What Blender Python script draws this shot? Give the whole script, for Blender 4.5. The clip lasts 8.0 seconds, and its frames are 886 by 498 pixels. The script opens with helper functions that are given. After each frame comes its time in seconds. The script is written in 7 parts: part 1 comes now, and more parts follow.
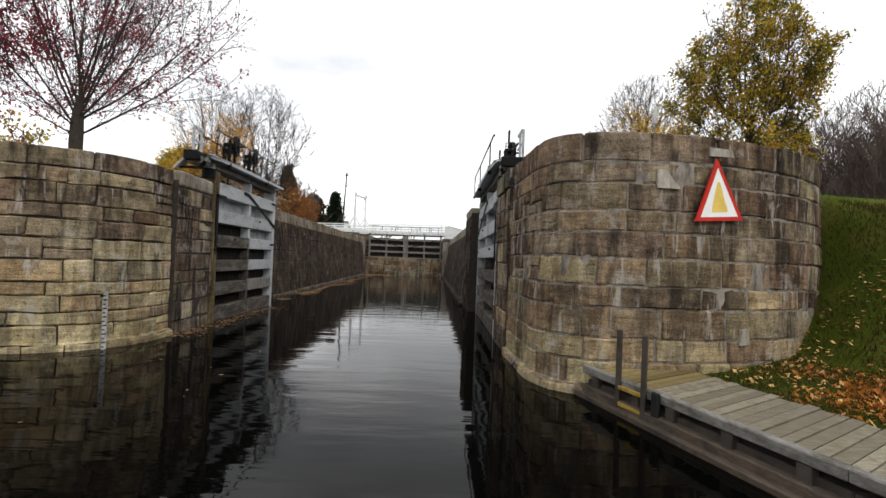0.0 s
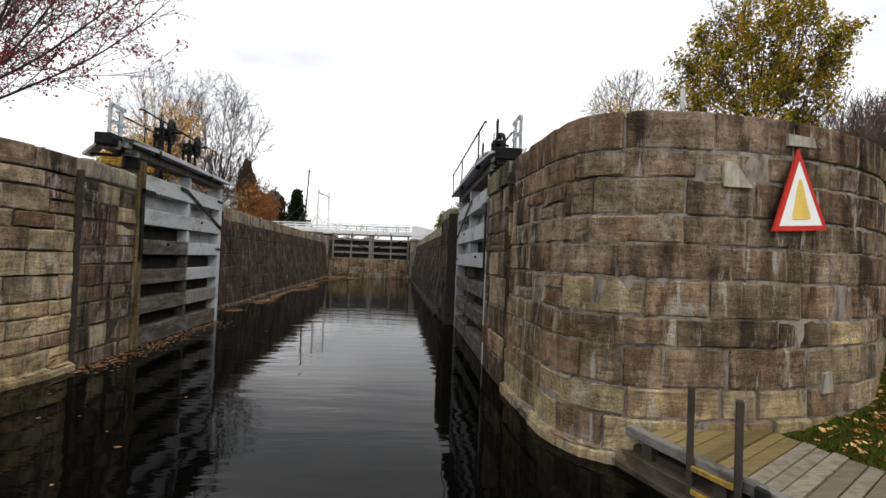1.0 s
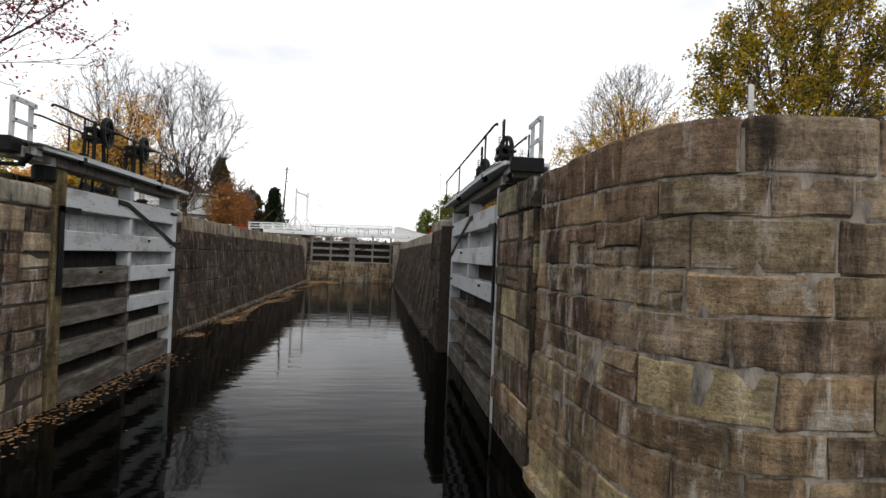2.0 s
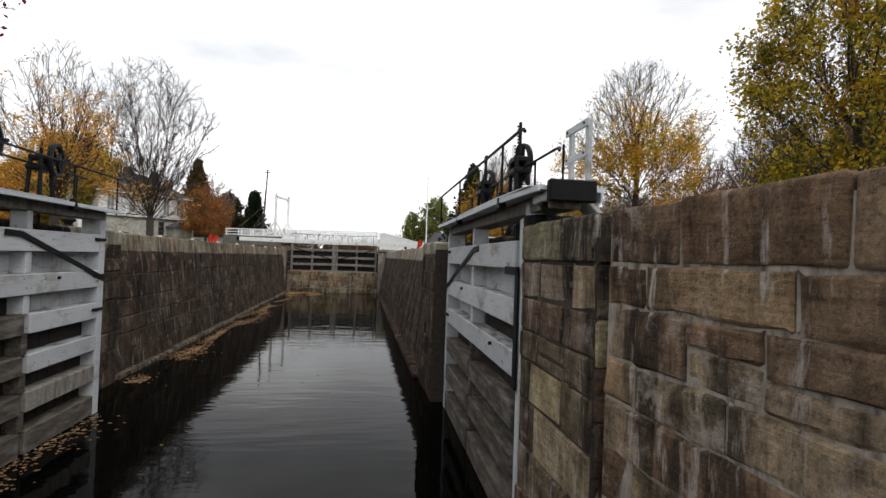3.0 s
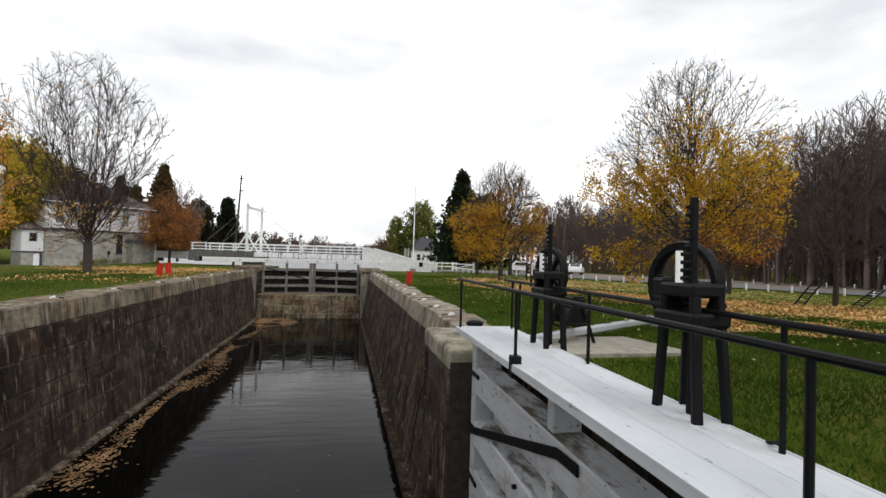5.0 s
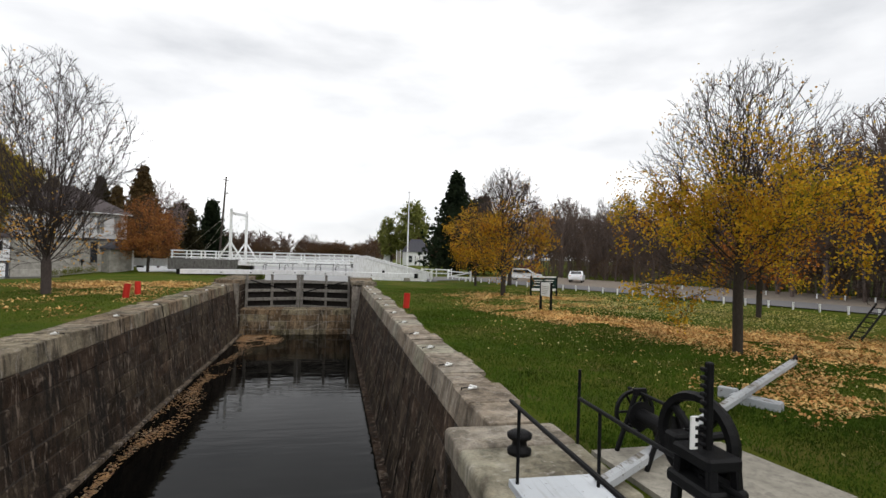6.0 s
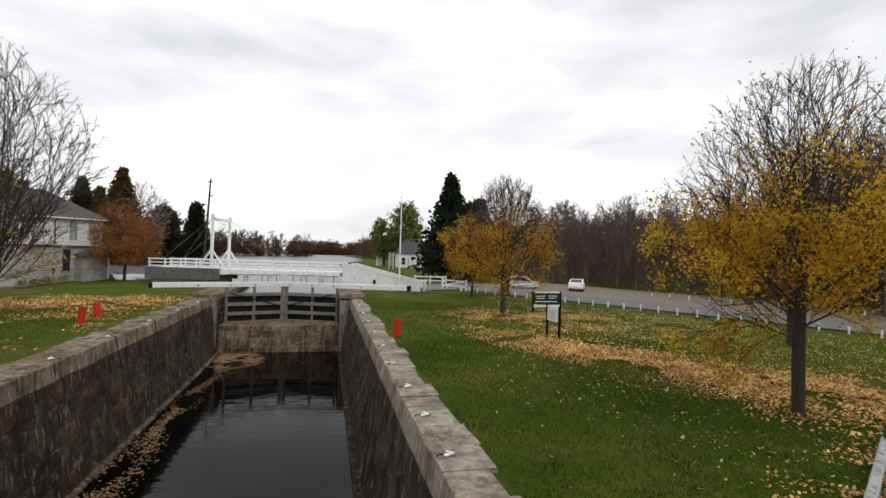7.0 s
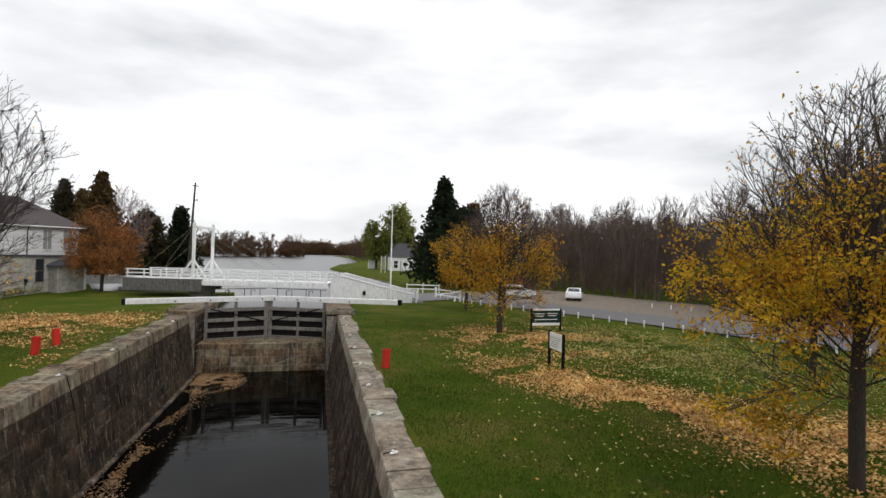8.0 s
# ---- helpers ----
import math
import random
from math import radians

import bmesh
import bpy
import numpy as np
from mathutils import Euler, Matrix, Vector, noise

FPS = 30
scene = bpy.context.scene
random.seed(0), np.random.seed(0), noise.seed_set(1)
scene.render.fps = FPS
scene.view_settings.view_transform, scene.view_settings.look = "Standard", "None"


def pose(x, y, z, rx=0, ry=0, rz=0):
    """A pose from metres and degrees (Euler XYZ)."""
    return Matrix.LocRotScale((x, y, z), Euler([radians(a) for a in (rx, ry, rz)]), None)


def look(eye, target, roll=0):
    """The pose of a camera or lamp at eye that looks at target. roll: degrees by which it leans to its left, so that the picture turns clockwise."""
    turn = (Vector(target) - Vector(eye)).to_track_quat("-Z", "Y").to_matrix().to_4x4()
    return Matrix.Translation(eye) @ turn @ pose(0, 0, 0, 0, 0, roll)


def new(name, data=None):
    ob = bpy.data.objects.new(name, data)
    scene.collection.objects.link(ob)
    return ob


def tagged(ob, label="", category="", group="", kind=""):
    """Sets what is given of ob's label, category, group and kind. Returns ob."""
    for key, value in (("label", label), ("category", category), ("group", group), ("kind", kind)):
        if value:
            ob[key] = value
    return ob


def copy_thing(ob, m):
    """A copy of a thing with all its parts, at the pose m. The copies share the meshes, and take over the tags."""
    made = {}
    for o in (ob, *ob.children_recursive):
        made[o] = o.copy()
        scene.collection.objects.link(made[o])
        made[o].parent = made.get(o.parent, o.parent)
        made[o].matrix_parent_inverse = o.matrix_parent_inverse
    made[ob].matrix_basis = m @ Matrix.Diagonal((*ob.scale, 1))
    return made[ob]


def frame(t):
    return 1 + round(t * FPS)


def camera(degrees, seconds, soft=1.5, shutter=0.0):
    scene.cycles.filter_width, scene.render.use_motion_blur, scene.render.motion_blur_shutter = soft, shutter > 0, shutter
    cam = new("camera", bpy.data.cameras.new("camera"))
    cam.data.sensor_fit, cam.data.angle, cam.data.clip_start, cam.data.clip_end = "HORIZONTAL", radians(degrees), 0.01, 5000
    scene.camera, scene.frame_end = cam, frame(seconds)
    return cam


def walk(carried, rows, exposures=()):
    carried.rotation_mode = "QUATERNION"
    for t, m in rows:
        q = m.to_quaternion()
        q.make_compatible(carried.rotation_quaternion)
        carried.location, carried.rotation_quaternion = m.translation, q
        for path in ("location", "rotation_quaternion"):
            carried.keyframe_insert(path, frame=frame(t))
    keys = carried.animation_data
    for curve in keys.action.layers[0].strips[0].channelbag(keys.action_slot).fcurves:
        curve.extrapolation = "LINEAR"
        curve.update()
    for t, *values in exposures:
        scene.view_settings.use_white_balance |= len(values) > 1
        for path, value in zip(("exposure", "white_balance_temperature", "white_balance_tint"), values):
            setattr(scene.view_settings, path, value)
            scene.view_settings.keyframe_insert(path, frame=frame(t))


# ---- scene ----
cam = camera(83.0, 8.0)
PATH = [
    (0, (1.199, 1.371, 2.316), (1.252, 3.37, 2.357), 2.2),
    (0.5, (1.006, 2.605, 2.43), (1.139, 4.6, 2.472), 2.3),
    (1, (0.894, 3.774, 2.594), (1.088, 5.764, 2.636), 2.3),
    (1.5, (0.79, 4.907, 2.882), (1.025, 6.893, 2.925), 2.4),
    (1.7, (0.735, 5.36, 3.052), (0.983, 7.344, 3.085), 2.3),
    (2.8, (0.785, 8.32, 3.945), (1.105, 10.294, 3.98), 1.9),
    (3, (0.866, 8.9, 4.1), (1.191, 10.873, 4.139), 1.9),
    (3.5, (1.062, 10.293, 4.595), (1.4, 12.264, 4.635), 1.8),
    (4, (1.142, 11.616, 5.076), (1.495, 13.585, 5.116), 1.6),
    (4.5, (1.103, 12.9, 5.55), (1.473, 14.865, 5.592), 1.7),
    (6, (1.066, 17.38, 7.32), (1.493, 19.334, 7.352), 1.6),
    (6.5, (1.32, 18.92, 7.88), (1.761, 20.87, 7.909), 1.7),
    (7, (1.567, 20.29, 8.42), (2.02, 22.238, 8.446), 1.6),
    (7.5, (1.803, 21.43, 8.965), (2.268, 23.375, 8.987), 1.6),
    (8, (2.05, 22.41, 9.49), (2.53, 24.352, 9.514), 1.5),
]
walk(cam, [(t, look(eye, target, roll)) for t, eye, target, roll in PATH],
     exposures=[(0, 0.08), (1.5, 0.1), (3.5, 0.02), (4.5, -0.02), (6, -0.14), (8, -0.2)])

# ---- world and sun ----
world = bpy.data.worlds.new("overcast_sky")
scene.world = world
world.use_nodes = True
wn, wl = world.node_tree.nodes, world.node_tree.links
wn.clear()
w_out = wn.new("ShaderNodeOutputWorld")
w_bg = wn.new("ShaderNodeBackground")
w_sky = wn.new("ShaderNodeTexSky")
w_sky.sky_type, w_sky.sun_disc = "NISHITA", False
w_sky.sun_elevation, w_sky.sun_rotation = radians(42), radians(147)
w_dim = wn.new("ShaderNodeMixRGB")
w_dim.blend_type, w_dim.inputs[0].default_value = "MULTIPLY", 1.0
w_dim.inputs[2].default_value = (0.1, 0.1, 0.1, 1)
w_co = wn.new("ShaderNodeTexCoord")
w_map = wn.new("ShaderNodeMapping")
w_map.inputs["Scale"].default_value = (1.0, 1.0, 3.2)
w_noise = wn.new("ShaderNodeTexNoise")
w_noise.inputs["Scale"].default_value, w_noise.inputs["Detail"].default_value = 1.9, 8.0
w_noise.inputs["Roughness"].default_value = 0.52
w_ramp = wn.new("ShaderNodeValToRGB")
w_ramp.color_ramp.elements[0].position, w_ramp.color_ramp.elements[0].color = 0.34, (0.89, 0.905, 0.935, 1)
w_ramp.color_ramp.elements[1].position, w_ramp.color_ramp.elements[1].color = 0.55, (1.33, 1.33, 1.34, 1)
w_top = w_ramp.color_ramp.elements.new(0.75)
w_top.color = (2.3, 2.3, 2.32, 1)
w_mix = wn.new("ShaderNodeMixRGB")
w_mix.inputs[0].default_value = 0.92
wl.new(w_co.outputs["Generated"], w_map.inputs[0])
wl.new(w_map.outputs[0], w_noise.inputs["Vector"])
wl.new(w_noise.outputs[0], w_ramp.inputs[0])
wl.new(w_sky.outputs[0], w_dim.inputs[1])
wl.new(w_dim.outputs[0], w_mix.inputs[1])
wl.new(w_ramp.outputs[0], w_mix.inputs[2])
wl.new(w_mix.outputs[0], w_bg.inputs[0])
w_bg.inputs[1].default_value = 1.0
wl.new(w_bg.outputs[0], w_out.inputs[0])
sun_data = bpy.data.lights.new("sun", "SUN")
sun_data.energy, sun_data.angle, sun_data.color = 1.0, radians(25), (1.0, 0.97, 0.92)
sun = new("sun", sun_data)
sun.matrix_world = look((26, -30, 50), (0, 10, 0))

# ---- materials ----
def ramp_of(nt, fac, stops):
    r = nt.nodes.new("ShaderNodeValToRGB")
    while len(r.color_ramp.elements) < len(stops):
        r.color_ramp.elements.new(0.5)
    for e, (p, c) in zip(r.color_ramp.elements, stops):
        e.position, e.color = p, (*c, 1)
    nt.links.new(fac, r.inputs[0])
    return r.outputs[0]


def noise_of(nt, vec, scale, detail=6.0, rough=0.55, stretch=None):
    if stretch:
        m = nt.nodes.new("ShaderNodeMapping")
        m.inputs["Scale"].default_value = stretch
        nt.links.new(vec, m.inputs[0])
        vec = m.outputs[0]
    n = nt.nodes.new("ShaderNodeTexNoise")
    n.inputs["Scale"].default_value, n.inputs["Detail"].default_value = scale, detail
    n.inputs["Roughness"].default_value = rough
    nt.links.new(vec, n.inputs["Vector"])
    return n.outputs[0]


def mixed(nt, fac, a, b, mode="MIX"):
    m = nt.nodes.new("ShaderNodeMixRGB")
    m.blend_type = mode
    for sock, v in zip(m.inputs, (fac, a, b)):
        if isinstance(v, (int, float)):
            sock.default_value = v
        elif isinstance(v, tuple):
            sock.default_value = (*v, 1)
        else:
            nt.links.new(v, sock)
    return m.outputs[0]


def start(name, rough=0.8, metal=0.0, spec=0.4):
    m = bpy.data.materials.new(name)
    m.use_nodes = True
    nt = m.node_tree
    b = nt.nodes["Principled BSDF"]
    b.inputs["Roughness"].default_value, b.inputs["Metallic"].default_value = rough, metal
    b.inputs["Specular IOR Level"].default_value = spec
    pos = nt.nodes.new("ShaderNodeNewGeometry")
    return m, nt, b, pos


def bumped(nt, b, height, strength, distance):
    k = nt.nodes.new("ShaderNodeBump")
    k.inputs["Strength"].default_value, k.inputs["Distance"].default_value = strength, distance
    nt.links.new(height, k.inputs["Height"])
    nt.links.new(k.outputs[0], b.inputs["Normal"])


def stone(name, dark, mid, light, streak=0.5, pale=(0.42, 0.38, 0.32), each=0.3, pale_share=0.6, speck=1.0):
    """Quarry-faced stone: large blotches, grain, black run-off streaks, lime streaks and damp."""
    m, nt, b, g = start(name, 0.92, 0, 0.06)
    info = nt.nodes.new("ShaderNodeObjectInfo")
    p = g.outputs["Position"]
    shift = nt.nodes.new("ShaderNodeVectorMath")
    shift.operation = "MULTIPLY_ADD"
    nt.links.new(info.outputs["Random"], shift.inputs[0])
    shift.inputs[1].default_value = (31.0, 17.0, 23.0)
    nt.links.new(p, shift.inputs[2])
    q = shift.outputs[0]
    tone = ramp_of(nt, noise_of(nt, p, 0.7, 8, 0.7), [(0.32, dark), (0.48, mid), (0.64, light)])
    tone = mixed(nt, 1.0, tone, ramp_of(nt, info.outputs["Random"], [(0.0, (1 - 1.3 * each, 1 - 1.7 * each, 1 - 2.0 * each)), (0.22, (1 + 0.2 * each, 1 - 0.5 * each, 1 - 1.0 * each)), (0.5, (1, 1, 1)), (0.78, (1 + 0.1 * each, 1 + 0.3 * each, 1 - 0.4 * each)), (1.0, (1 + 1.6 * each, 1 + 1.6 * each, 1 + 1.4 * each))]), "MULTIPLY")
    blotch = noise_of(nt, q, 3.1, 9, 0.72)
    tone = mixed(nt, 0.85 * min(1.0, 0.4 + 0.6 * speck), tone, ramp_of(nt, blotch, [(0.30, (0.38, 0.35, 0.33)), (0.5, (0.95, 0.95, 0.95)), (0.70, (1.5, 1.45, 1.35))]), "MULTIPLY")
    bed = noise_of(nt, q, 2.0, 9, 0.74, (0.7, 0.7, 6.5))
    tone = mixed(nt, 0.65 * speck, tone, ramp_of(nt, bed, [(0.36, (0.5, 0.47, 0.45)), (0.5, (1, 1, 1)), (0.66, (1.35, 1.3, 1.2))]), "MULTIPLY")
    grain = noise_of(nt, q, 30, 6, 0.75)
    tone = mixed(nt, 0.5 * speck, tone, ramp_of(nt, grain, [(0.32, (0.5, 0.5, 0.5)), (0.68, (1.45, 1.45, 1.45))]), "MULTIPLY")
    pits = noise_of(nt, q, 15, 5, 0.7)
    tone = mixed(nt, 0.5 * speck, tone, ramp_of(nt, pits, [(0.32, (0.25, 0.23, 0.21)), (0.42, (1, 1, 1)), (0.66, (1.15, 1.13, 1.1))]), "MULTIPLY")
    black = mixed(nt, 0.45, noise_of(nt, p, 1.0, 7, 0.66, (4.5, 4.5, 0.7)), noise_of(nt, p, 1.0, 6, 0.6, (1.1, 1.1, 0.4)))
    tone = mixed(nt, ramp_of(nt, black, [(0.475, (0, 0, 0)), (0.58, (streak, streak, streak))]), tone, (0.020, 0.017, 0.015))
    white = noise_of(nt, p, 1.0, 8, 0.66, (6.0, 6.0, 0.9))
    tone = mixed(nt, ramp_of(nt, white, [(0.57, (0, 0, 0)), (0.66, (pale_share,) * 3)]), tone, pale)
    lime = noise_of(nt, q, 1.5, 8, 0.7)
    tone = mixed(nt, ramp_of(nt, lime, [(0.58, (0, 0, 0)), (0.68, (0.8 * pale_share,) * 3)]), tone, pale)
    nt.links.new(tone, b.inputs["Base Color"])
    rough = mixed(nt, 0.5, noise_of(nt, q, 6, 9, 0.75), bed)
    rough = mixed(nt, 0.4, rough, pits)
    bumped(nt, b, rough, 1.0, 0.11 * speck)
    return m


M_BROWN = stone("brown_sandstone", (0.085, 0.063, 0.046), (0.180, 0.136, 0.098), (0.33, 0.262, 0.195), 0.8, (0.4074, 0.3503, 0.3135), 0.2, 0.85)
M_PIER = stone("stained_pier_stone", (0.05, 0.038, 0.030), (0.115, 0.089, 0.070), (0.215, 0.172, 0.138), 0.95, (0.4074, 0.3549, 0.3325), 0.2, 0.75)
M_GREY = stone("grey_limestone", (0.16, 0.123, 0.082), (0.295, 0.235, 0.16), (0.46, 0.385, 0.275), 0.6, (0.45, 0.42, 0.365), 0.18, 0.85)
M_TAN = stone("tan_sandstone", (0.24, 0.182, 0.105), (0.40, 0.32, 0.195), (0.56, 0.47, 0.31), 0.5, (0.50, 0.46, 0.39), 0.13, 0.75)
# damp chamber stone; on the recess copings its dark colour stands for deck shadow
M_CHAMBER = stone("dark_wet_and_shade_limestone", (0.018, 0.013, 0.010), (0.046, 0.034, 0.026), (0.092, 0.069, 0.053), 0.95, (0.24, 0.19, 0.15), 0.13, 0.75, 0.7)
M_COPING = stone("weathered_coping", (0.15, 0.13, 0.105), (0.255, 0.23, 0.19), (0.36, 0.335, 0.285), 0.5, (0.44, 0.41, 0.36), 0.12, 0.5, 0.4)
M_PIERCOP = stone("streaked_pier_coping", (0.078, 0.062, 0.049), (0.155, 0.128, 0.104), (0.25, 0.217, 0.18), 0.9, (0.42, 0.39, 0.34), 0.3, 0.7)
M_CHAMBERCOP = stone("stained_chamber_coping", (0.11, 0.092, 0.068), (0.205, 0.175, 0.132), (0.29, 0.25, 0.195), 0.7, (0.40, 0.36, 0.31), 0.2, 0.6, 0.6)
M_BREAST = stone("damp_grey_limestone", (0.10, 0.083, 0.06), (0.19, 0.16, 0.115), (0.30, 0.255, 0.185), 0.7, (0.36, 0.33, 0.28), 0.25, 0.7)
M_RUSTPOST = stone("rust_stained_timber", (0.09, 0.065, 0.035), (0.16, 0.12, 0.07), (0.24, 0.19, 0.12), 0.6)


def plain(name, colour, rough=0.7, metal=0.0, vary=0.25, scale=6.0, bump=0.25, spec=0.12, dirt=None, grain=None, rand=0.12, run=(3.0, 3.0, 0.8)):
    m, nt, b, g = start(name, rough, metal, spec)
    p = g.outputs["Position"]
    info = nt.nodes.new("ShaderNodeObjectInfo")
    n = noise_of(nt, p, scale, 7, 0.62, grain)
    tone = mixed(nt, 1.0, colour, ramp_of(nt, n, [(0.25, (1 - vary,) * 3), (0.5, (1, 1, 1)), (0.75, (1 + vary,) * 3)]), "MULTIPLY")
    tone = mixed(nt, 1.0, tone, ramp_of(nt, info.outputs["Random"], [(0, (1 - rand,) * 3), (1, (1 + rand,) * 3)]), "MULTIPLY")
    if dirt:
        d = noise_of(nt, p, 2.2, 9, 0.7, run)
        tone = mixed(nt, ramp_of(nt, d, [(0.46, (0, 0, 0)), (0.64, (0.9, 0.9, 0.9))]), tone, dirt)
    nt.links.new(tone, b.inputs["Base Color"])
    bumped(nt, b, noise_of(nt, p, scale * 7, 5, 0.6, grain), bump, 0.01)
    return m


M_MORTAR = plain("old_mortar", (0.27, 0.24, 0.205), 0.95, vary=0.45, scale=3, bump=0.8, dirt=(0.06, 0.05, 0.042))
M_DARKMORTAR = plain("damp_mortar", (0.05, 0.042, 0.035), 0.95, vary=0.4, scale=9)
def weathered_paint(name, colour, under, wear=0.5, along=(6.0, 0.5, 6.0), grime=(0.16, 0.15, 0.13), stained=0.75, silt=0.0):
    """Old paint on timber: a nearly even coat, thin streaks along the grain, crisp flakes and faint dirt runs."""
    m, nt, b, g = start(name, 0.62, 0, 0.12)
    p = g.outputs["Position"]
    info = nt.nodes.new("ShaderNodeObjectInfo")
    tone = mixed(nt, 1.0, colour, ramp_of(nt, noise_of(nt, p, 0.9, 4), [(0.3, (0.9, 0.91, 0.92)), (0.7, (1.06, 1.05, 1.04))]), "MULTIPLY")
    tone = mixed(nt, 1.0, tone, ramp_of(nt, info.outputs["Random"], [(0, (0.9,) * 3), (1, (1.06,) * 3)]), "MULTIPLY")
    streak = noise_of(nt, p, 4.0, 6, 0.6, along)
    tone = mixed(nt, ramp_of(nt, streak, [(0.56, (0, 0, 0)), (0.72, (0.45, 0.45, 0.45))]), tone, grime)
    chip = mixed(nt, 0.35, noise_of(nt, p, 5.0, 9, 0.72, (1.6, 0.7, 1.6)), noise_of(nt, p, 22.0, 6, 0.7, (1.5, 0.4, 1.5)))
    flake = ramp_of(nt, chip, [(0.66 - 0.1 * wear, (0, 0, 0)), (0.675 - 0.1 * wear, (1, 1, 1))])
    tone = mixed(nt, flake, tone, under)
    stain = noise_of(nt, p, 1.3, 8, 0.68, (1.2, 0.7, 1.2))
    tone = mixed(nt, ramp_of(nt, stain, [(0.54, (0, 0, 0)), (0.70, (stained,) * 3)]), tone, (0.15, 0.115, 0.07))
    if silt:  # brown silt and algae that settle on the ledges
        axes = nt.nodes.new("ShaderNodeSeparateXYZ")
        nt.links.new(g.outputs["Normal"], axes.inputs[0])
        ledge = ramp_of(nt, axes.outputs["Z"], [(0.85, (0, 0, 0)), (0.97, (1, 1, 1))])
        patch = ramp_of(nt, noise_of(nt, p, 2.2, 7, 0.65, (1.6, 0.6, 1.0)), [(0.47, (0, 0, 0)), (0.6, (silt,) * 3)])
        tone = mixed(nt, mixed(nt, 1.0, ledge, patch, "MULTIPLY"), tone, (0.075, 0.055, 0.028))
    nt.links.new(tone, b.inputs["Base Color"])
    bumped(nt, b, mixed(nt, 0.5, streak, flake), 0.25, 0.006)
    return m


M_GATEPAINT = weathered_paint("weathered_grey_white_paint", (0.43, 0.445, 0.46), (0.13, 0.11, 0.09), 0.75, silt=0.9)
M_WHITE = plain("white_paint", (0.80, 0.81, 0.82), 0.5, vary=0.08, scale=3, dirt=(0.6, 0.6, 0.58))
M_DECKPAINT = weathered_paint("worn_grey_deck_paint", (0.52, 0.545, 0.57), (0.20, 0.20, 0.19), 0.6, (5.0, 0.3, 5.0), (0.34, 0.345, 0.345), 0.25)
M_WETWOOD = plain("weathered_wet_oak", (0.065, 0.054, 0.044), 0.8, vary=0.5, scale=3, grain=(7, 0.8, 7), dirt=(0.17, 0.158, 0.14), run=(2.5, 0.6, 2.5))
M_GREYWOOD = plain("grey_weathered_oak", (0.21, 0.195, 0.175), 0.85, vary=0.35, scale=3, grain=(1.0, 7, 7), dirt=(0.10, 0.09, 0.08))
M_DARKWOOD = plain("black_wet_planking", (0.025, 0.022, 0.02), 0.75, vary=0.4, scale=5)
M_IRON = plain("black_painted_iron", (0.006, 0.006, 0.0065), 0.55, 0.0, vary=0.4, scale=12, spec=0.12)
M_DOCK = plain("grey_boardwalk_timber", (0.24, 0.215, 0.16), 0.85, vary=0.4, scale=4, grain=(1.0, 12, 12), bump=0.7, rand=0.35, dirt=(0.16, 0.13, 0.085))
M_MOSSDOCK = plain("mossy_boardwalk_timber", (0.22, 0.17, 0.075), 0.9, vary=0.45, scale=5, grain=(1.0, 12, 12), bump=0.6, rand=0.35)
M_DOCKDARK = plain("dark_dock_timber", (0.06, 0.05, 0.042), 0.85, vary=0.45, scale=4)
M_CONCRETE = plain("pale_concrete", (0.29, 0.27, 0.225), 0.9, vary=0.25, scale=3, dirt=(0.18, 0.165, 0.14))
M_RED = plain("red_paint", (0.48, 0.03, 0.02), 0.5, vary=0.15)
M_SIGNWHITE = plain("sign_white", (0.78, 0.78, 0.76), 0.5, vary=0.06)
M_ROAD = plain("asphalt", (0.17, 0.165, 0.165), 0.9, vary=0.15, scale=2)
M_SHUTTER = plain("grey_shutter_paint", (0.24, 0.24, 0.235), 0.7, vary=0.2, scale=5)
M_ROOF = plain("dark_shingles", (0.07, 0.07, 0.08), 0.85, vary=0.3, scale=8)
M_BROWNROOF = plain("brown_shingles", (0.08245, 0.07007, 0.07125), 0.85, vary=0.3, scale=8)
M_HOUSESTONE = plain("pale_grey_stone_wall", (0.34, 0.325, 0.29), 0.9, vary=0.35, scale=2.5)
M_BARK = plain("tree_bark", (0.05, 0.041, 0.034), 0.95, vary=0.45, scale=8, bump=0.8, grain=(4, 4, 0.8))
M_BARKMID = plain("dark_grey_bark", (0.065, 0.052, 0.048), 0.95, vary=0.4, scale=8, bump=0.8, grain=(4, 4, 0.8))
M_BARKGREY = plain("grey_twigs", (0.17, 0.13, 0.125), 0.95, vary=0.35, scale=6)
M_BARKRED = plain("brown_twigs", (0.085, 0.060, 0.050), 0.95, vary=0.35, scale=6)
M_GLASS = plain("dark_window_glass", (0.02, 0.022, 0.026), 0.08, spec=0.8, vary=0.1, bump=0.02)
M_CAR = plain("white_car_paint", (0.72, 0.73, 0.75), 0.25, vary=0.04, bump=0.0, spec=0.5)
M_RUBBER = plain("rubber", (0.02, 0.02, 0.02), 0.8)
M_CLADDING = plain("white_cladding", (0.64, 0.64, 0.65), 0.6, vary=0.1)


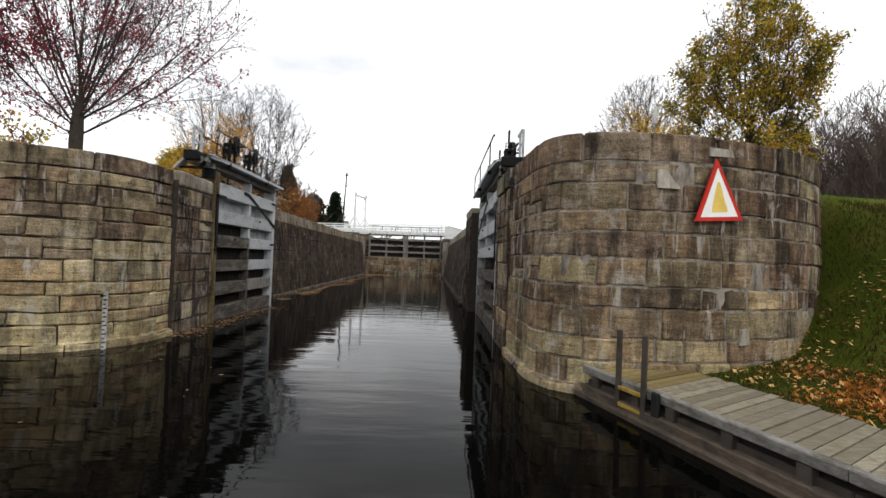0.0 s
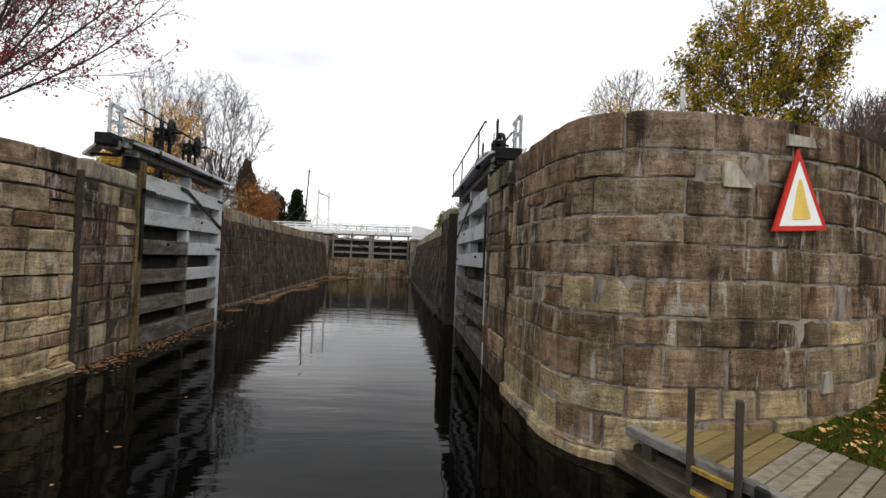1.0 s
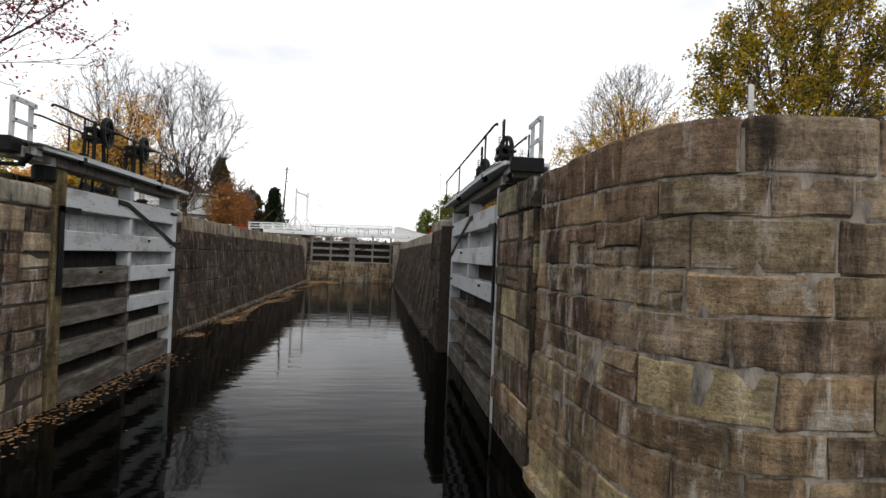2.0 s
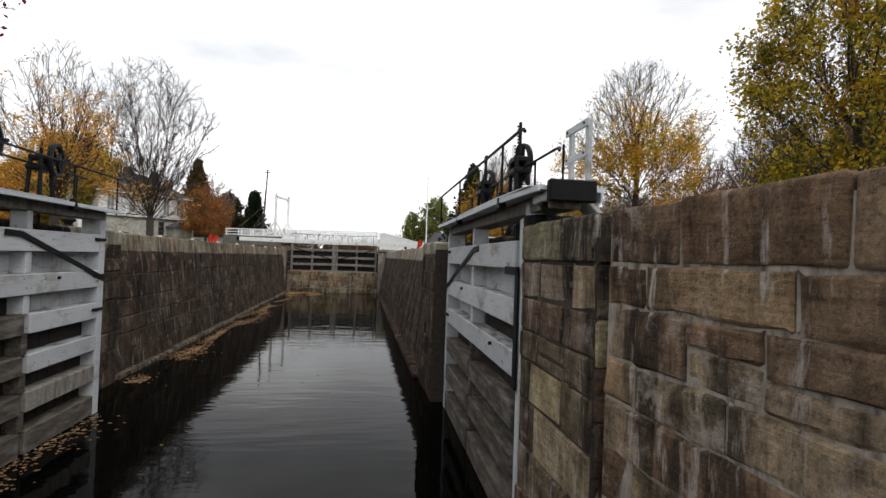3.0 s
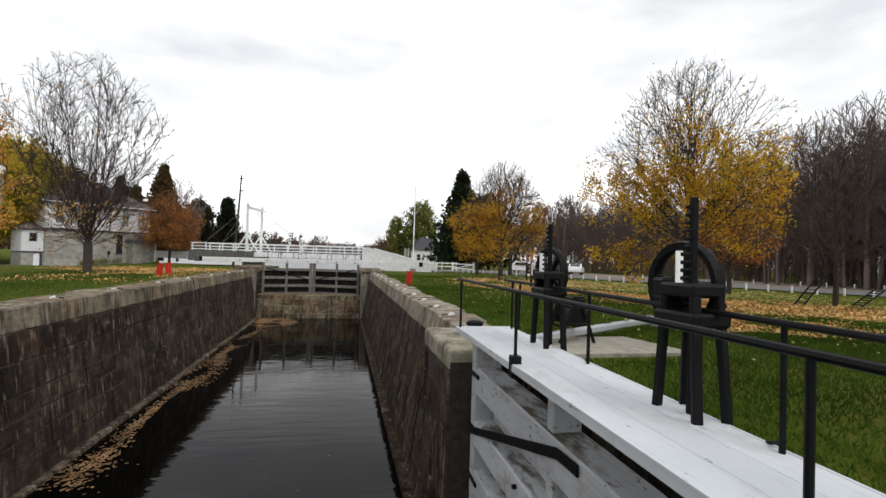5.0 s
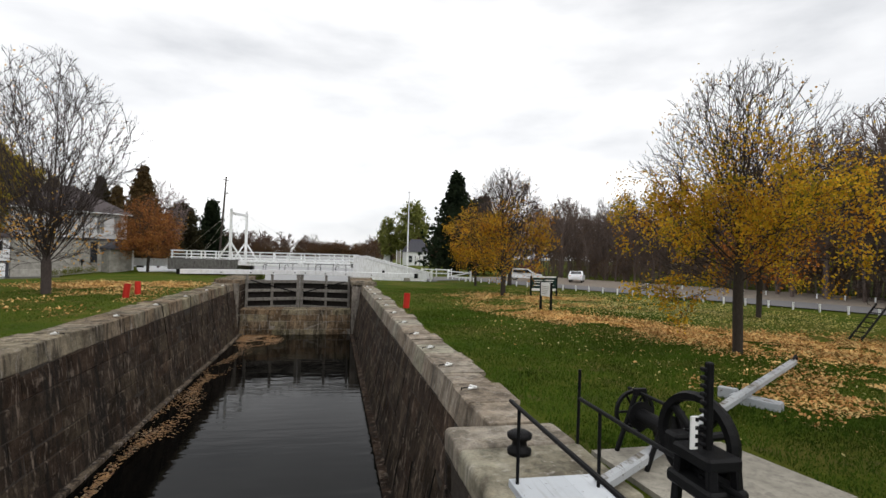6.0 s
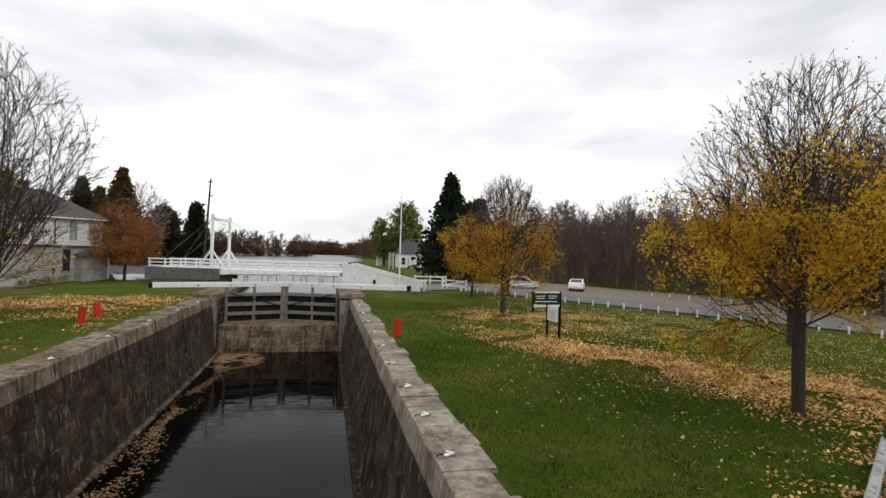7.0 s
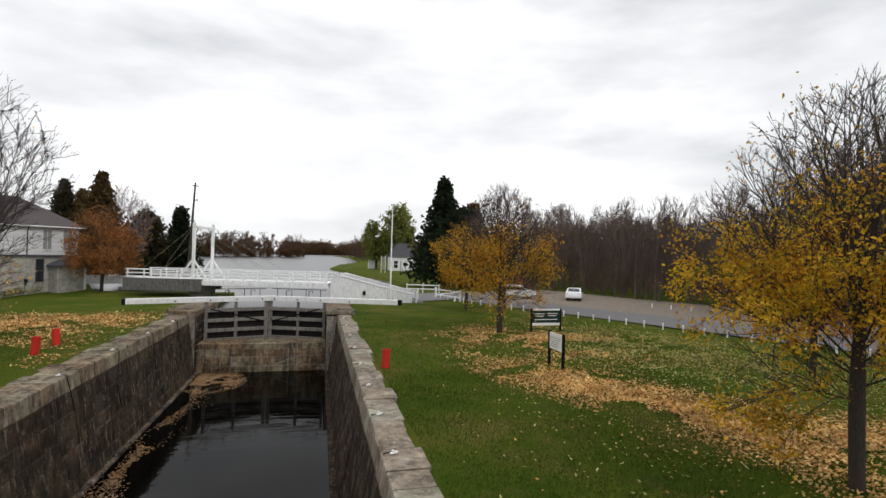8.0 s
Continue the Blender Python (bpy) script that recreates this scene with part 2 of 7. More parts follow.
def leafy(name, colours, rough=0.7, through_=0.4):
    m, nt, b, g = start(name, rough, 0, 0.06)
    n = len(colours)
    patch = nt.nodes.new("ShaderNodeMapRange")
    patch.inputs["From Min"].default_value, patch.inputs["From Max"].default_value = 0.3, 0.7
    nt.links.new(noise_of(nt, g.outputs["Position"], 0.9, 3), patch.inputs[0])
    which = mixed(nt, 0.5, g.outputs["Random Per Island"], patch.outputs[0])
    tone = ramp_of(nt, which, [(0.12 + 0.76 * k / max(1, n - 1), c) for k, c in enumerate(colours)])
    big = noise_of(nt, g.outputs["Position"], 0.8, 3)
    tone = mixed(nt, 1.0, tone, ramp_of(nt, big, [(0.3, (0.62,) * 3), (0.7, (1.35,) * 3)]), "MULTIPLY")
    nt.links.new(tone, b.inputs["Base Color"])
    if through_:
        t = nt.nodes.new("ShaderNodeBsdfTranslucent")
        nt.links.new(tone, t.inputs[0])
        x = nt.nodes.new("ShaderNodeMixShader")
        x.inputs[0].default_value = through_
        nt.links.new(b.outputs[0], x.inputs[1])
        nt.links.new(t.outputs[0], x.inputs[2])
        nt.links.new(x.outputs[0], nt.nodes["Material Output"].inputs[0])
    return m


L_YELLOW = leafy("yellow_maple_leaves", [(0.14, 0.14, 0.02), (0.26, 0.22, 0.025), (0.50, 0.33, 0.025), (0.68, 0.43, 0.03), (0.58, 0.31, 0.025), (0.44, 0.20, 0.02), (0.26, 0.11, 0.02)])
L_AMBER = leafy("amber_leaves", [(0.26, 0.21, 0.025), (0.52, 0.33, 0.03), (0.62, 0.35, 0.03), (0.48, 0.20, 0.025), (0.28, 0.10, 0.02)])
L_YELGREEN = leafy("yellow_green_leaves", [(0.055, 0.068, 0.013), (0.10, 0.105, 0.018), (0.22, 0.19, 0.022), (0.40, 0.29, 0.025), (0.60, 0.38, 0.03), (0.54, 0.27, 0.025)])
L_GOLD = leafy("gold_green_leaves", [(0.20, 0.20, 0.03), (0.36, 0.31, 0.04), (0.52, 0.38, 0.045), (0.58, 0.33, 0.04)])
L_ORANGE = leafy("orange_leaves", [(0.40, 0.14, 0.03), (0.28, 0.10, 0.03), (0.48, 0.20, 0.03), (0.20, 0.075, 0.03)])
L_RED = leafy("purple_red_leaves", [(0.32, 0.04, 0.05), (0.20, 0.035, 0.06), (0.36, 0.10, 0.06)])
L_PINK = leafy("rusty_leaves", [(0.66, 0.36, 0.09), (0.72, 0.43, 0.08), (0.52, 0.23, 0.06), (0.76, 0.5, 0.11)])
L_GREEN = leafy("willow_leaves", [(0.17, 0.19, 0.05), (0.22, 0.23, 0.06), (0.11, 0.13, 0.04)])
L_DARK = leafy("dark_needles", [(0.016, 0.026, 0.014), (0.024, 0.034, 0.016), (0.012, 0.02, 0.012)])
L_BROWN = leafy("brown_cedar_needles", [(0.085, 0.05, 0.028), (0.12, 0.065, 0.03), (0.06, 0.045, 0.022)])
L_RUSTWOOD = leafy("rusty_far_leaves", [(0.105, 0.06, 0.034), (0.08, 0.048, 0.03), (0.125, 0.068, 0.032), (0.065, 0.05, 0.032)])
L_HAZE = leafy("brown_twig_haze", [(0.115, 0.08, 0.064), (0.155, 0.10, 0.068), (0.09, 0.068, 0.056)])
L_FALLEN = leafy("fallen_leaves", [(0.46, 0.24, 0.07), (0.58, 0.37, 0.14), (0.32, 0.14, 0.045), (0.68, 0.48, 0.20), (0.46, 0.31, 0.12)], 0.8, 0.15)
L_PALE = leafy("pale_fallen_leaves", [(0.5, 0.42, 0.14), (0.42, 0.36, 0.12), (0.55, 0.48, 0.25)])
L_FLOAT = leafy("floating_leaves", [(0.30, 0.16, 0.07), (0.42, 0.26, 0.13), (0.18, 0.10, 0.06), (0.50, 0.38, 0.24)])
L_BANK = leafy("autumn_bank_grass", [(0.05, 0.052, 0.011), (0.072, 0.062, 0.017), (0.035, 0.04, 0.009), (0.11, 0.075, 0.026)], 0.8, 0.3)
L_GRASS = leafy("grass_blades", [(0.044, 0.086, 0.008), (0.060, 0.105, 0.011), (0.034, 0.066, 0.007), (0.085, 0.098, 0.016)], 0.8, 0.3)


def grass_material():
    m, nt, b, g = start("lawn", 0.95, 0, 0.03)
    p = g.outputs["Position"]
    tone = ramp_of(nt, noise_of(nt, p, 0.35, 6, 0.6), [(0.3, (0.042, 0.075, 0.007)), (0.5, (0.068, 0.090, 0.010)), (0.68, (0.12, 0.105, 0.026))])
    fine = noise_of(nt, p, 28, 4, 0.7)
    tone = mixed(nt, 0.8, tone, ramp_of(nt, fine, [(0.25, (0.45,) * 3), (0.75, (1.5,) * 3)]), "MULTIPLY")
    soil = noise_of(nt, p, 1.1, 8, 0.7)
    tone = mixed(nt, ramp_of(nt, soil, [(0.54, (0, 0, 0)), (0.72, (0.7, 0.7, 0.7))]), tone, (0.10, 0.075, 0.035))
    nt.links.new(tone, b.inputs["Base Color"])
    bumped(nt, b, fine, 0.9, 0.06)
    return m


M_GRASS = grass_material()


def water_material(name, scale, strength, stretch=None, gloss=0.3, rough=0.03):
    m, nt, b, g = start(name, rough, 0, gloss)
    b.inputs["Base Color"].default_value = (0.0012, 0.0013, 0.0011, 1)
    b.inputs["IOR"].default_value = 1.33
    p = g.outputs["Position"]
    h = mixed(nt, 0.5, noise_of(nt, p, scale, 3, 0.5, stretch), noise_of(nt, p, scale * 0.27, 2, 0.5, stretch))
    bumped(nt, b, h, strength, 0.05)
    return m


M_WATER = water_material("dark_canal_water", 1.1, 0.34, (0.5, 1.9, 1), 0.10)
M_LAKE = water_material("lake_water", 0.8, 0.6, (0.6, 1.6, 1), 1.0, 0.3)

# ---- mesh helpers ----
class Geo:
    """Collects the vertices and faces of one mesh."""

    def __init__(self):
        self.v, self.f = [], []

    def add(self, verts, faces):
        n = len(self.v)
        self.v.extend(tuple(p) for p in verts)
        self.f.extend(tuple(i + n for i in q) for q in faces)
        return self

    def block(self, m, sx, sy, sz, bev=0.01):
        """A box with chamfered edges, centred in the pose m."""
        b = min(bev, 0.3 * min(sx, sy, sz))
        h = (sx / 2, sy / 2, sz / 2)
        verts, ids = [], {}
        for x in (-1, 1):
            for y in (-1, 1):
                for z in (-1, 1):
                    s = (x, y, z)
                    for k in range(3):
                        ids[(s, k)] = len(verts)
                        verts.append(m @ Vector([s[i] * (h[i] - (0 if i == k else b)) for i in range(3)]))
        faces = []
        for k in range(3):
            i, j = [(1, 2), (2, 0), (0, 1)][k]
            for s in (-1, 1):
                ring = []
                for a, c in ((-1, -1), (1, -1), (1, 1), (-1, 1)):
                    t = [0, 0, 0]
                    t[k], t[i], t[j] = s, a, c
                    ring.append(ids[(tuple(t), k)])
                faces.append(ring if s > 0 else ring[::-1])
        for k in range(3):
            i, j = [(1, 2), (2, 0), (0, 1)][k]
            for a in (-1, 1):
                for c in (-1, 1):
                    t0, t1 = [0, 0, 0], [0, 0, 0]
                    t0[k], t1[k] = -1, 1
                    t0[i] = t1[i] = a
                    t0[j] = t1[j] = c
                    q = [ids[(tuple(t0), i)], ids[(tuple(t1), i)], ids[(tuple(t1), j)], ids[(tuple(t0), j)]]
                    faces.append(q if a * c > 0 else q[::-1])
        for x in (-1, 1):
            for y in (-1, 1):
                for z in (-1, 1):
                    q = [ids[((x, y, z), k)] for k in range(3)]
                    faces.append(q if x * y * z > 0 else q[::-1])
        return self.add(verts, faces)

    def box(self, x0, x1, y0, y1, z0, z1, bev=0.01):
        return self.block(Matrix.Translation(((x0 + x1) / 2, (y0 + y1) / 2, (z0 + z1) / 2)), abs(x1 - x0), abs(y1 - y0), abs(z1 - z0), bev)

    def beam(self, p, q, w, h, bev=0.01):
        """A squared timber from p to q, w across and h high."""
        p, q = Vector(p), Vector(q)
        d = q - p
        m = Matrix.Translation((p + q) / 2) @ d.to_track_quat("Y", "Z").to_matrix().to_4x4()
        return self.block(m, w, d.length, h, bev)

    def tube(self, pts, r, n=8, caps=True):
        pts = [Vector(p) for p in pts]
        rs = r if isinstance(r, (list, tuple)) else [r] * len(pts)
        verts, faces = [], []
        side = None
        for i, p in enumerate(pts):
            d = (pts[min(i + 1, len(pts) - 1)] - pts[max(i - 1, 0)]).normalized()
            if side is None:
                side = d.orthogonal().normalized()
            side = (side - d * side.dot(d)).normalized()
            up = d.cross(side)
            for k in range(n):
                a = 2 * math.pi * k / n
                verts.append(p + (side * math.cos(a) + up * math.sin(a)) * rs[i])
        for i in range(len(pts) - 1):
            for k in range(n):
                a, b = i * n + k, i * n + (k + 1) % n
                faces.append((a, b, b + n, a + n))
        if caps:
            faces.append(tuple(range(n))[::-1])
            faces.append(tuple(range((len(pts) - 1) * n, len(pts) * n)))
        return self.add(verts, faces)

    def lathe(self, m, profile, n=20):
        """profile: (radius, height) pairs turned round the z axis of m."""
        verts, faces = [], []
        for r, z in profile:
            for k in range(n):
                a = 2 * math.pi * k / n
                verts.append(m @ Vector((r * math.cos(a), r * math.sin(a), z)))
        for i in range(len(profile) - 1):
            for k in range(n):
                a, b = i * n + k, i * n + (k + 1) % n
                faces.append((a, b, b + n, a + n))
        return self.add(verts, faces)

    def sheet(self, outline, z0, z1, bev=0):
        """A flat-topped plate over an outline of (x, y)."""
        n = len(outline)
        verts = [(x, y, z0) for x, y in outline] + [(x, y, z1) for x, y in outline]
        faces = [tuple(range(n))[::-1], tuple(range(n, 2 * n))]
        faces += [(i, (i + 1) % n, (i + 1) % n + n, i + n) for i in range(n)]
        return self.add(verts, faces)

    def mesh(self, name, smooth=False):
        me = bpy.data.meshes.new(name)
        me.from_pydata(self.v, [], self.f)
        if smooth:
            me.polygons.foreach_set("use_smooth", [True] * len(me.polygons))
        me.update()
        return me


def part(name, geo, material, parent=None, label="", smooth=False):
    me = geo.mesh(name, smooth)
    me.materials.append(material)
    ob = new(name, me)
    ob.parent = parent
    if label:
        tagged(ob, label)
    return ob


def thing(name, label, category, group="", kind="", at=(0, 0, 0), rz=0.0):
    ob = new(name)
    ob.matrix_world = pose(*at, 0, 0, rz)
    return tagged(ob, label, category, group, kind)


COP, LAWN, LEVEL = 4.6, 4.52, 0.14
rng = random.Random(7)


# ---- masonry ----
class Line:
    """A plan line, walked with the water on its right; side() points to the water."""

    def __init__(self, pts):
        self.p = [Vector((x, y)) for x, y in pts]
        self.s = [0.0]
        for a, b in zip(self.p, self.p[1:]):
            self.s.append(self.s[-1] + (b - a).length)
        self.length = self.s[-1]

    def at(self, s):
        s = min(max(s, 0.0), self.length)
        for i in range(len(self.p) - 1):
            if s <= self.s[i + 1] or i == len(self.p) - 2:
                a, b = self.p[i], self.p[i + 1]
                d = (b - a).normalized()
                return a + d * (s - self.s[i]), Vector((d.y, -d.x))

    def side(self, s):
        (_, a), (_, b) = self.at(s - 0.12), self.at(s + 0.12)
        return (a + b).normalized()


def stone_geo(line, s0, s1, z0, z1, face, depth, proud, bend, gap=0.011, bev=0.028, rough=0.024):
    """One dressed stone: front with worn arrises, joints left and right, and a body depth deep. face(z) sets the wall's batter."""
    s0, s1, z0, z1 = s0 + gap, s1 - gap, z0 + gap, z1 - gap
    k = 1 if not bend else max(2, int((s1 - s0) / 0.3))
    ss = [s0] + [s0 + bev + (s1 - s0 - 2 * bev) * i / k for i in range(k + 1)] + [s1]
    zs = [z0, z0 + bev, z1 - bev, z1]
    g = Geo()
    verts = []
    for j, z in enumerate(zs):
        for i, s in enumerate(ss):
            if i in (0, len(ss) - 1):
                s += rng.uniform(-0.014, 0.014)
            p, _ = line.at(s)
            n = line.side(s)
            edge = i in (0, len(ss) - 1) or j in (0, 3)
            chip = -0.05 if edge and rng.random() < 0.08 else 0.0
            out = face(z) + proud + chip + (-0.02 if edge else rng.uniform(-rough, rough))
            q = p + n * out
            dz = rng.uniform(-0.017, 0.017) if edge else 0
            verts.append((q.x, q.y, z + dz))
    w = len(ss)
    faces = [(j * w + i, j * w + i + 1, (j + 1) * w + i + 1, (j + 1) * w + i) for j in range(3) for i in range(w - 1)]
    ring = list(range(w)) + [w * j + w - 1 for j in (1, 2)] + list(range(4 * w - 1, 3 * w - 1, -1)) + [w * j for j in (2, 1)]
    base = len(verts)
    for r in ring:
        x, y, z = verts[r]
        s = ss[r % w]
        n = line.side(s)
        verts.append((x - n.x * depth, y - n.y * depth, z))
    m = len(ring)
    faces += [(ring[i], base + i, base + (i + 1) % m, ring[(i + 1) % m]) for i in range(m)]
    return g.add(verts, faces)


def masonry(parent, line, heights, face, pick, lengths=(0.5, 1.5), depth=0.2, bend=True, proud=0.012, limit=290):
    """Courses of stones up a wall, from z = heights[0] on. Each is a part; those past the limit are joined."""
    made, rest = 0, {}
    for c in range(len(heights) - 1):
        z0, z1 = heights[c], heights[c + 1]
        s = 0.0
        first = rng.uniform(0.3, 0.8)
        while s < line.length - 0.01:
            step = rng.uniform(*lengths) if s > 0 else first
            if line.length - (s + step) < lengths[0] * 0.7:
                step = line.length - s
            zs = [z0, z1]
            if z1 - z0 > 0.36 and step < 1.0 and z0 > 0.2 and rng.random() < 0.12:
                zs = [z0, z0 + (z1 - z0) * rng.uniform(0.4, 0.6), z1]
            for za, zb in zip(zs, zs[1:]):
                g = stone_geo(line, s, s + step, za, zb, face, depth, rng.uniform(-proud, proud), bend)
                mat = pick(c, len(heights) - 1)
                if made < limit:
                    part("stone", g, mat, parent)
                    made += 1
                else:
                    rest.setdefault(mat.name, (mat, Geo()))[1].add(g.v, g.f)
            s += step
    for mat, g in rest.values():
        tagged(part("stonework", g, mat, parent), kind="stuff")


def backing(name, line, face, z0, z1, thick, label, mat=None, sunk=0.024):
    """The body of a wall behind its facing stones."""
    n = max(2, int(line.length / 0.4))
    verts, faces = [], []
    for i in range(n + 1):
        s = line.length * i / n
        p, _ = line.at(s)
        d = line.side(s)
        for off, z in ((face(z0) - sunk, z0), (face(0.26) - sunk, 0.26), (face(0.34) - sunk, 0.34), (face(z1) - sunk, z1), (-thick, z1), (-thick, z0)):
            q = p + d * off
            verts.append((q.x, q.y, z))
    for i in range(n):
        for k in range(6):
            a, b = i * 6 + k, i * 6 + (k + 1) % 6
            faces.append((a, b, b + 6, a + 6))
    faces += [(5, 4, 3, 2, 1, 0), tuple(6 * n + k for k in range(6))]
    ob = part(name, Geo().add(verts, [f[::-1] for f in faces]), mat or M_MORTAR)
    return tagged(ob, label, "wall", kind="structure")


def arc(cx, cy, r, a0, a1, n=14):
    return [(cx + r * math.cos(radians(a0 + (a1 - a0) * i / n)), cy + r * math.sin(radians(a0 + (a1 - a0) * i / n))) for i in range(n + 1)]


def flared(z):
    return 0.14 if z < 0.24 else (0.10 if z < 0.31 else -0.012 * z)


def upright(z):
    return 0.0


def entry_stone(c, n):
    k = c / max(1, n - 1)
    r = rng.random()
    if k > 0.6:
        return M_BROWN if r < 0.88 else M_GREY
    if k > 0.3:
        return M_GREY if r < 0.72 else (M_BROWN if r < 0.9 else M_TAN)
    return M_TAN if r < 0.82 else (M_GREY if r < 0.96 else M_BROWN)


def entry_stone_left(c, n):
    k = c / max(1, n - 1)
    r = rng.random()
    if k > 0.68:
        return M_BROWN if r < 0.7 else M_GREY
    if k > 0.45:
        return M_GREY if r < 0.5 else (M_TAN if r < 0.8 else M_BROWN)
    return M_TAN if r < 0.85 else M_GREY


def pier_stone(c, n):
    r = rng.random()
    return M_PIER if r < 0.92 else M_GREY


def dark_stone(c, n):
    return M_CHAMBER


def cap_geo(line, s0, s1, z0, z1, out, depth, r, ns=9, nd=7, nz=6):
    """A worn block with rounded arrises and an uneven skin."""
    seed = rng.uniform(0, 90)

    def spread(a, b, n):
        core = [a + r * 0.3, a + r * 0.65] + [a + r + (b - a - 2 * r) * i / (n - 5) for i in range(n - 4)] + [b - r * 0.65, b - r * 0.3]
        return [a] + core + [b]

    S, D, Z = spread(s0, s1, ns), spread(0.0, depth, nd), spread(z0, z1, nz)
    ids, verts = {}, []

    def vert(i, j, k):
        if (i, j, k) not in ids:
            p = Vector((S[i], D[j], Z[k]))
            c = Vector((min(max(p.x, s0 + r), s1 - r), min(max(p.y, r), depth - r), min(max(p.z, z0 + r), z1 - r)))
            n = (p - c).normalized()
            p = c + n * (r + 0.022 * noise.noise((p.x * 2.1 + seed, p.y * 2.1, p.z * 2.1)) + 0.014 * noise.noise((p.x * 6 + seed, p.y * 6, p.z * 6)) - 0.008)
            q, _ = line.at(p.x)
            q = q + line.side(p.x) * (out - p.y)
            ids[(i, j, k)] = len(verts)
            verts.append((q.x, q.y, p.z))
        return ids[(i, j, k)]

    a, b, c = len(S) - 1, len(D) - 1, len(Z) - 1
    faces = []
    for i in range(a):
        for k in range(c):
            faces.append((vert(i, 0, k), vert(i + 1, 0, k), vert(i + 1, 0, k + 1), vert(i, 0, k + 1)))
        for j in range(b):
            faces.append((vert(i, j, c), vert(i + 1, j, c), vert(i + 1, j + 1, c), vert(i, j + 1, c)))
    for j in range(b):
        for k in range(c):
            faces.append((vert(0, j, k), vert(0, j, k + 1), vert(0, j + 1, k + 1), vert(0, j + 1, k)))
            faces.append((vert(a, j, k), vert(a, j + 1, k), vert(a, j + 1, k + 1), vert(a, j, k + 1)))
    return Geo().add(verts, faces)


def worn_copings(parent, line, out, depth, lengths, mat, z=COP, h=0.5, r=0.09):
    s = 0.0
    while s < line.length - 0.01:
        step = rng.uniform(*lengths)
        if line.length - (s + step) < 0.7:
            step = line.length - s
        g = cap_geo(line, s + 0.003, s + step - 0.003, z - h, z + rng.uniform(-0.02, 0.02), out + rng.uniform(-0.02, 0.02), depth, r)
        part("coping_stone", g, mat, parent, smooth=True)
        s += step


def copings(parent, line, face, depth, lengths=(0.9, 1.6), bend=True, mat=None, z=COP, h=0.42):
    s = 0.0
    while s < line.length - 0.01:
        step = rng.uniform(*lengths)
        if line.length - (s + step) < 0.7:
            step = line.length - s
        g = stone_geo(line, s, s + step, z - h, z + rng.uniform(-0.012, 0.006), face, depth * rng.uniform(0.86, 1.16), rng.uniform(-0.01, 0.018), bend, 0.005, 0.04, 0.02)
        part("coping_stone", g, mat or M_COPING, parent)
        s += step


def courses(z0, z1, n):
    hs = [rng.uniform(0.74, 1.28) for _ in range(n)]
    t = sum(hs)
    out = [z0]
    for h in hs:
        out.append(out[-1] + h * (z1 - z0) / t)
    return out

# ---- the lock's walls ----
RIGHT_ENTRY = Line([(3.08, 13.22), (3.1, 12.4), (3.13, 11.6)] + arc(4.36, 10.905, 1.2, 180, 263, 10) + arc(4.9, 15.82, 6.14, 265.5, 352, 26))
w = backing("wall_entrance_east", RIGHT_ENTRY, flared, -1.2, COP - 0.1, 1.15, "rounded lock entrance wall of stained brown sandstone blocks")
masonry(w, RIGHT_ENTRY, [-0.6, 0.28] + courses(0.28, COP - 0.5, 9)[1:], flared, entry_stone)
worn_copings(w, RIGHT_ENTRY, flared(COP) + 0.02, 1.1, (0.95, 1.5), M_BROWN, r=0.05)

# pale mortar repairs on the entrance wall, each a thin cake pressed over the joints
M_REPAIR = plain("pale_mortar_repair", (0.42, 0.39, 0.33), 0.9, vary=0.25, scale=5, dirt=(0.2, 0.18, 0.14))
for outline in ([(5.42, 3.66), (5.12, 3.98), (5.0, 3.98), (5.02, 3.66)], [(5.95, 4.26), (6.42, 4.27), (6.4, 4.4), (5.96, 4.41)], [(6.62, 1.02), (6.82, 1.03), (6.8, 1.3), (6.63, 1.28)]):
    g, n = Geo(), len(outline)
    rim = []
    for out in (0.035, -0.02):
        for x, z in outline:
            p, d = RIGHT_ENTRY.at(min(range(300), key=lambda k: abs(RIGHT_ENTRY.at(RIGHT_ENTRY.length * k / 299)[0].x - x) + 9 * (RIGHT_ENTRY.at(RIGHT_ENTRY.length * k / 299)[0].y > 12.5)) * RIGHT_ENTRY.length / 299)
            q = p + d * (flared(z) + out)
            rim.append((q.x, q.y, z))
    part("mortar_repair", g.add(rim, [tuple(range(n)), tuple(range(n, 2 * n))[::-1]] + [(i, i + n, (i + 1) % n + n, (i + 1) % n) for i in range(n)]), M_REPAIR, w, "pale mortar repair")

WEST_COP = 4.34
LEFT_ENTRY = Line(arc(-7.5, 19.45, 8.0, -140, -91, 16) + arc(-7.5, 13.6, 2.15, -90, 0, 12) + [(-5.35, 13.9), (-5.35, 14.31)])
w = backing("wall_entrance_west", LEFT_ENTRY, flared, -1.2, WEST_COP - 0.2, 1.3, "curved lock entrance wall of tan sandstone blocks", M_DARKMORTAR, 0.055)
masonry(w, LEFT_ENTRY, [-0.6, 0.28] + courses(0.28, WEST_COP - 0.42, 10)[1:], flared, entry_stone_left)
worn_copings(w, LEFT_ENTRY, flared(COP) + 0.02, 1.2, (0.9, 1.5), M_BROWN, WEST_COP, 0.42, 0.04)


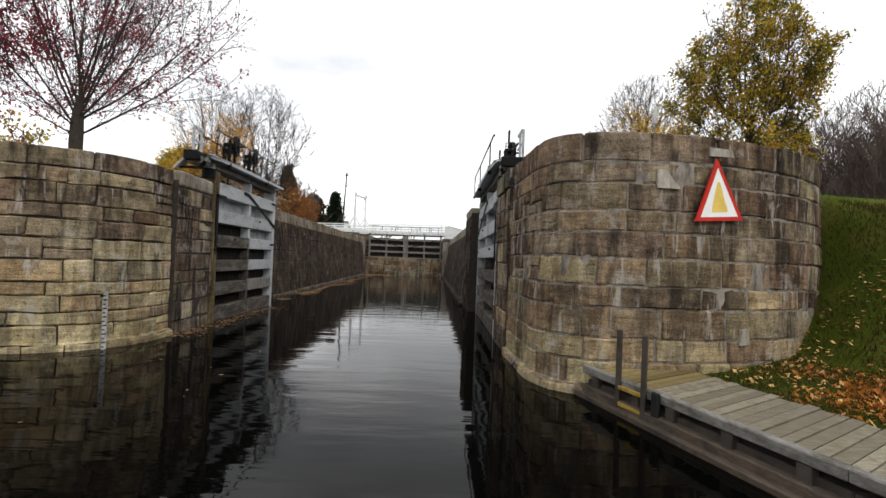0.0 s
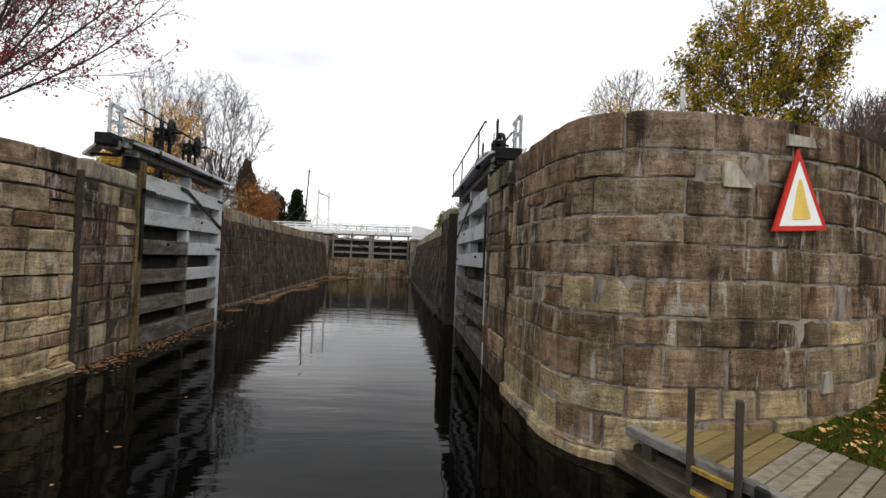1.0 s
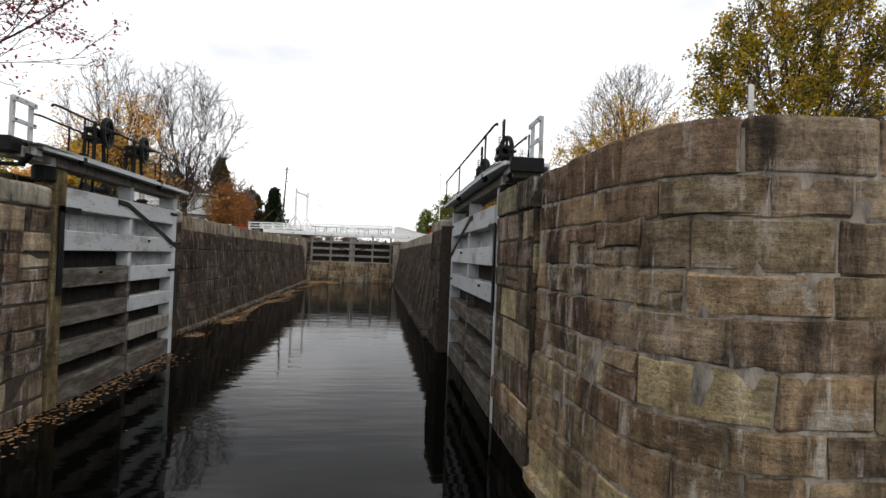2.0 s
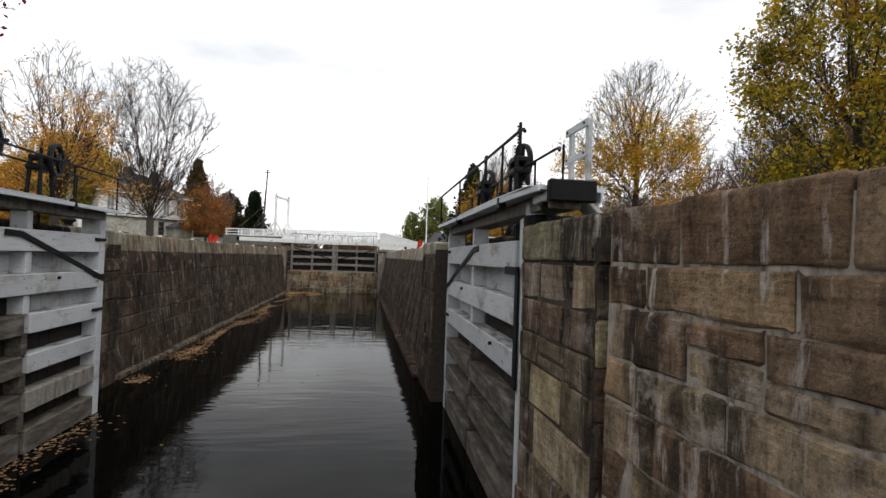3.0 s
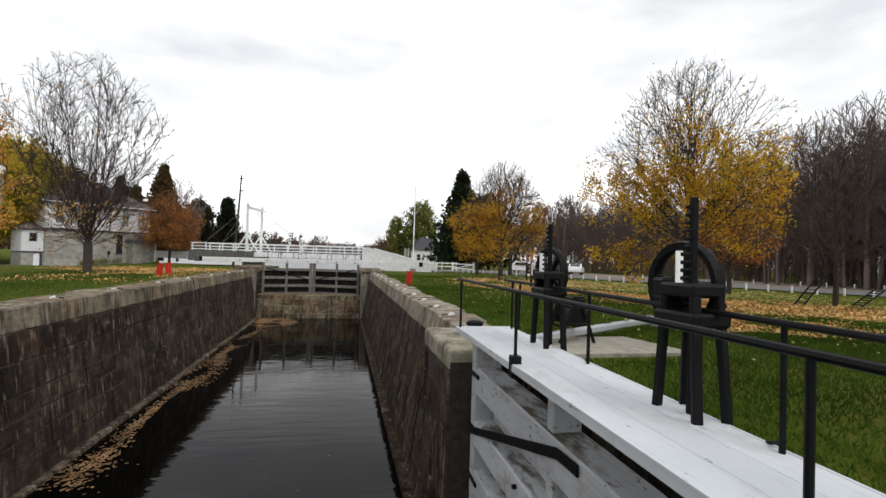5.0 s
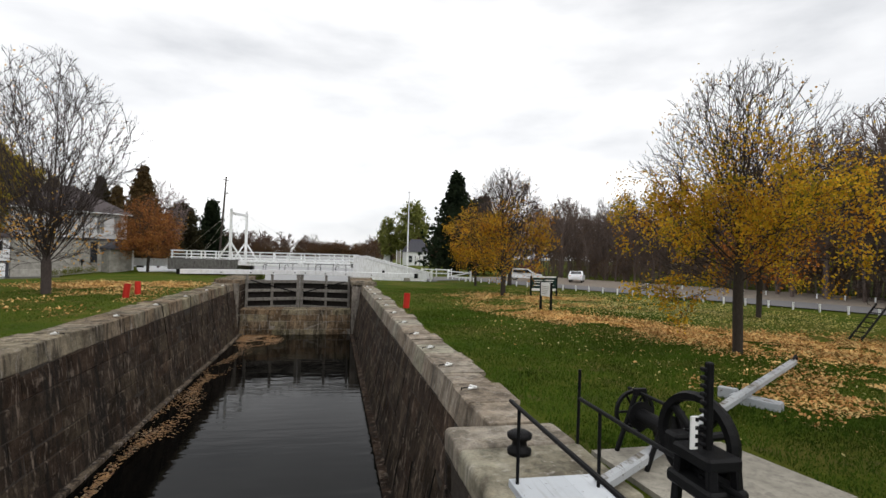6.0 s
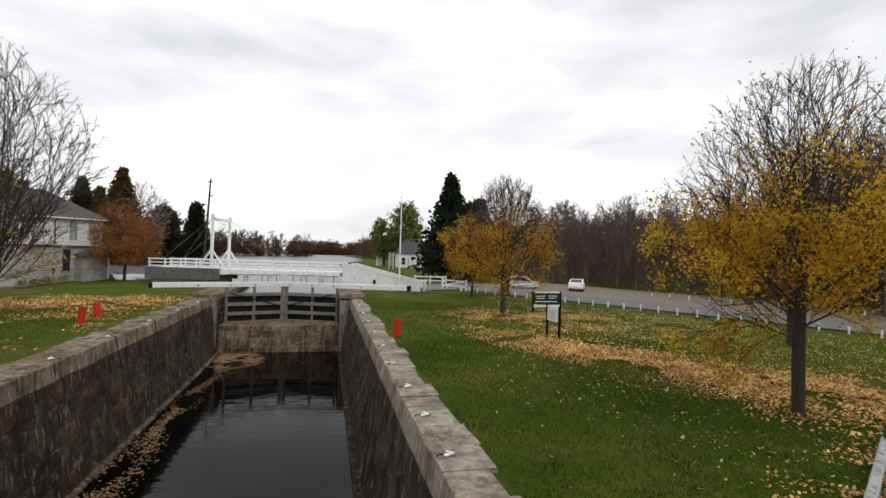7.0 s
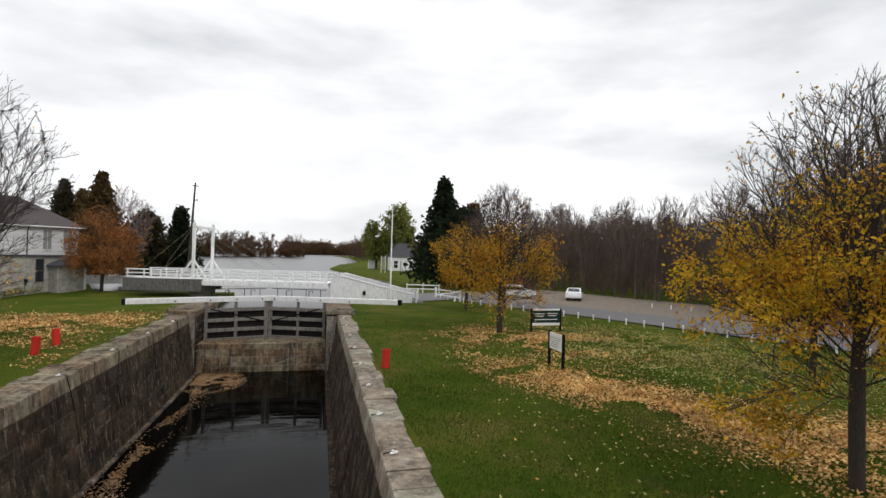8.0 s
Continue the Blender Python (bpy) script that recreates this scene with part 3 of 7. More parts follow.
def block_wall(name, pts, n, face, pick, thick, label, lengths=(0.6, 1.3), cop=1.0, z0=0.05, z1=COP, limit=290, cop_mat=None, ch=0.42, worn=None, mortar=None, corner=0.09):
    line = Line(pts)
    ob = backing(name, line, face, -1.2, z1 - 0.25, thick, label, mortar)
    masonry(ob, line, [-0.6] + courses(z0, z1 - ch, n), face, pick, lengths, 0.2, False, 0.012, limit)
    if worn is None:
        copings(ob, line, face, cop, (0.8, 1.5), False, cop_mat, z1, ch)
    else:
        worn_copings(ob, line, worn, cop, (0.8, 1.4), cop_mat or M_COPING, z1, ch, corner)
    return ob


# piers before the lower gates, and the recesses behind the open leaves
block_wall("wall_pier_east", [(3.06, 15.5), (3.06, 13.36)], 8, upright, pier_stone, 1.6, "squared stone pier with chipped worn edges", (0.7, 1.2), 1.5, ch=0.5, worn=0.03, corner=0.07, mortar=M_DARKMORTAR, cop_mat=M_PIERCOP)
block_wall("wall_pier_return_east", [(3.075, 13.345), (3.9, 13.30)], 8, upright, pier_stone, 0.3, "return of the stone pier beside the round wall", (0.35, 0.5), 0.3, z1=4.2, ch=0.12, mortar=M_DARKMORTAR, cop_mat=M_PIER)
# both recess copings: shadow under the gate deck put into the stone colour
block_wall("wall_recess_east", [(3.72, 22.6), (3.72, 15.55)], 8, upright, dark_stone, 1.2, "dark stone recess behind an open lock gate, coping coloured shade-dark", (0.8, 1.4), 1.1, worn=0.0, mortar=M_DARKMORTAR, cop_mat=M_CHAMBER)
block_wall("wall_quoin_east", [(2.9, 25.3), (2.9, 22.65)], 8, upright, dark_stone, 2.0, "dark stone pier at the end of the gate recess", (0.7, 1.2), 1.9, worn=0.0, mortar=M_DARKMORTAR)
block_wall("wall_pier_west", [(-5.28, 14.36), (-5.28, 16.4)], 9, upright, pier_stone, 2.3, "squared stone pier with white lime streaks", (0.6, 1.1), 2.2, z1=WEST_COP, worn=0.02, mortar=M_DARKMORTAR)
block_wall("wall_recess_west", [(-6.0, 16.45), (-6.0, 22.3)], 8, upright, dark_stone, 1.8, "dark stone recess behind an open lock gate, coping coloured shade-dark", (0.8, 1.4), 1.7, worn=0.0, mortar=M_DARKMORTAR, cop_mat=M_CHAMBER)
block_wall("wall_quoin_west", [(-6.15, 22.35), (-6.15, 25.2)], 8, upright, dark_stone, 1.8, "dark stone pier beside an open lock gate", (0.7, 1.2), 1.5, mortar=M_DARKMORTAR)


def batter_e(z):
    return -0.72 * max(z, 0) / COP


def batter_w(z):
    return -0.58 * max(z, 0) / COP


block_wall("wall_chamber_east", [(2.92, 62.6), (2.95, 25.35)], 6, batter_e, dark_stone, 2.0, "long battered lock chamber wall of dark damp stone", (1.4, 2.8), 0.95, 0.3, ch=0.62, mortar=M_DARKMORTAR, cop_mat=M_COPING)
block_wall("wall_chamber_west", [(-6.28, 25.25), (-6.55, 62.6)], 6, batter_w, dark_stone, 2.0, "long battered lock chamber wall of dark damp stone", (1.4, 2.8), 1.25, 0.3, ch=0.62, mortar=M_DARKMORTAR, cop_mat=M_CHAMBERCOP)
block_wall("wall_upper_pier_east", [(2.75, 72.0), (2.75, 62.65)], 8, upright, dark_stone, 2.2, "dark stone pier beside the upper gates", (0.8, 1.4), 2.1, z1=4.86, cop_mat=M_CHAMBERCOP)
block_wall("wall_upper_pier_west", [(-6.65, 62.65), (-6.65, 72.0)], 8, upright, dark_stone, 2.2, "dark stone pier beside the upper gates", (0.8, 1.4), 2.1, z1=4.86, cop_mat=M_CHAMBERCOP)
block_wall("wall_breast", [(-6.64, 63.3), (2.74, 63.3)], 3, upright, lambda c, n: M_BREAST if c > 0 else M_GREY, 2.4, "pale stone breast wall under the upper gates", (1.4, 2.6), 2.3, 0.05, 2.3, cop_mat=M_BREAST)
# stone ledges along the foot of the chamber walls
for nm, x0, x1, drift_x in (("trim_ledge_west", -6.45, -6.14, -0.25), ("trim_ledge_east", 2.72, 3.05, 0.0)):
    g = Geo()
    for k in range(24):
        dx = drift_x * k / 23
        g.box(x0 + dx, x1 + dx, 25.4 + k * 1.57, 26.95 + k * 1.57, -0.5, 0.26 + rng.uniform(-0.02, 0.03), 0.03)
    tagged(part(nm, g, M_PIER if "west" in nm else M_CHAMBER), "stone ledge at the waterline", "ledge", kind="structure")


# ---- ground and water ----
def rise(x, y):
    """Height of the lawn, the bank beside the landing stage and the beds of canal and lake."""
    if y > 85 and -22 - (y - 85) * 0.45 < x < lake_shore(y) and y < 1500:
        return 2.6
    if x < -6 and 15.4 <= y < 17.5:
        return 4.3 if x < -7.3 else -1.6
    if -7.3 < x < 4.0 and -60 < y < 90:
        return -1.6
    if x < -18:
        return LAWN - 0.95 * math.exp(-((x + 33.0) / 7.0) ** 2 - ((y - 77.0) / 9.0) ** 2) + 0.75 * math.exp(-((x + 21.5) / 4.5) ** 2 - ((y - 88.2) / 2.2) ** 2) if y > 50 else 4.3 if y < 15.4 else LAWN
    swell = 0.19 * math.exp(-((x - 9.3) / 3.2) ** 2 - ((y - 16.0) / 4.0) ** 2) if x > 5.2 else 0.0
    if y < 15.4:
        if x < -6:
            return 4.3 if (x + 7.5) ** 2 + (y - 19.45) ** 2 < 7.0 ** 2 or (x + 7.5) ** 2 + (y - 13.6) ** 2 < 1.5 ** 2 or (x < -12.9 and y > 13.7) else -1.6
        edge = 5.5 + 0.25 * (9.5 - max(y, -3)) if y < 9.6 else 5.5
        if x < edge:
            return -1.6 if y < 10.3 else LAWN
        if y > 10.4 and (x - 4.85) ** 2 + (y - 15.68) ** 2 < 5.1 ** 2:
            return LAWN + swell
        top = 3.0 + 1.52 * min(1, max(0, (y - 9.4) / 6))
        low = 0.5 + 0.10 * (x - edge)
        far = min(edge + 2.6, 8.6)
        if x > far:
            low += 0.85 * (x - far) ** 1.15
        return min(low, top + swell)
    return LAWN + swell


SHORE = ((78, 8.0), (100, 12.5), (119, 15.6), (143, 11.0), (183, 5.4), (230, 10.0), (320, 25.0), (480, 30.0), (700, 22.0), (1100, 120.0), (2700, 500.0))


def lake_shore(y):
    for (a, x0), (b, x1) in zip(SHORE, SHORE[1:]):
        if y <= b:
            return x0 + (x1 - x0) * (max(y, a) - a) / (b - a)
    return SHORE[-1][1]


def ground():
    def steps(*runs):
        out = []
        for a, b, d in runs:
            n = max(1, round((b - a) / d))
            out += [a + (b - a) * i / n for i in range(n)]
        return out + [runs[-1][1]]

    xs = steps((-1500, -200, 260), (-200, -40, 20), (-40, -24, 1.6), (-24, -8, 0.4), (-8, -7.4, 0.3), (-7.4, -7.2, 0.2), (-7.2, 3.9, 5.55), (3.9, 4.1, 0.2), (4.1, 5.0, 0.3), (5.0, 13.0, 0.2), (13, 40, 1.0), (40, 200, 16), (200, 1500, 260))
    ys = steps((-1500, -60, 240), (-60, 0, 6), (0, 10.8, 0.6), (10.8, 18.0, 0.2), (18, 78, 1.6), (78, 88, 0.5), (88, 240, 4), (240, 700, 20), (700, 2600, 150))
    verts = []
    for y in ys:
        for x in xs:
            z = rise(x, y)
            if z > 3:
                z += 0.05 * noise.noise((x * 0.22, y * 0.22, 0.3)) - 0.02
            verts.append((x, y, z))
    w = len(xs)
    faces = [(j * w + i, j * w + i + 1, (j + 1) * w + i + 1, (j + 1) * w + i) for j in range(len(ys) - 1) for i in range(w - 1)]
    tagged(part("ground", Geo().add(verts, faces), M_GRASS, smooth=True), "mown autumn lawn with worn earth patches", "lawn", kind="structure")


ground()
g = Geo().add([(-60, -400, LEVEL), (14, -400, LEVEL), (14, 64, LEVEL), (-60, 64, LEVEL)], [(0, 1, 2, 3)])
tagged(part("water_canal", g, M_WATER), "dark still canal water inside the lock", "water", kind="structure")
g = Geo().add([(-1400, 68, 3.95), (600, 68, 3.95), (600, 2600, 3.95), (-1400, 2600, 3.95)], [(0, 1, 2, 3)])
tagged(part("water_lake", g, M_LAKE), "wide grey lake above the lock", "water", kind="structure")

# ---- lower gates, standing open against the walls ----
RAILS = ((4.40, 0.42), (3.56, 0.40), (2.80, 0.38), (2.03, 0.36), (1.32, 0.38), (0.60, 0.45))


def rack_gear(parent, x, y, z, top, turn):
    """Sluice gear: a toothed rack in a cast frame with a spoked wheel."""
    gear = part("sluice_gear", Geo(), M_IRON, parent, "black cast iron rack and pinion sluice gear")
    g = Geo()
    for dy in (-0.16, 0.16):
        g.beam((x - 0.11, y + dy * 1.5, z), (x - 0.09, y + dy, z + 1.0), 0.07, 0.06)
        g.beam((x + 0.13, y + dy * 1.5, z), (x + 0.1, y + dy, z + 1.0), 0.07, 0.06)
    g.box(x - 0.16, x + 0.16, y - 0.24, y + 0.24, z + 0.72, z + 0.82, 0.02)
    g.box(x - 0.14, x + 0.14, y - 0.2, y + 0.2, z + 0.93, z + 1.03, 0.02)
    g.tube([(x - 0.1, y + 0.25, z + 1.0), (x + 0.4, y + 0.31, z + 1.0)], 0.035, 8)
    g.box(x - 0.1, x + 0.1, y + 0.2, y + 0.36, z + 0.9, z + 1.06, 0.02)
    g.beam((x, y + 0.18, z + 0.8), (x, y + 0.3, z + 0.95), 0.12, 0.08)
    part("frame", g, M_IRON, gear)
    g = Geo()
    g.box(x - 0.02, x + 0.035, y - 0.03, y + 0.02, z - 0.7, top, 0.01)
    k = z + 0.75
    while k < top - 0.04:
        g.box(x - 0.045, x + 0.03, y - 0.02, y + 0.035, k, k + 0.03, 0.008)
        k += 0.06
    part("rack", g, M_IRON, gear)
    g = Geo()
    cx, cy, cz = x + 0.14, y + 0.28, z + 1.0
    m = pose(cx, cy, cz, 0, 90, 10)
    g.lathe(m, [(0.30, -0.045), (0.35, -0.05), (0.365, 0.0), (0.35, 0.05), (0.30, 0.045), (0.285, 0.0), (0.30, -0.045)], 32)
    g.lathe(m, [(0.03, -0.09), (0.08, -0.08), (0.085, 0.08), (0.03, 0.09)], 14)
    for a in range(4):
        c, s = math.cos(a * math.pi / 2 + turn), math.sin(a * math.pi / 2 + turn)
        g.beam(m @ Vector((0.06 * c, 0.06 * s, 0)), m @ Vector((0.32 * c, 0.32 * s, 0)), 0.06, 0.05)
    part("gear_wheel", g, M_IRON, gear)
    g = Geo()
    g.box(x - 0.13, x - 0.07, y + 0.0, y + 0.015, z + 1.03, z + 1.27, 0.003)
    for k in range(4):
        part("tooth_mark", Geo().box(x - 0.095, x - 0.066, y - 0.004, y + 0.012, z + 1.05 + k * 0.06, z + 1.08 + k * 0.06, 0.004), M_IRON, gear)
    part("rack_plate", g, M_SIGNWHITE, gear, "white painted plate on the rack")
    return gear


def lower_gate(face, side, y0, y1, tail, label):
    """side +1: the leaf lies to the east of its face, -1: to the west."""
    gate = thing("lock_gate", label, "gate", "lower lock gates")
    X = lambda u: face + side * u

    def bx(name, u0, u1, a, b, z0, z1, mat, lab="", bev=0.015):
        xa, xb = sorted((X(u0), X(u1)))
        return part(name, Geo().box(xa, xb, a, b, z0, z1, bev), mat, gate, lab)

    bx("heel_post", 0.03, 0.44, y0, y0 + (0.16 if side > 0 else 0.3), -0.9, 4.70, M_GATEPAINT if side > 0 else M_RUSTPOST)
    bx("mitre_post", 0.02, 0.44, y1 - 0.26, y1, -0.9, 4.75, M_GATEPAINT)
    ym = y0 + (y1 - y0) * 0.52
    for k, (top, h) in enumerate(RAILS):
        mat = M_GATEPAINT if k < 3 else M_WETWOOD
        lab = "" if k < 3 else "bare weathered timber rail"
        a, b = y0 + 0.32, y1 - 0.26
        if k < (3 if side > 0 else 2):
            bx("rail", 0.02, 0.40, a, b, top - h, top, mat, lab)
        else:
            bx("rail", 0.02, 0.40, a, ym - 0.08, top - h, top, M_WETWOOD, "bare weathered timber rail")
            bx("rail", 0.02, 0.40, ym + 0.08, b, top - h, top, M_WETWOOD if side > 0 or k > 4 else M_GATEPAINT if k < 4 else M_GREYWOOD)
    for k in range(len(RAILS) - 1):
        z1, z0 = RAILS[k][0] - RAILS[k][1], RAILS[k + 1][0]
        bx("stile", 0.05, 0.36, ym - 0.08, ym + 0.08, z0, z1, M_GATEPAINT if k < 2 else M_WETWOOD)
    bx("stile", 0.05, 0.36, ym - 0.08, ym + 0.08, 4.40, 4.75, M_GATEPAINT)
    n = 16
    for k in range(n):
        a = y0 + 0.3 + (y1 - y0 - 0.5) * k / n
        b = a + (y1 - y0 - 0.5) / n - 0.008
        low = 3.2 if b < ym else 2.45
        bx("plank", 0.33, 0.40, a, b, low, 4.35, M_GATEPAINT, "", 0.006)
        bx("plank", 0.33, 0.40, a, b, -0.9, low - 0.004, M_DARKWOOD, "unpainted dark plank", 0.006)
    # straps
    g = Geo()
    g.beam((X(0.0), y1 - 0.05, 3.35), (X(0.0), ym - 0.3, 4.30), 0.02, 0.11, 0.004)
    g.beam((X(0.0), ym - 0.3, 4.30), (X(0.0), ym - 0.75, 4.32), 0.02, 0.11, 0.004)
    part("strap", g, M_IRON, gate, "black iron diagonal strap")
    g = Geo()
    g.box(*sorted((X(-0.015), X(0.01))), y0 + 0.05, y0 + 0.75, 3.9, 4.02, 0.004)
    g.box(*sorted((X(-0.015), X(0.01))), y0 + 0.05, y0 + 0.2, 2.3, 4.02, 0.004)
    part("strap", g, M_IRON, gate, "black iron corner strap")
    for z in (4.25, 3.4, 2.6):
        bx("plate", -0.012, 0.02, y1 - 0.5, y1 - 0.02, z, z + 0.07, M_IRON)
    for yy, z in ((y0 + 1.6, 2.7), (ym + 0.9, 3.45)):
        part("bolt", Geo().tube([(X(-0.03), yy, z), (X(0.03), yy, z)], 0.03, 8), M_IRON, gate)
    # walkway on the balance beam
    yb = y0 - tail
    frame_parts = set(gate.children)
    bx("balance_beam", 0.05, 0.45, yb + 0.3, y1 + 0.06, 4.9, 5.10, M_GREYWOOD, "grey timber balance beam")
    n = 3
    for k in range(n):
        u0 = -0.22 + 0.87 * k / n
        tip = [(v, yb + (0.16 if side > 0 else 0.52) + 0.01 * k) for v in (max(u0, -0.12 + 0.2 * k), u0 + 0.287)]
        rim = [(u0, y1 + 0.1), (u0, yb + 1.7), *tip, (u0 + 0.287, y1 + 0.1)]
        rim = [(X(u), yy) for u, yy in rim]
        part("deck_board", Geo().sheet(rim if side > 0 else rim[::-1], 5.10, 5.155), M_DECKPAINT, gate)
    bx("fascia", -0.255, -0.22, yb + 1.7, y1 + 0.1, 5.075, 5.158, M_DECKPAINT, "", 0.006)
    part("fascia", Geo().beam((X(-0.24), yb + 1.71, 5.117), (X(-0.135), yb + (0.16 if side > 0 else 0.51), 5.117), 0.035, 0.08, 0.006), M_DECKPAINT, gate)
    bx("fascia", 0.65, 0.685, yb + (0.2 if side > 0 else 0.55), y1 + 0.1, 4.98, 5.158, M_DECKPAINT, "", 0.006)
    bx("tail_block", -0.03, 0.52 if side > 0 else 0.42, yb + (0.155 if side > 0 else 0.505), y0 - 0.55, 4.98, 5.098, M_DECKPAINT)
    bx("beam_end", -0.05 if side > 0 else 0.07, 0.53 if side > 0 else 0.44, yb + 0.03, yb + (0.15 if side > 0 else 0.48), 4.955, 5.215, M_IRON, "black tarred end of the balance beam", 0.02)
    part("bearing", Geo().lathe(pose(X(0.2), y0 - 0.12, 4.62), [(0.0, 0), (0.15, 0), (0.17, 0.06), (0.17, 0.42), (0, 0.42)], 18), M_GATEPAINT, gate, "white painted round bearing")
    part("bearing_band", Geo().lathe(pose(X(0.2), y0 - 0.12, 4.6), [(0.175, 0), (0.19, 0.02), (0.195, 0.25), (0.172, 0.28)], 18), M_IRON, gate)
    g = Geo()
    g.beam((X(0.40), yb + 0.4, 5.1), (X(0.80), yb + 0.45, COP + 0.15), 0.32, 0.06)
    part("prop", g, M_GATEPAINT, gate, "sloping grey painted plank prop")
    g = Geo().beam((X(0.0), yb + 0.42, 4.97), (X(0.14), yb + 0.42, COP + 0.2), 0.12, 0.07)
    g.beam((X(0.1), yb + 0.42, COP + 0.19), (X(0.72), yb + 0.45, COP + 0.19), 0.12, 0.06)
    part("prop", g, M_IRON, gate, "black iron foot under the beam")
    # handrails
    R = 0.019
    zr = 5.93
    for u, ys in ((-0.2, (y1 - 0.02, y0 + 3.9, y0 + 0.36)), (0.61, (y1 - 0.2, y1 - 2.9, y0 + 2.05, y0 + 1.31, y0 + 0.07))):
        for k, yy in enumerate(ys):
            part("rail_post", Geo().tube([(X(u), yy, 5.05), (X(u), yy, zr)], R, 8), M_IRON, gate)
            if u < 0 and k > 0:
                part("post_socket", Geo().box(X(u) - 0.055, X(u) + 0.055, yy - 0.06, yy + 0.06, 5.0, 5.24, 0.01), M_IRON, gate)
            else:
                part("brace", Geo().tube([(X(u), yy, 5.22), (X(u) + side * 0.06, yy + 0.18, 5.15)], 0.012, 6), M_IRON, gate)
    part("handrail", Geo().tube([(X(-0.2), y1 + 0.25, zr), (X(-0.2), yb + 0.8, zr), (X(-0.19), yb + 0.65, zr - 0.01), (X(-0.19), yb + 0.6, zr - 0.05)], 0.022, 8), M_IRON, gate)
    part("handrail", Geo().tube([(X(0.61), y1 + 0.25, zr), (X(0.61), yb + 1.65, zr), (X(0.58), yb + 1.4, zr - 0.03), (X(0.5), yb + 1.2, zr - 0.12)], 0.022, 8), M_IRON, gate)
    # timber frame on the beam's tail
    fx = X(0.56 if side > 0 else 0.45)
    fa, fb = (yb + 0.91, yb + 0.38) if side > 0 else (yb + 1.1, yb + 0.62)
    for yy in (fa, fb):
        part("frame_post", Geo().box(fx - 0.03, fx + 0.03, yy - 0.042, yy + 0.042, 5.15, 6.03, 0.01), M_GATEPAINT, gate)
    for z, h in ((5.93, 0.1), (5.56, 0.085), (5.17, 0.07)):
        part("frame_bar", Geo().box(*sorted((fx - side * 0.065, fx - side * 0.032)), fb - 0.08, fa + 0.08, z, z + h, 0.01), M_GATEPAINT, gate)
        for yy in (fa, fb):
            part("bolt", Geo().tube([(fx - side * 0.06, yy, z + 0.05), (fx - side * 0.08, yy, z + 0.05)], 0.016, 6), M_IRON, gate)
    for k, (u, yy, a, b) in enumerate(((-0.15, y0 - 0.06, 0.045, 0.028), (-0.09, y0 - 0.24, 0.10, 0.045), (-0.11, y0 - 0.19, 0.05, 0.04))):
        rim = [(X(u) + b * math.cos(t * 0.7) * rng.uniform(0.6, 1.3), yy + a * math.sin(t * 0.7) * rng.uniform(0.7, 1.2)) for t in range(9)]
        part("rot_hole", Geo().sheet(rim, 5.15, 5.173 + 0.001 * k), M_DARKWOOD, gate, "dark rotten hole in the deck")
    rim = [(-0.262, y0 + 3.6), (-0.262, yb + 1.7), (-0.19, yb + 0.32), (-0.05, yb + 0.33), (0.12, yb + 0.49), (0.05, yb + 0.72), (0.035, yb + 0.84), (0.0, y0 + 0.3), (0.015, y0 + 1.9), (-0.03, y0 + 2.0), (0.02, y0 + 3.58)]
    rim = [(X(u), yy) for u, yy in rim]
    part("patch_board", Geo().sheet(rim[::-1] if side < 0 else rim, 5.1575, 5.171), M_DECKPAINT, gate, "worn plywood patch over the deck's edge")
    rim = [(X(-0.06 + 0.09 * math.cos(t * 0.57) * rng.uniform(0.6, 1.2)), yb + 0.24 + 0.085 * math.sin(t * 0.57) * rng.uniform(0.6, 1.1)) for t in range(11)]
    part("flaked_patch", Geo().sheet(rim, 5.15, 5.159), M_GREYWOOD, gate, "bare grey wood where the paint has flaked")
    part("bolt_head", Geo().lathe(pose(X(-0.19), y0 - 0.74, 5.165), [(0, 0), (0.04, 0), (0.04, 0.02), (0, 0.03)], 10), M_SIGNWHITE, gate)
    rack_gear(gate, X(0.56), 17.65 if side > 0 else y1 - 3.6, 5.1, 6.78 if side > 0 else 6.3, 0.2)
    rack_gear(gate, X(0.6), 20.55 if side > 0 else y1 - 1.6, 5.1, 6.76 if side > 0 else 6.3, 0.7)
    for ob in set(gate.children) - frame_parts:
        ob.location.z = -0.15
    if side > 0:  # this leaf stands a little askew in its recess
        gate.matrix_world = Matrix.Translation((face, y0, 0)) @ Matrix.Rotation(radians(-1.2), 4, "Z") @ Matrix.Translation((-face, -y0, 0))
    return gate


lower_gate(3.05, 1, 15.56, 22.3, 1.26, "grey-white timber lock gate leaf standing open beside a stone pier")
lower_gate(-5.22, -1, 16.45, 22.22, 1.25, "grey-white timber lock gate leaf standing open against the wall")


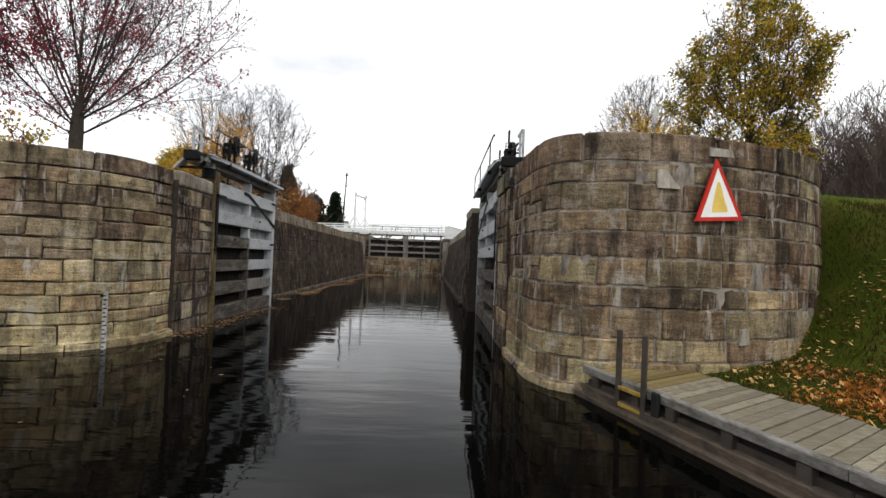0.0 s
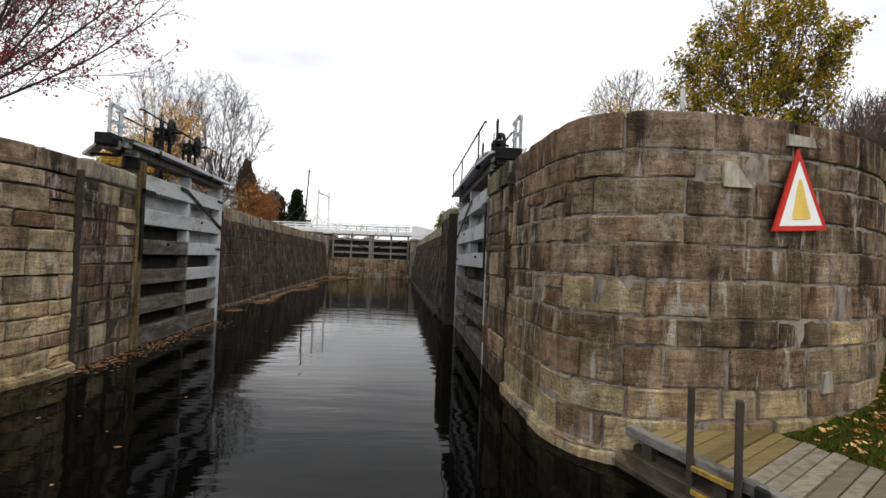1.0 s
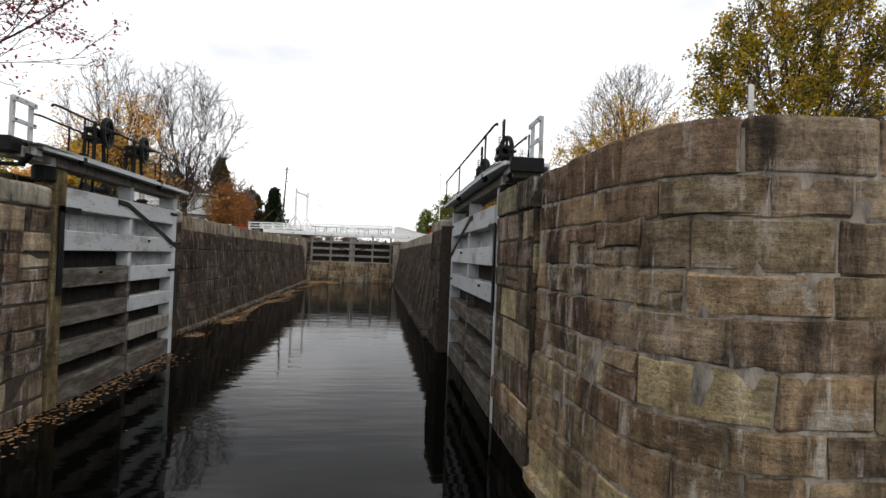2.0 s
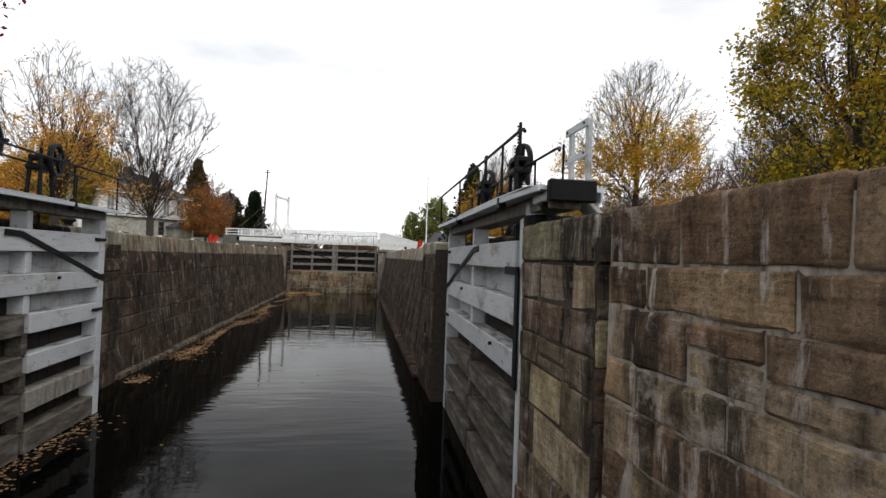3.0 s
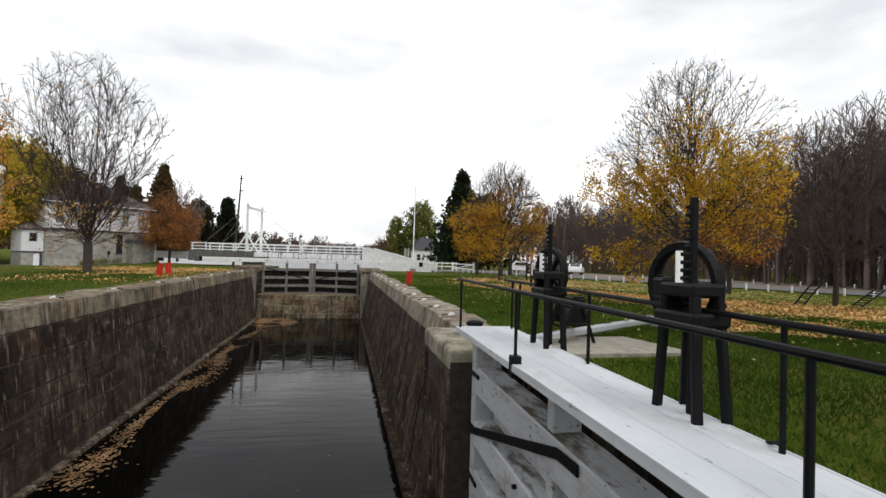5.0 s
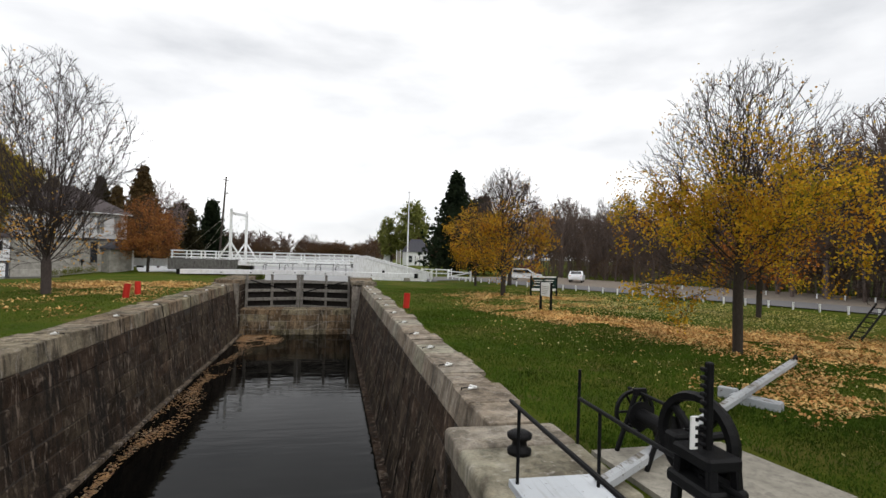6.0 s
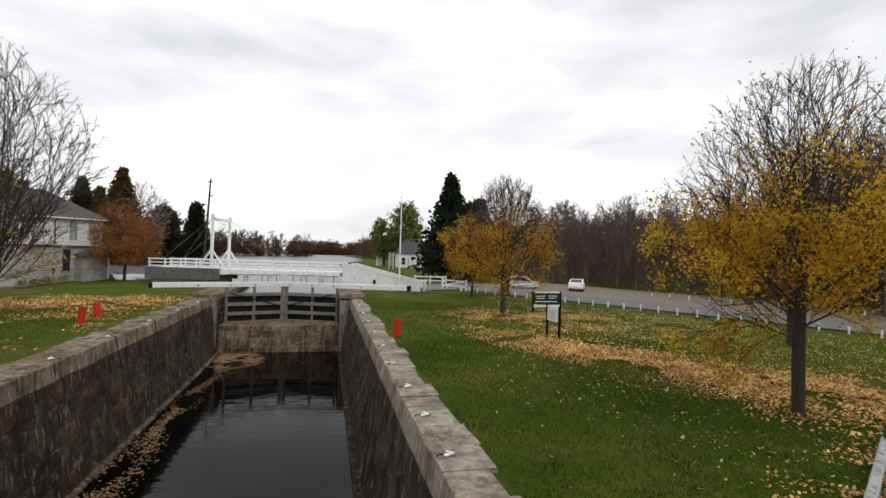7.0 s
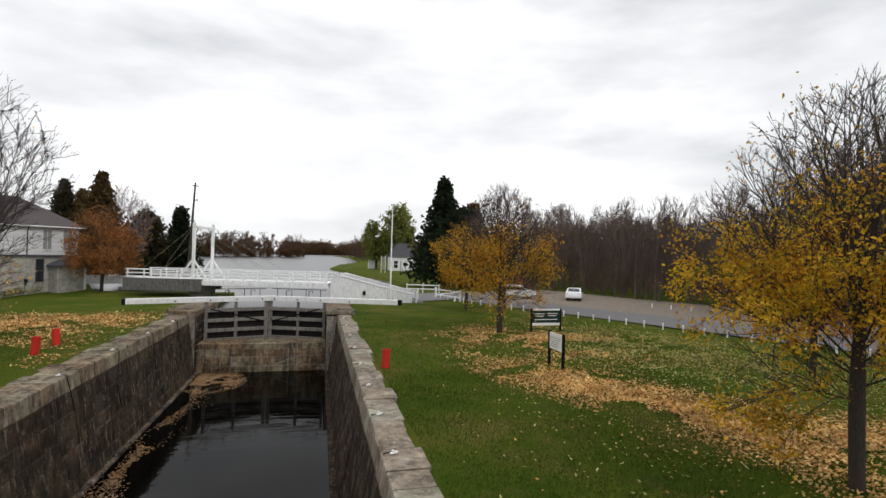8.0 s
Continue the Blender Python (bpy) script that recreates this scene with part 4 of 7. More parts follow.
# ---- upper gates, closed in a shallow V ----
def upper_leaf(x0, x1, label):
    """Leaf from its heel at x0 by the wall to the mitre at x1."""
    gate = thing("upper_lock_gate", label, "gate", "upper lock gates")
    ya, yb = 65.2, 66.9
    P = lambda k, z, o=0.0: (x0 + (x1 - x0) * k, ya + (yb - ya) * k + o, z)

    def timber(name, a, b, w, h, mat, lab=""):
        return part(name, Geo().beam(a, b, w, h, 0.015), mat, gate, lab)

    for k in (0.03, 0.48, 0.965):
        timber("post", P(k, 1.6), P(k, 5.3), 0.30 if k > 0.9 else 0.22, 0.3, M_GREYWOOD)
    for z in (4.62, 3.82, 3.02, 2.25):
        timber("rail", P(0.03, z), P(0.97, z), 0.38, 0.26, M_GREYWOOD)
    g = Geo().beam(P(0.03, 3.2, 0.22), P(0.97, 3.2, 0.22), 0.05, 3.1)
    part("planking", g, M_DARKWOOD, gate, "dark wet planking")
    part("strap", Geo().beam(P(0.1, 4.75, -0.2), P(0.93, 3.6, -0.2), 0.02, 0.1), M_IRON, gate, "black iron diagonal strap")
    s = 1 if x0 > x1 else -1
    tail = x0 + s * (5.8 if s > 0 else 5.0)
    k = (tail - x0) / (x1 - x0)
    timber("balance_beam", P(k * 0.995, 5.5), P(1.0, 5.48), 0.5, 0.4, M_WHITE, "long white balance beam")
    timber("beam_end", P(k * 1.035, 5.5), P(k * 0.99, 5.5), 0.53, 0.43, M_IRON, "black painted end of the beam")
    for kk in (0.1, 0.5, 0.9, -0.4):
        part("bolt", Geo().tube([P(kk, 5.45, -0.3), P(kk, 5.45, -0.2)], 0.06, 8), M_IRON, gate)
    for kk in (0.1, 0.35, 0.6, 0.85):
        part("rail_post", Geo().tube([P(kk, 5.6, 0.1), P(kk, 6.3, 0.1)], 0.025, 6), M_IRON, gate)
    part("handrail", Geo().tube([P(0.0, 6.3, 0.1), P(0.95, 6.3, 0.1)], 0.028, 6), M_IRON, gate)
    for kk in (0.3, 0.7):
        q = P(kk, 5.6, 0.25)
        part("crank", Geo().tube([q, (q[0], q[1], 6.15), (q[0] + 0.3, q[1], 6.18), (q[0] + 0.3, q[1], 6.0)], 0.03, 6), M_IRON, gate)
    return gate


upper_leaf(-6.6, -1.95, "closed upper lock gate leaf with a white balance beam")
upper_leaf(2.72, -1.94, "closed upper lock gate leaf, its beam over the lawn")

# ---- trees ----
def frusta(a, b, ra, rb, n):
    """Vertices and faces of many tapered rods at once."""
    d = b - a
    d /= np.linalg.norm(d, axis=1, keepdims=True) + 1e-9
    ref = np.where(np.abs(d[:, 2:3]) < 0.9, [[0.0, 0.0, 1.0]], [[1.0, 0.0, 0.0]])
    u = np.cross(d, ref)
    u /= np.linalg.norm(u, axis=1, keepdims=True) + 1e-9
    v = np.cross(d, u)
    ang = 2 * np.pi * np.arange(n) / n
    ring = u[:, None] * np.cos(ang)[None, :, None] + v[:, None] * np.sin(ang)[None, :, None]
    verts = np.concatenate([a[:, None] + ring * ra[:, None, None], b[:, None] + ring * rb[:, None, None]], 1).reshape(-1, 3)
    k = np.arange(n)
    quad = np.stack([k, (k + 1) % n, (k + 1) % n + n, k + n], 1)
    faces = (quad[None] + (np.arange(len(a)) * 2 * n)[:, None, None]).reshape(-1, 4)
    return verts, faces


def np_mesh(name, verts, faces, mat, parent=None, label="", smooth=False):
    k = faces.shape[1]
    me = bpy.data.meshes.new(name)
    me.vertices.add(len(verts))
    me.vertices.foreach_set("co", np.asarray(verts, np.float32).ravel())
    me.loops.add(faces.size)
    me.loops.foreach_set("vertex_index", np.asarray(faces, np.int32).ravel())
    me.polygons.add(len(faces))
    me.polygons.foreach_set("loop_start", np.arange(0, faces.size, k, dtype=np.int32))
    me.polygons.foreach_set("loop_total", np.full(len(faces), k, np.int32))
    if smooth:
        me.polygons.foreach_set("use_smooth", np.ones(len(faces), bool))
    me.update(calc_edges=True)
    me.materials.append(mat)
    ob = new(name, me)
    ob.parent = parent
    if label:
        tagged(ob, label)
    return ob


def grow(seed, height, width, clear=0.2, r0=0.2, limbs=30, subs=7, twigs=6, fine=4, segs=(9, 5, 3, 2), lean=0.95, droop=0.0, peak=0.42):
    """Rods (from, to, radii, level) of a tree of that height and crown width, which stands at the origin with a bole clear of limbs."""
    r = random.Random(seed)
    rods, tips = [], []

    def line(p, d, length, ra, rb, n, wob, lift, level):
        pts = [p]
        for i in range(n):
            d = (d + Vector((r.gauss(0, wob), r.gauss(0, wob), r.gauss(0, wob) + lift))).normalized()
            q = p + d * (length / n)
            rods.append((p, q, ra + (rb - ra) * i / n, ra + (rb - ra) * (i + 1) / n, level))
            p = q
            pts.append(p)
        return pts, d

    def along(pts, f):
        k = min(len(pts) - 2, int(f * (len(pts) - 1)))
        return pts[k].lerp(pts[k + 1], f * (len(pts) - 1) - k), (pts[k + 1] - pts[k]).normalized()

    def fork(d, opening):
        a = r.uniform(0, 2 * math.pi)
        out = Vector((math.cos(a), math.sin(a), r.uniform(-0.2, 0.6)))
        side = (out - d * out.dot(d)).normalized()
        return (d + side * opening * 0.8 + Vector((0, 0, 0.22 - droop))).normalized()

    bole, _ = line(Vector((0, 0, -0.1)), Vector((r.gauss(0, 0.03), r.gauss(0, 0.03), 1)), height * 0.93, r0, 0.02, segs[0], 0.035, 0.05, 0)
    for i in range(limbs):
        f = clear + (0.93 - clear) * ((i + r.random() * 0.8) / limbs) ** 1.15
        p, _ = along(bole, f)
        g = (f - clear) / (1 - clear)
        env = width * 0.5 * (1 - ((g - peak) / (1.02 - peak if g > peak else peak + 0.55)) ** 2) ** 0.5
        a = i * 2.399 + r.uniform(-0.4, 0.4)
        up = lean + 1.5 * g + r.uniform(-0.2, 0.3)
        d = Vector((math.cos(a), math.sin(a), up)).normalized()
        ln = max(0.5, env * r.uniform(0.85, 1.1) * (1 + 0.35 * up * 0.6))
        ln = min(ln, (height * 1.0 - p.z) / max(0.25, d.z) * 1.02 + 0.3)
        rad = r0 * 0.30 * (1 - 0.7 * g) * (0.6 + 0.4 * ln / width * 2)
        limb, _ = line(p, d, ln, rad, 0.007, segs[1], 0.06, 0.06 - droop, 1)
        for j in range(subs):
            q, dq = along(limb, 0.22 + 0.75 * (j + r.random()) / subs)
            sub, _ = line(q, fork(dq, r.uniform(0.45, 0.9)), ln * r.uniform(0.28, 0.5) * (1.1 - 0.06 * j), rad * 0.34, 0.006, segs[2], 0.09, 0.04 - droop, 2)
            for k in range(twigs):
                t, dt = along(sub, 0.2 + 0.8 * (k + r.random()) / twigs)
                tw, de = line(t, fork(dt, r.uniform(0.4, 0.9)), ln * r.uniform(0.10, 0.22) + 0.15, 0.008, 0.004, segs[3], 0.10, 0.05 - droop, 3)
                tips.append((tw[-1], de))
                tips.append((tw[len(tw) // 2], de))
                for _ in range(fine):
                    u, du = along(tw, r.uniform(0.2, 1))
                    line(u, fork(du, r.uniform(0.4, 0.9)), r.uniform(0.15, 0.4) * ln * 0.3 + 0.12, 0.005, 0.003, 1, 0.1, 0, 4)
    ends = np.array([q[1] for q in rods])
    kz = height / np.percentile(ends[:, 2], 99.7)
    kx = width / 2 / np.percentile(np.hypot(ends[:, 0], ends[:, 1]), 97)
    low = height * clear * 0.8

    def fit(p):
        x, y, z = p[0] * kx, p[1] * kx, p[2] * kz
        h = (z - low) / (height - low)
        room = width / 2 * max(0.02, 1 - ((h - peak) / (0.60 if h > peak else 0.75)) ** 2) ** 0.5
        wild = 1.02 + 0.22 * noise.noise((x * 0.6 + seed, y * 0.6, z * 0.6)) + 0.06 * noise.noise((x * 3, y * 3, z * 3))
        inside = math.hypot(x, y) < room * wild and h < 1.0 + 0.05 * wild
        return Vector((x, y, z)), inside

    kept = []
    for a, b, ra, rb, l in rods:
        (pa, _), (pb, ok) = fit(a), fit(b)
        if ok or l == 0:
            kept.append((pa, pb, ra, rb, l))
    ends = [(fit(p), d) for p, d in tips]
    return kept, [(p, d) for (p, ok), d in ends if ok]


def rods_mesh(rods, lo, hi, n, floor=0.004):
    sel = [q for q in rods if lo <= q[4] <= hi]
    if not sel:
        return np.zeros((0, 3)), np.zeros((0, 4), int)
    a, b = np.array([q[0] for q in sel]), np.array([q[1] for q in sel])
    return frusta(a, b, np.maximum(np.array([q[2] for q in sel]), floor), np.maximum(np.array([q[3] for q in sel]), floor), n)


def leaves_at(points, per, size, spread, seed, keep=None):
    """Many small folded leaves scattered round points."""
    r = np.random.RandomState(seed)
    c = np.repeat(np.array(points), per, 0) + r.normal(0, spread, (len(points) * per, 3))
    if keep is not None:
        c = c[keep(c, r)]
    n = len(c)
    u = r.normal(0, 1, (n, 3))
    u /= np.linalg.norm(u, axis=1, keepdims=True)
    w = r.normal(0, 1, (n, 3))
    v = np.cross(u, w)
    v /= np.linalg.norm(v, axis=1, keepdims=True) + 1e-9
    s = size * r.uniform(0.6, 1.25, (n, 1))
    fold = np.cross(u, v) * s * 0.3
    verts = np.stack([c - u * s, c + v * s * 0.6 + fold, c + u * s, c - v * s * 0.6 + fold], 1).reshape(-1, 3)
    k = np.arange(n)[:, None] * 4
    faces = np.concatenate([k + [[0, 1, 2]], k + [[0, 2, 3]]], 1).reshape(-1, 3)
    return verts, faces


def reach(seed, height, width, clear=0.2, r0=0.2, peak=0.45, count=1500, step=0.22, lift=0.35, twigs=5, twig_len=0.34, low=0.5, lean=(0.0, 0.0), top=0.62, rise_=0.5, smooth=14, bole_top=0.42, hold=0.9):
    """A grown crown: limbs that feel their way towards points strewn through an egg-shaped room above the bole.
    Returns points, parents, radii, the limb each point belongs to (-1: the bole) and the twigs as (from, to)."""
    r = np.random.RandomState(seed)
    base = height * clear
    h = r.rand(count * 3)
    ang, rad = r.uniform(0, 2 * np.pi, count * 3), r.rand(count * 3) ** 0.42
    shape = np.where(h > peak, 1 - np.clip((h - peak) / (1.001 - peak), 0, 1) ** 2.0, 1 - (1 - low) * (np.abs(peak - h) / peak) ** 1.6)
    room = width / 2 * np.maximum(shape, 0.0) ** top
    keep = r.rand(count * 3) < (room / room.max()) ** 1.5 + 0.05
    h, ang, rad, room = h[keep][:count], ang[keep][:count], rad[keep][:count], room[keep][:count]
    bulge = np.array([0.92 + 0.30 * noise.noise((math.cos(a) * 1.3 + seed, math.sin(a) * 1.3, q * 2.2)) for a, q in zip(ang, h)])
    goal = np.column_stack([np.cos(ang) * rad * room * bulge + lean[0] * h, np.sin(ang) * rad * room * bulge + lean[1] * h, base + h * (height - base)])
    pts, parent = [np.array([0.0, 0.0, -0.1])], [-1]
    z = -0.1
    while z < height * (clear + bole_top):
        z += step
        f = max(0.0, z / height - clear)
        pts.append(np.array([0.02 * z * math.sin(z * 0.9 + seed) + lean[0] * f * 0.7, 0.02 * z * math.cos(z * 0.7 + seed) + lean[1] * f * 0.7, z]))
        parent.append(len(pts) - 2)
    bole = len(pts)
    first = next(i for i, p in enumerate(pts) if p[2] > base * 0.9)
    P = np.array(pts)
    squash = np.array([1.0, 1.0, rise_])
    d = np.linalg.norm((goal[:, None] - P[None, first:]) * squash, axis=2)
    near, dist = d.argmin(1) + first, d.min(1)
    alive = np.ones(len(goal), bool)
    kids = {}
    for _ in range(int(3.2 * max(height, width) / step)):
        ids = np.nonzero(alive)[0]
        if not len(ids):
            break
        pull = {}
        for i in ids:
            v = goal[i] - pts[near[i]]
            pull.setdefault(near[i], []).append(v / (np.linalg.norm(v) + 1e-9))
        fresh = []
        for k, vs in pull.items():
            v = np.mean(vs, 0)
            back = pts[k] - pts[parent[k]]
            v = v / (np.linalg.norm(v) + 1e-9) + hold * back / (np.linalg.norm(back) + 1e-9) + [0, 0, lift] + r.normal(0, 0.07, 3)
            q = pts[k] + v / np.linalg.norm(v) * step
            if any(np.linalg.norm(q - pts[c]) < step * 0.35 for c in kids.get(k, ())):
                alive[[i for i in ids if near[i] == k]] &= r.rand(sum(near[i] == k for i in ids)) > 0.5
                continue
            pts.append(q)
            parent.append(k)
            kids.setdefault(k, []).append(len(pts) - 1)
            fresh.append(len(pts) - 1)
        if not fresh:
            continue
        F = np.array([pts[k] for k in fresh])
        d = np.linalg.norm((goal[ids][:, None] - F[None]) * squash, axis=2)
        j, m = d.argmin(1), d.min(1)
        closer = m < dist[ids]
        near[ids[closer]], dist[ids[closer]] = np.array(fresh)[j[closer]], m[closer]
        alive &= dist > step * 1.1
    n = len(pts)
    P = np.array(pts)
    mass = np.zeros(n)
    has = np.zeros(n, int)
    for k in range(n - 1, 0, -1):
        if has[k] == 0:
            mass[k] = 0.0065 ** 2.25
        mass[parent[k]] += mass[k]
        has[parent[k]] += 1
    rad = mass ** (1 / 2.25)
    rad *= (r0 / rad[0]) ** np.clip(rad / rad[0] * 1.6, 0.15, 1)
    heir = np.full(n, -1)
    for k in range(bole, n):
        if heir[parent[k]] < 0 or mass[k] > mass[heir[parent[k]]]:
            heir[parent[k]] = k
    up, inner = np.array(parent), np.arange(bole, n)
    inner = inner[heir[inner] >= 0]
    for _ in range(smooth):
        P[inner] = 0.4 * P[inner] + 0.3 * P[up[inner]] + 0.3 * P[heir[inner]]
    limb = np.full(n, -1)
    for k in range(bole, n):
        limb[k] = limb[parent[k]] if parent[k] >= bole else k
    ta, tb = [], []
    for k in range(bole, n):
        if rad[k] < 0.022:
            d0 = P[k] - P[parent[k]]
            d0 /= np.linalg.norm(d0) + 1e-9
            for _ in range(twigs if has[k] == 0 else max(1, twigs // 2)):
                v = d0 + r.normal(0, 0.5, 3) + [0, 0, 0.12]
                v /= np.linalg.norm(v)
                e = P[k] + v * twig_len * r.uniform(0.5, 1.3)
                ta.append(P[k]), tb.append(e)
                for _ in range(2):
                    w = v + r.normal(0, 0.5, 3)
                    m = P[k] + (e - P[k]) * r.uniform(0.3, 0.9)
                    ta.append(m), tb.append(m + w / np.linalg.norm(w) * twig_len * r.uniform(0.3, 0.7))
    return P, np.array(parent), rad, limb, np.array(ta), np.array(tb)


def fan(seed, height, width, clear=0.15, fork=0.12, limbs=18, peak=0.55, low=0.45, r0=0.2, step=0.26, spread=62.0, gap=0.42, twigs=1, twig_len=0.4, fine=0.3, top=0.75):
    """A maple's crown: straight limbs that rise fanwise from a low fork and branch at narrow angles up to an egg-shaped outline.
    Returns the same as reach()."""
    r = np.random.RandomState(seed)
    base = height * clear
    pts, parent, limb = [np.array([0.0, 0.0, -0.1])], [-1], [-1]
    z = -0.1
    while z < height * (clear + fork):
        z += step
        pts.append(np.array([0.015 * z * math.sin(z * 0.9 + seed), 0.015 * z * math.cos(z * 0.7 + seed), z]))
        parent.append(len(pts) - 2), limb.append(-1)
    bole = len(pts)
    first = next(i for i, p in enumerate(pts) if p[2] > base * 0.95)

    def fill(p):
        """How far out in the crown a point lies: 1 at its outline."""
        h = (p[2] - base) / (height - base)
        shape = 1 - max(0.0, (h - peak) / (1 - peak)) ** 2 if h > peak else 1 - (1 - low) * (abs(peak - h) / peak) ** 1.6
        a = math.atan2(p[1], p[0])
        room = width / 2 * max(shape, 0.0) ** top * (1 + 0.28 * noise.noise((math.cos(a) * 1.4 + seed, math.sin(a) * 1.4, h * 2.0)))
        return math.hypot(p[0], p[1]) / max(room, 0.05)

    def bough(k, d, length, level, own):
        end = 1.06 - 0.3 * r.rand() ** 2
        run, since = 0.0, r.uniform(0.2, 0.8) * gap
        pace = step if level < 2 else step * 0.8
        side = r.uniform(0, 6.28)
        line = []
        while run < length:
            d = d + [0, 0, (0.016, 0.012, 0.012)[level]] + r.normal(0, (0.025, 0.04, 0.07)[level], 3)
            d = d / np.linalg.norm(d)
            q = pts[k] + d * pace
            if fill(q) > end or q[2] > height:
                break
            pts.append(q), parent.append(k)
            k = len(pts) - 1
            if own < 0:
                own = k
            limb.append(own)
            run += pace
            line.append((k, d))
        if level == 2:
            return
        run = 0.0
        for k, d in line:
            run += pace
            since += pace
            if since < gap * (1.0, 0.8)[level]:
                continue
            since = r.uniform(0, 0.3) * gap
            side += 2.4 + r.normal(0, 0.4)
            u = np.cross(d, [math.cos(side), math.sin(side), 0.25])
            u /= np.linalg.norm(u) + 1e-9
            v = d + u * r.uniform(0.35, 0.75)
            bough(k, v / np.linalg.norm(v), (0.25 * width * r.uniform(0.5, 1.1), 0.11 * width * r.uniform(0.5, 1.2))[level], level + 1, own)

    for j in range(limbs):
        f = (j + 0.5) / limbs
        k = first + int((bole - 1 - first) * (0.15 + 0.85 * (1 - f)) * r.uniform(0.7, 1.0))
        tilt = math.radians(4 + spread * f ** 0.8 * r.uniform(0.8, 1.1))
        a = j * 2.4 + r.normal(0, 0.25)
        bough(k, np.array([math.sin(tilt) * math.cos(a), math.sin(tilt) * math.sin(a), math.cos(tilt)]), 3 * height, 0, -1)
    n = len(pts)
    P, up = np.array(pts), np.array(parent)
    mass, has = np.zeros(n), np.zeros(n, int)
    for k in range(n - 1, 0, -1):
        if has[k] == 0:
            mass[k] = 0.005 ** 2.3
        mass[up[k]] += mass[k]
        has[up[k]] += 1
    rad = mass ** (1 / 2.3)
    rad *= (r0 / rad[0]) ** np.clip(rad / rad[0] * 1.6, 0.15, 1)
    ta, tb = [], []
    for k in range(bole, n):
        if rad[k] > 0.03 or (has[k] and r.rand() > fine):
            continue
        d = P[k] - P[up[k]]
        d /= np.linalg.norm(d) + 1e-9
        for _ in range(twigs + (has[k] == 0)):
            v = d + r.normal(0, 0.3, 3) + [0, 0, 0.1]
            v /= np.linalg.norm(v)
            e = P[k] + v * twig_len * r.uniform(0.5, 1.3)
            ta.append(P[k]), tb.append(e)
            for _ in range(2):
                w = v + r.normal(0, 0.4, 3)
                m = P[k] + (e - P[k]) * r.uniform(0.3, 0.9)
                ta.append(m), tb.append(m + w / np.linalg.norm(w) * twig_len * r.uniform(0.3, 0.7))
    return P, up, rad, np.array(limb), np.array(ta), np.array(tb)


def tree(at, seed, height, width, label, leaf=None, per=3, size=0.09, scatter=0.22, keep=None, bark=None, twig=None, floor=0.006, habit=reach, **kw):
    ob = thing("tree", label, "tree", at=at)
    P, parent, rad, limb, ta, tb = habit(seed, height, width, **kw)
    bark = bark or M_BARK

    def rods(ids, n, least):
        return frusta(P[parent[ids]], P[ids], np.maximum(np.minimum(rad[parent[ids]], rad[ids] * 1.25), least), np.maximum(rad[ids], least), n)

    ids = np.nonzero((limb < 0) & (parent >= 0))[0]
    np_mesh("trunk", *rods(ids, 10, 0.02), bark, ob, smooth=True)
    sizes = [(-(limb == k).sum(), k) for k in set(limb[limb >= 0])]
    for _, k in sorted(sizes)[:24]:
        np_mesh("limb", *rods(np.nonzero(limb == k)[0], 5, floor * 1.3), bark, ob, smooth=True)
    rest = np.isin(limb, [k for _, k in sorted(sizes)[24:]])
    if rest.any():
        tagged(np_mesh("limb_work", *rods(np.nonzero(rest)[0], 5, floor * 1.3), bark, ob, smooth=True), kind="stuff")
    tagged(np_mesh("twig_work", *frusta(ta, tb, np.full(len(ta), floor), np.full(len(ta), floor * 0.55), 3), twig or M_BARKRED, ob), kind="stuff")
    if leaf:
        tagged(np_mesh("crown", *leaves_at(tb, per, size, scatter, seed, keep), leaf, ob), kind="stuff")
    return ob


def some(share, low=None, top=None):
    """Where leaves still hang: a share of them, thinner above low up to none at top."""
    def keep(c, r):
        p = np.full(len(c), share)
        if low is not None:
            p *= np.clip((top - c[:, 2]) / (top - low), 0.04, 1)
        clump = np.array([noise.noise((x * 0.7, y * 0.7, z * 0.7)) for x, y, z in c])
        return r.rand(len(c)) < p * np.clip(0.75 + 1.6 * clump, 0, 1.5)
    return keep


def clumps(share, low, top, tight=0.75, west=0.0, seed=0.0):
    """Leaves left in ragged bunches, thinning out from low to top; west: how much more of them hangs on that side."""
    def keep(c, r):
        p = share * np.clip(np.hypot(c[:, 0], c[:, 1]) / 2.0, 0.3, 1) * np.clip((top - c[:, 2]) / (top - low), 0.02, 1) * (1 - west * np.tanh(c[:, 0] / 2.0))
        f = np.array([noise.noise((x * tight + seed, y * tight, z * tight)) + 0.5 * noise.noise((x * tight * 2.3, y * tight * 2.3 + seed, z * tight * 2.3)) for x, y, z in c])
        return r.rand(len(c)) < p * np.clip(0.55 + 2.6 * f, 0, 1.6)
    return keep


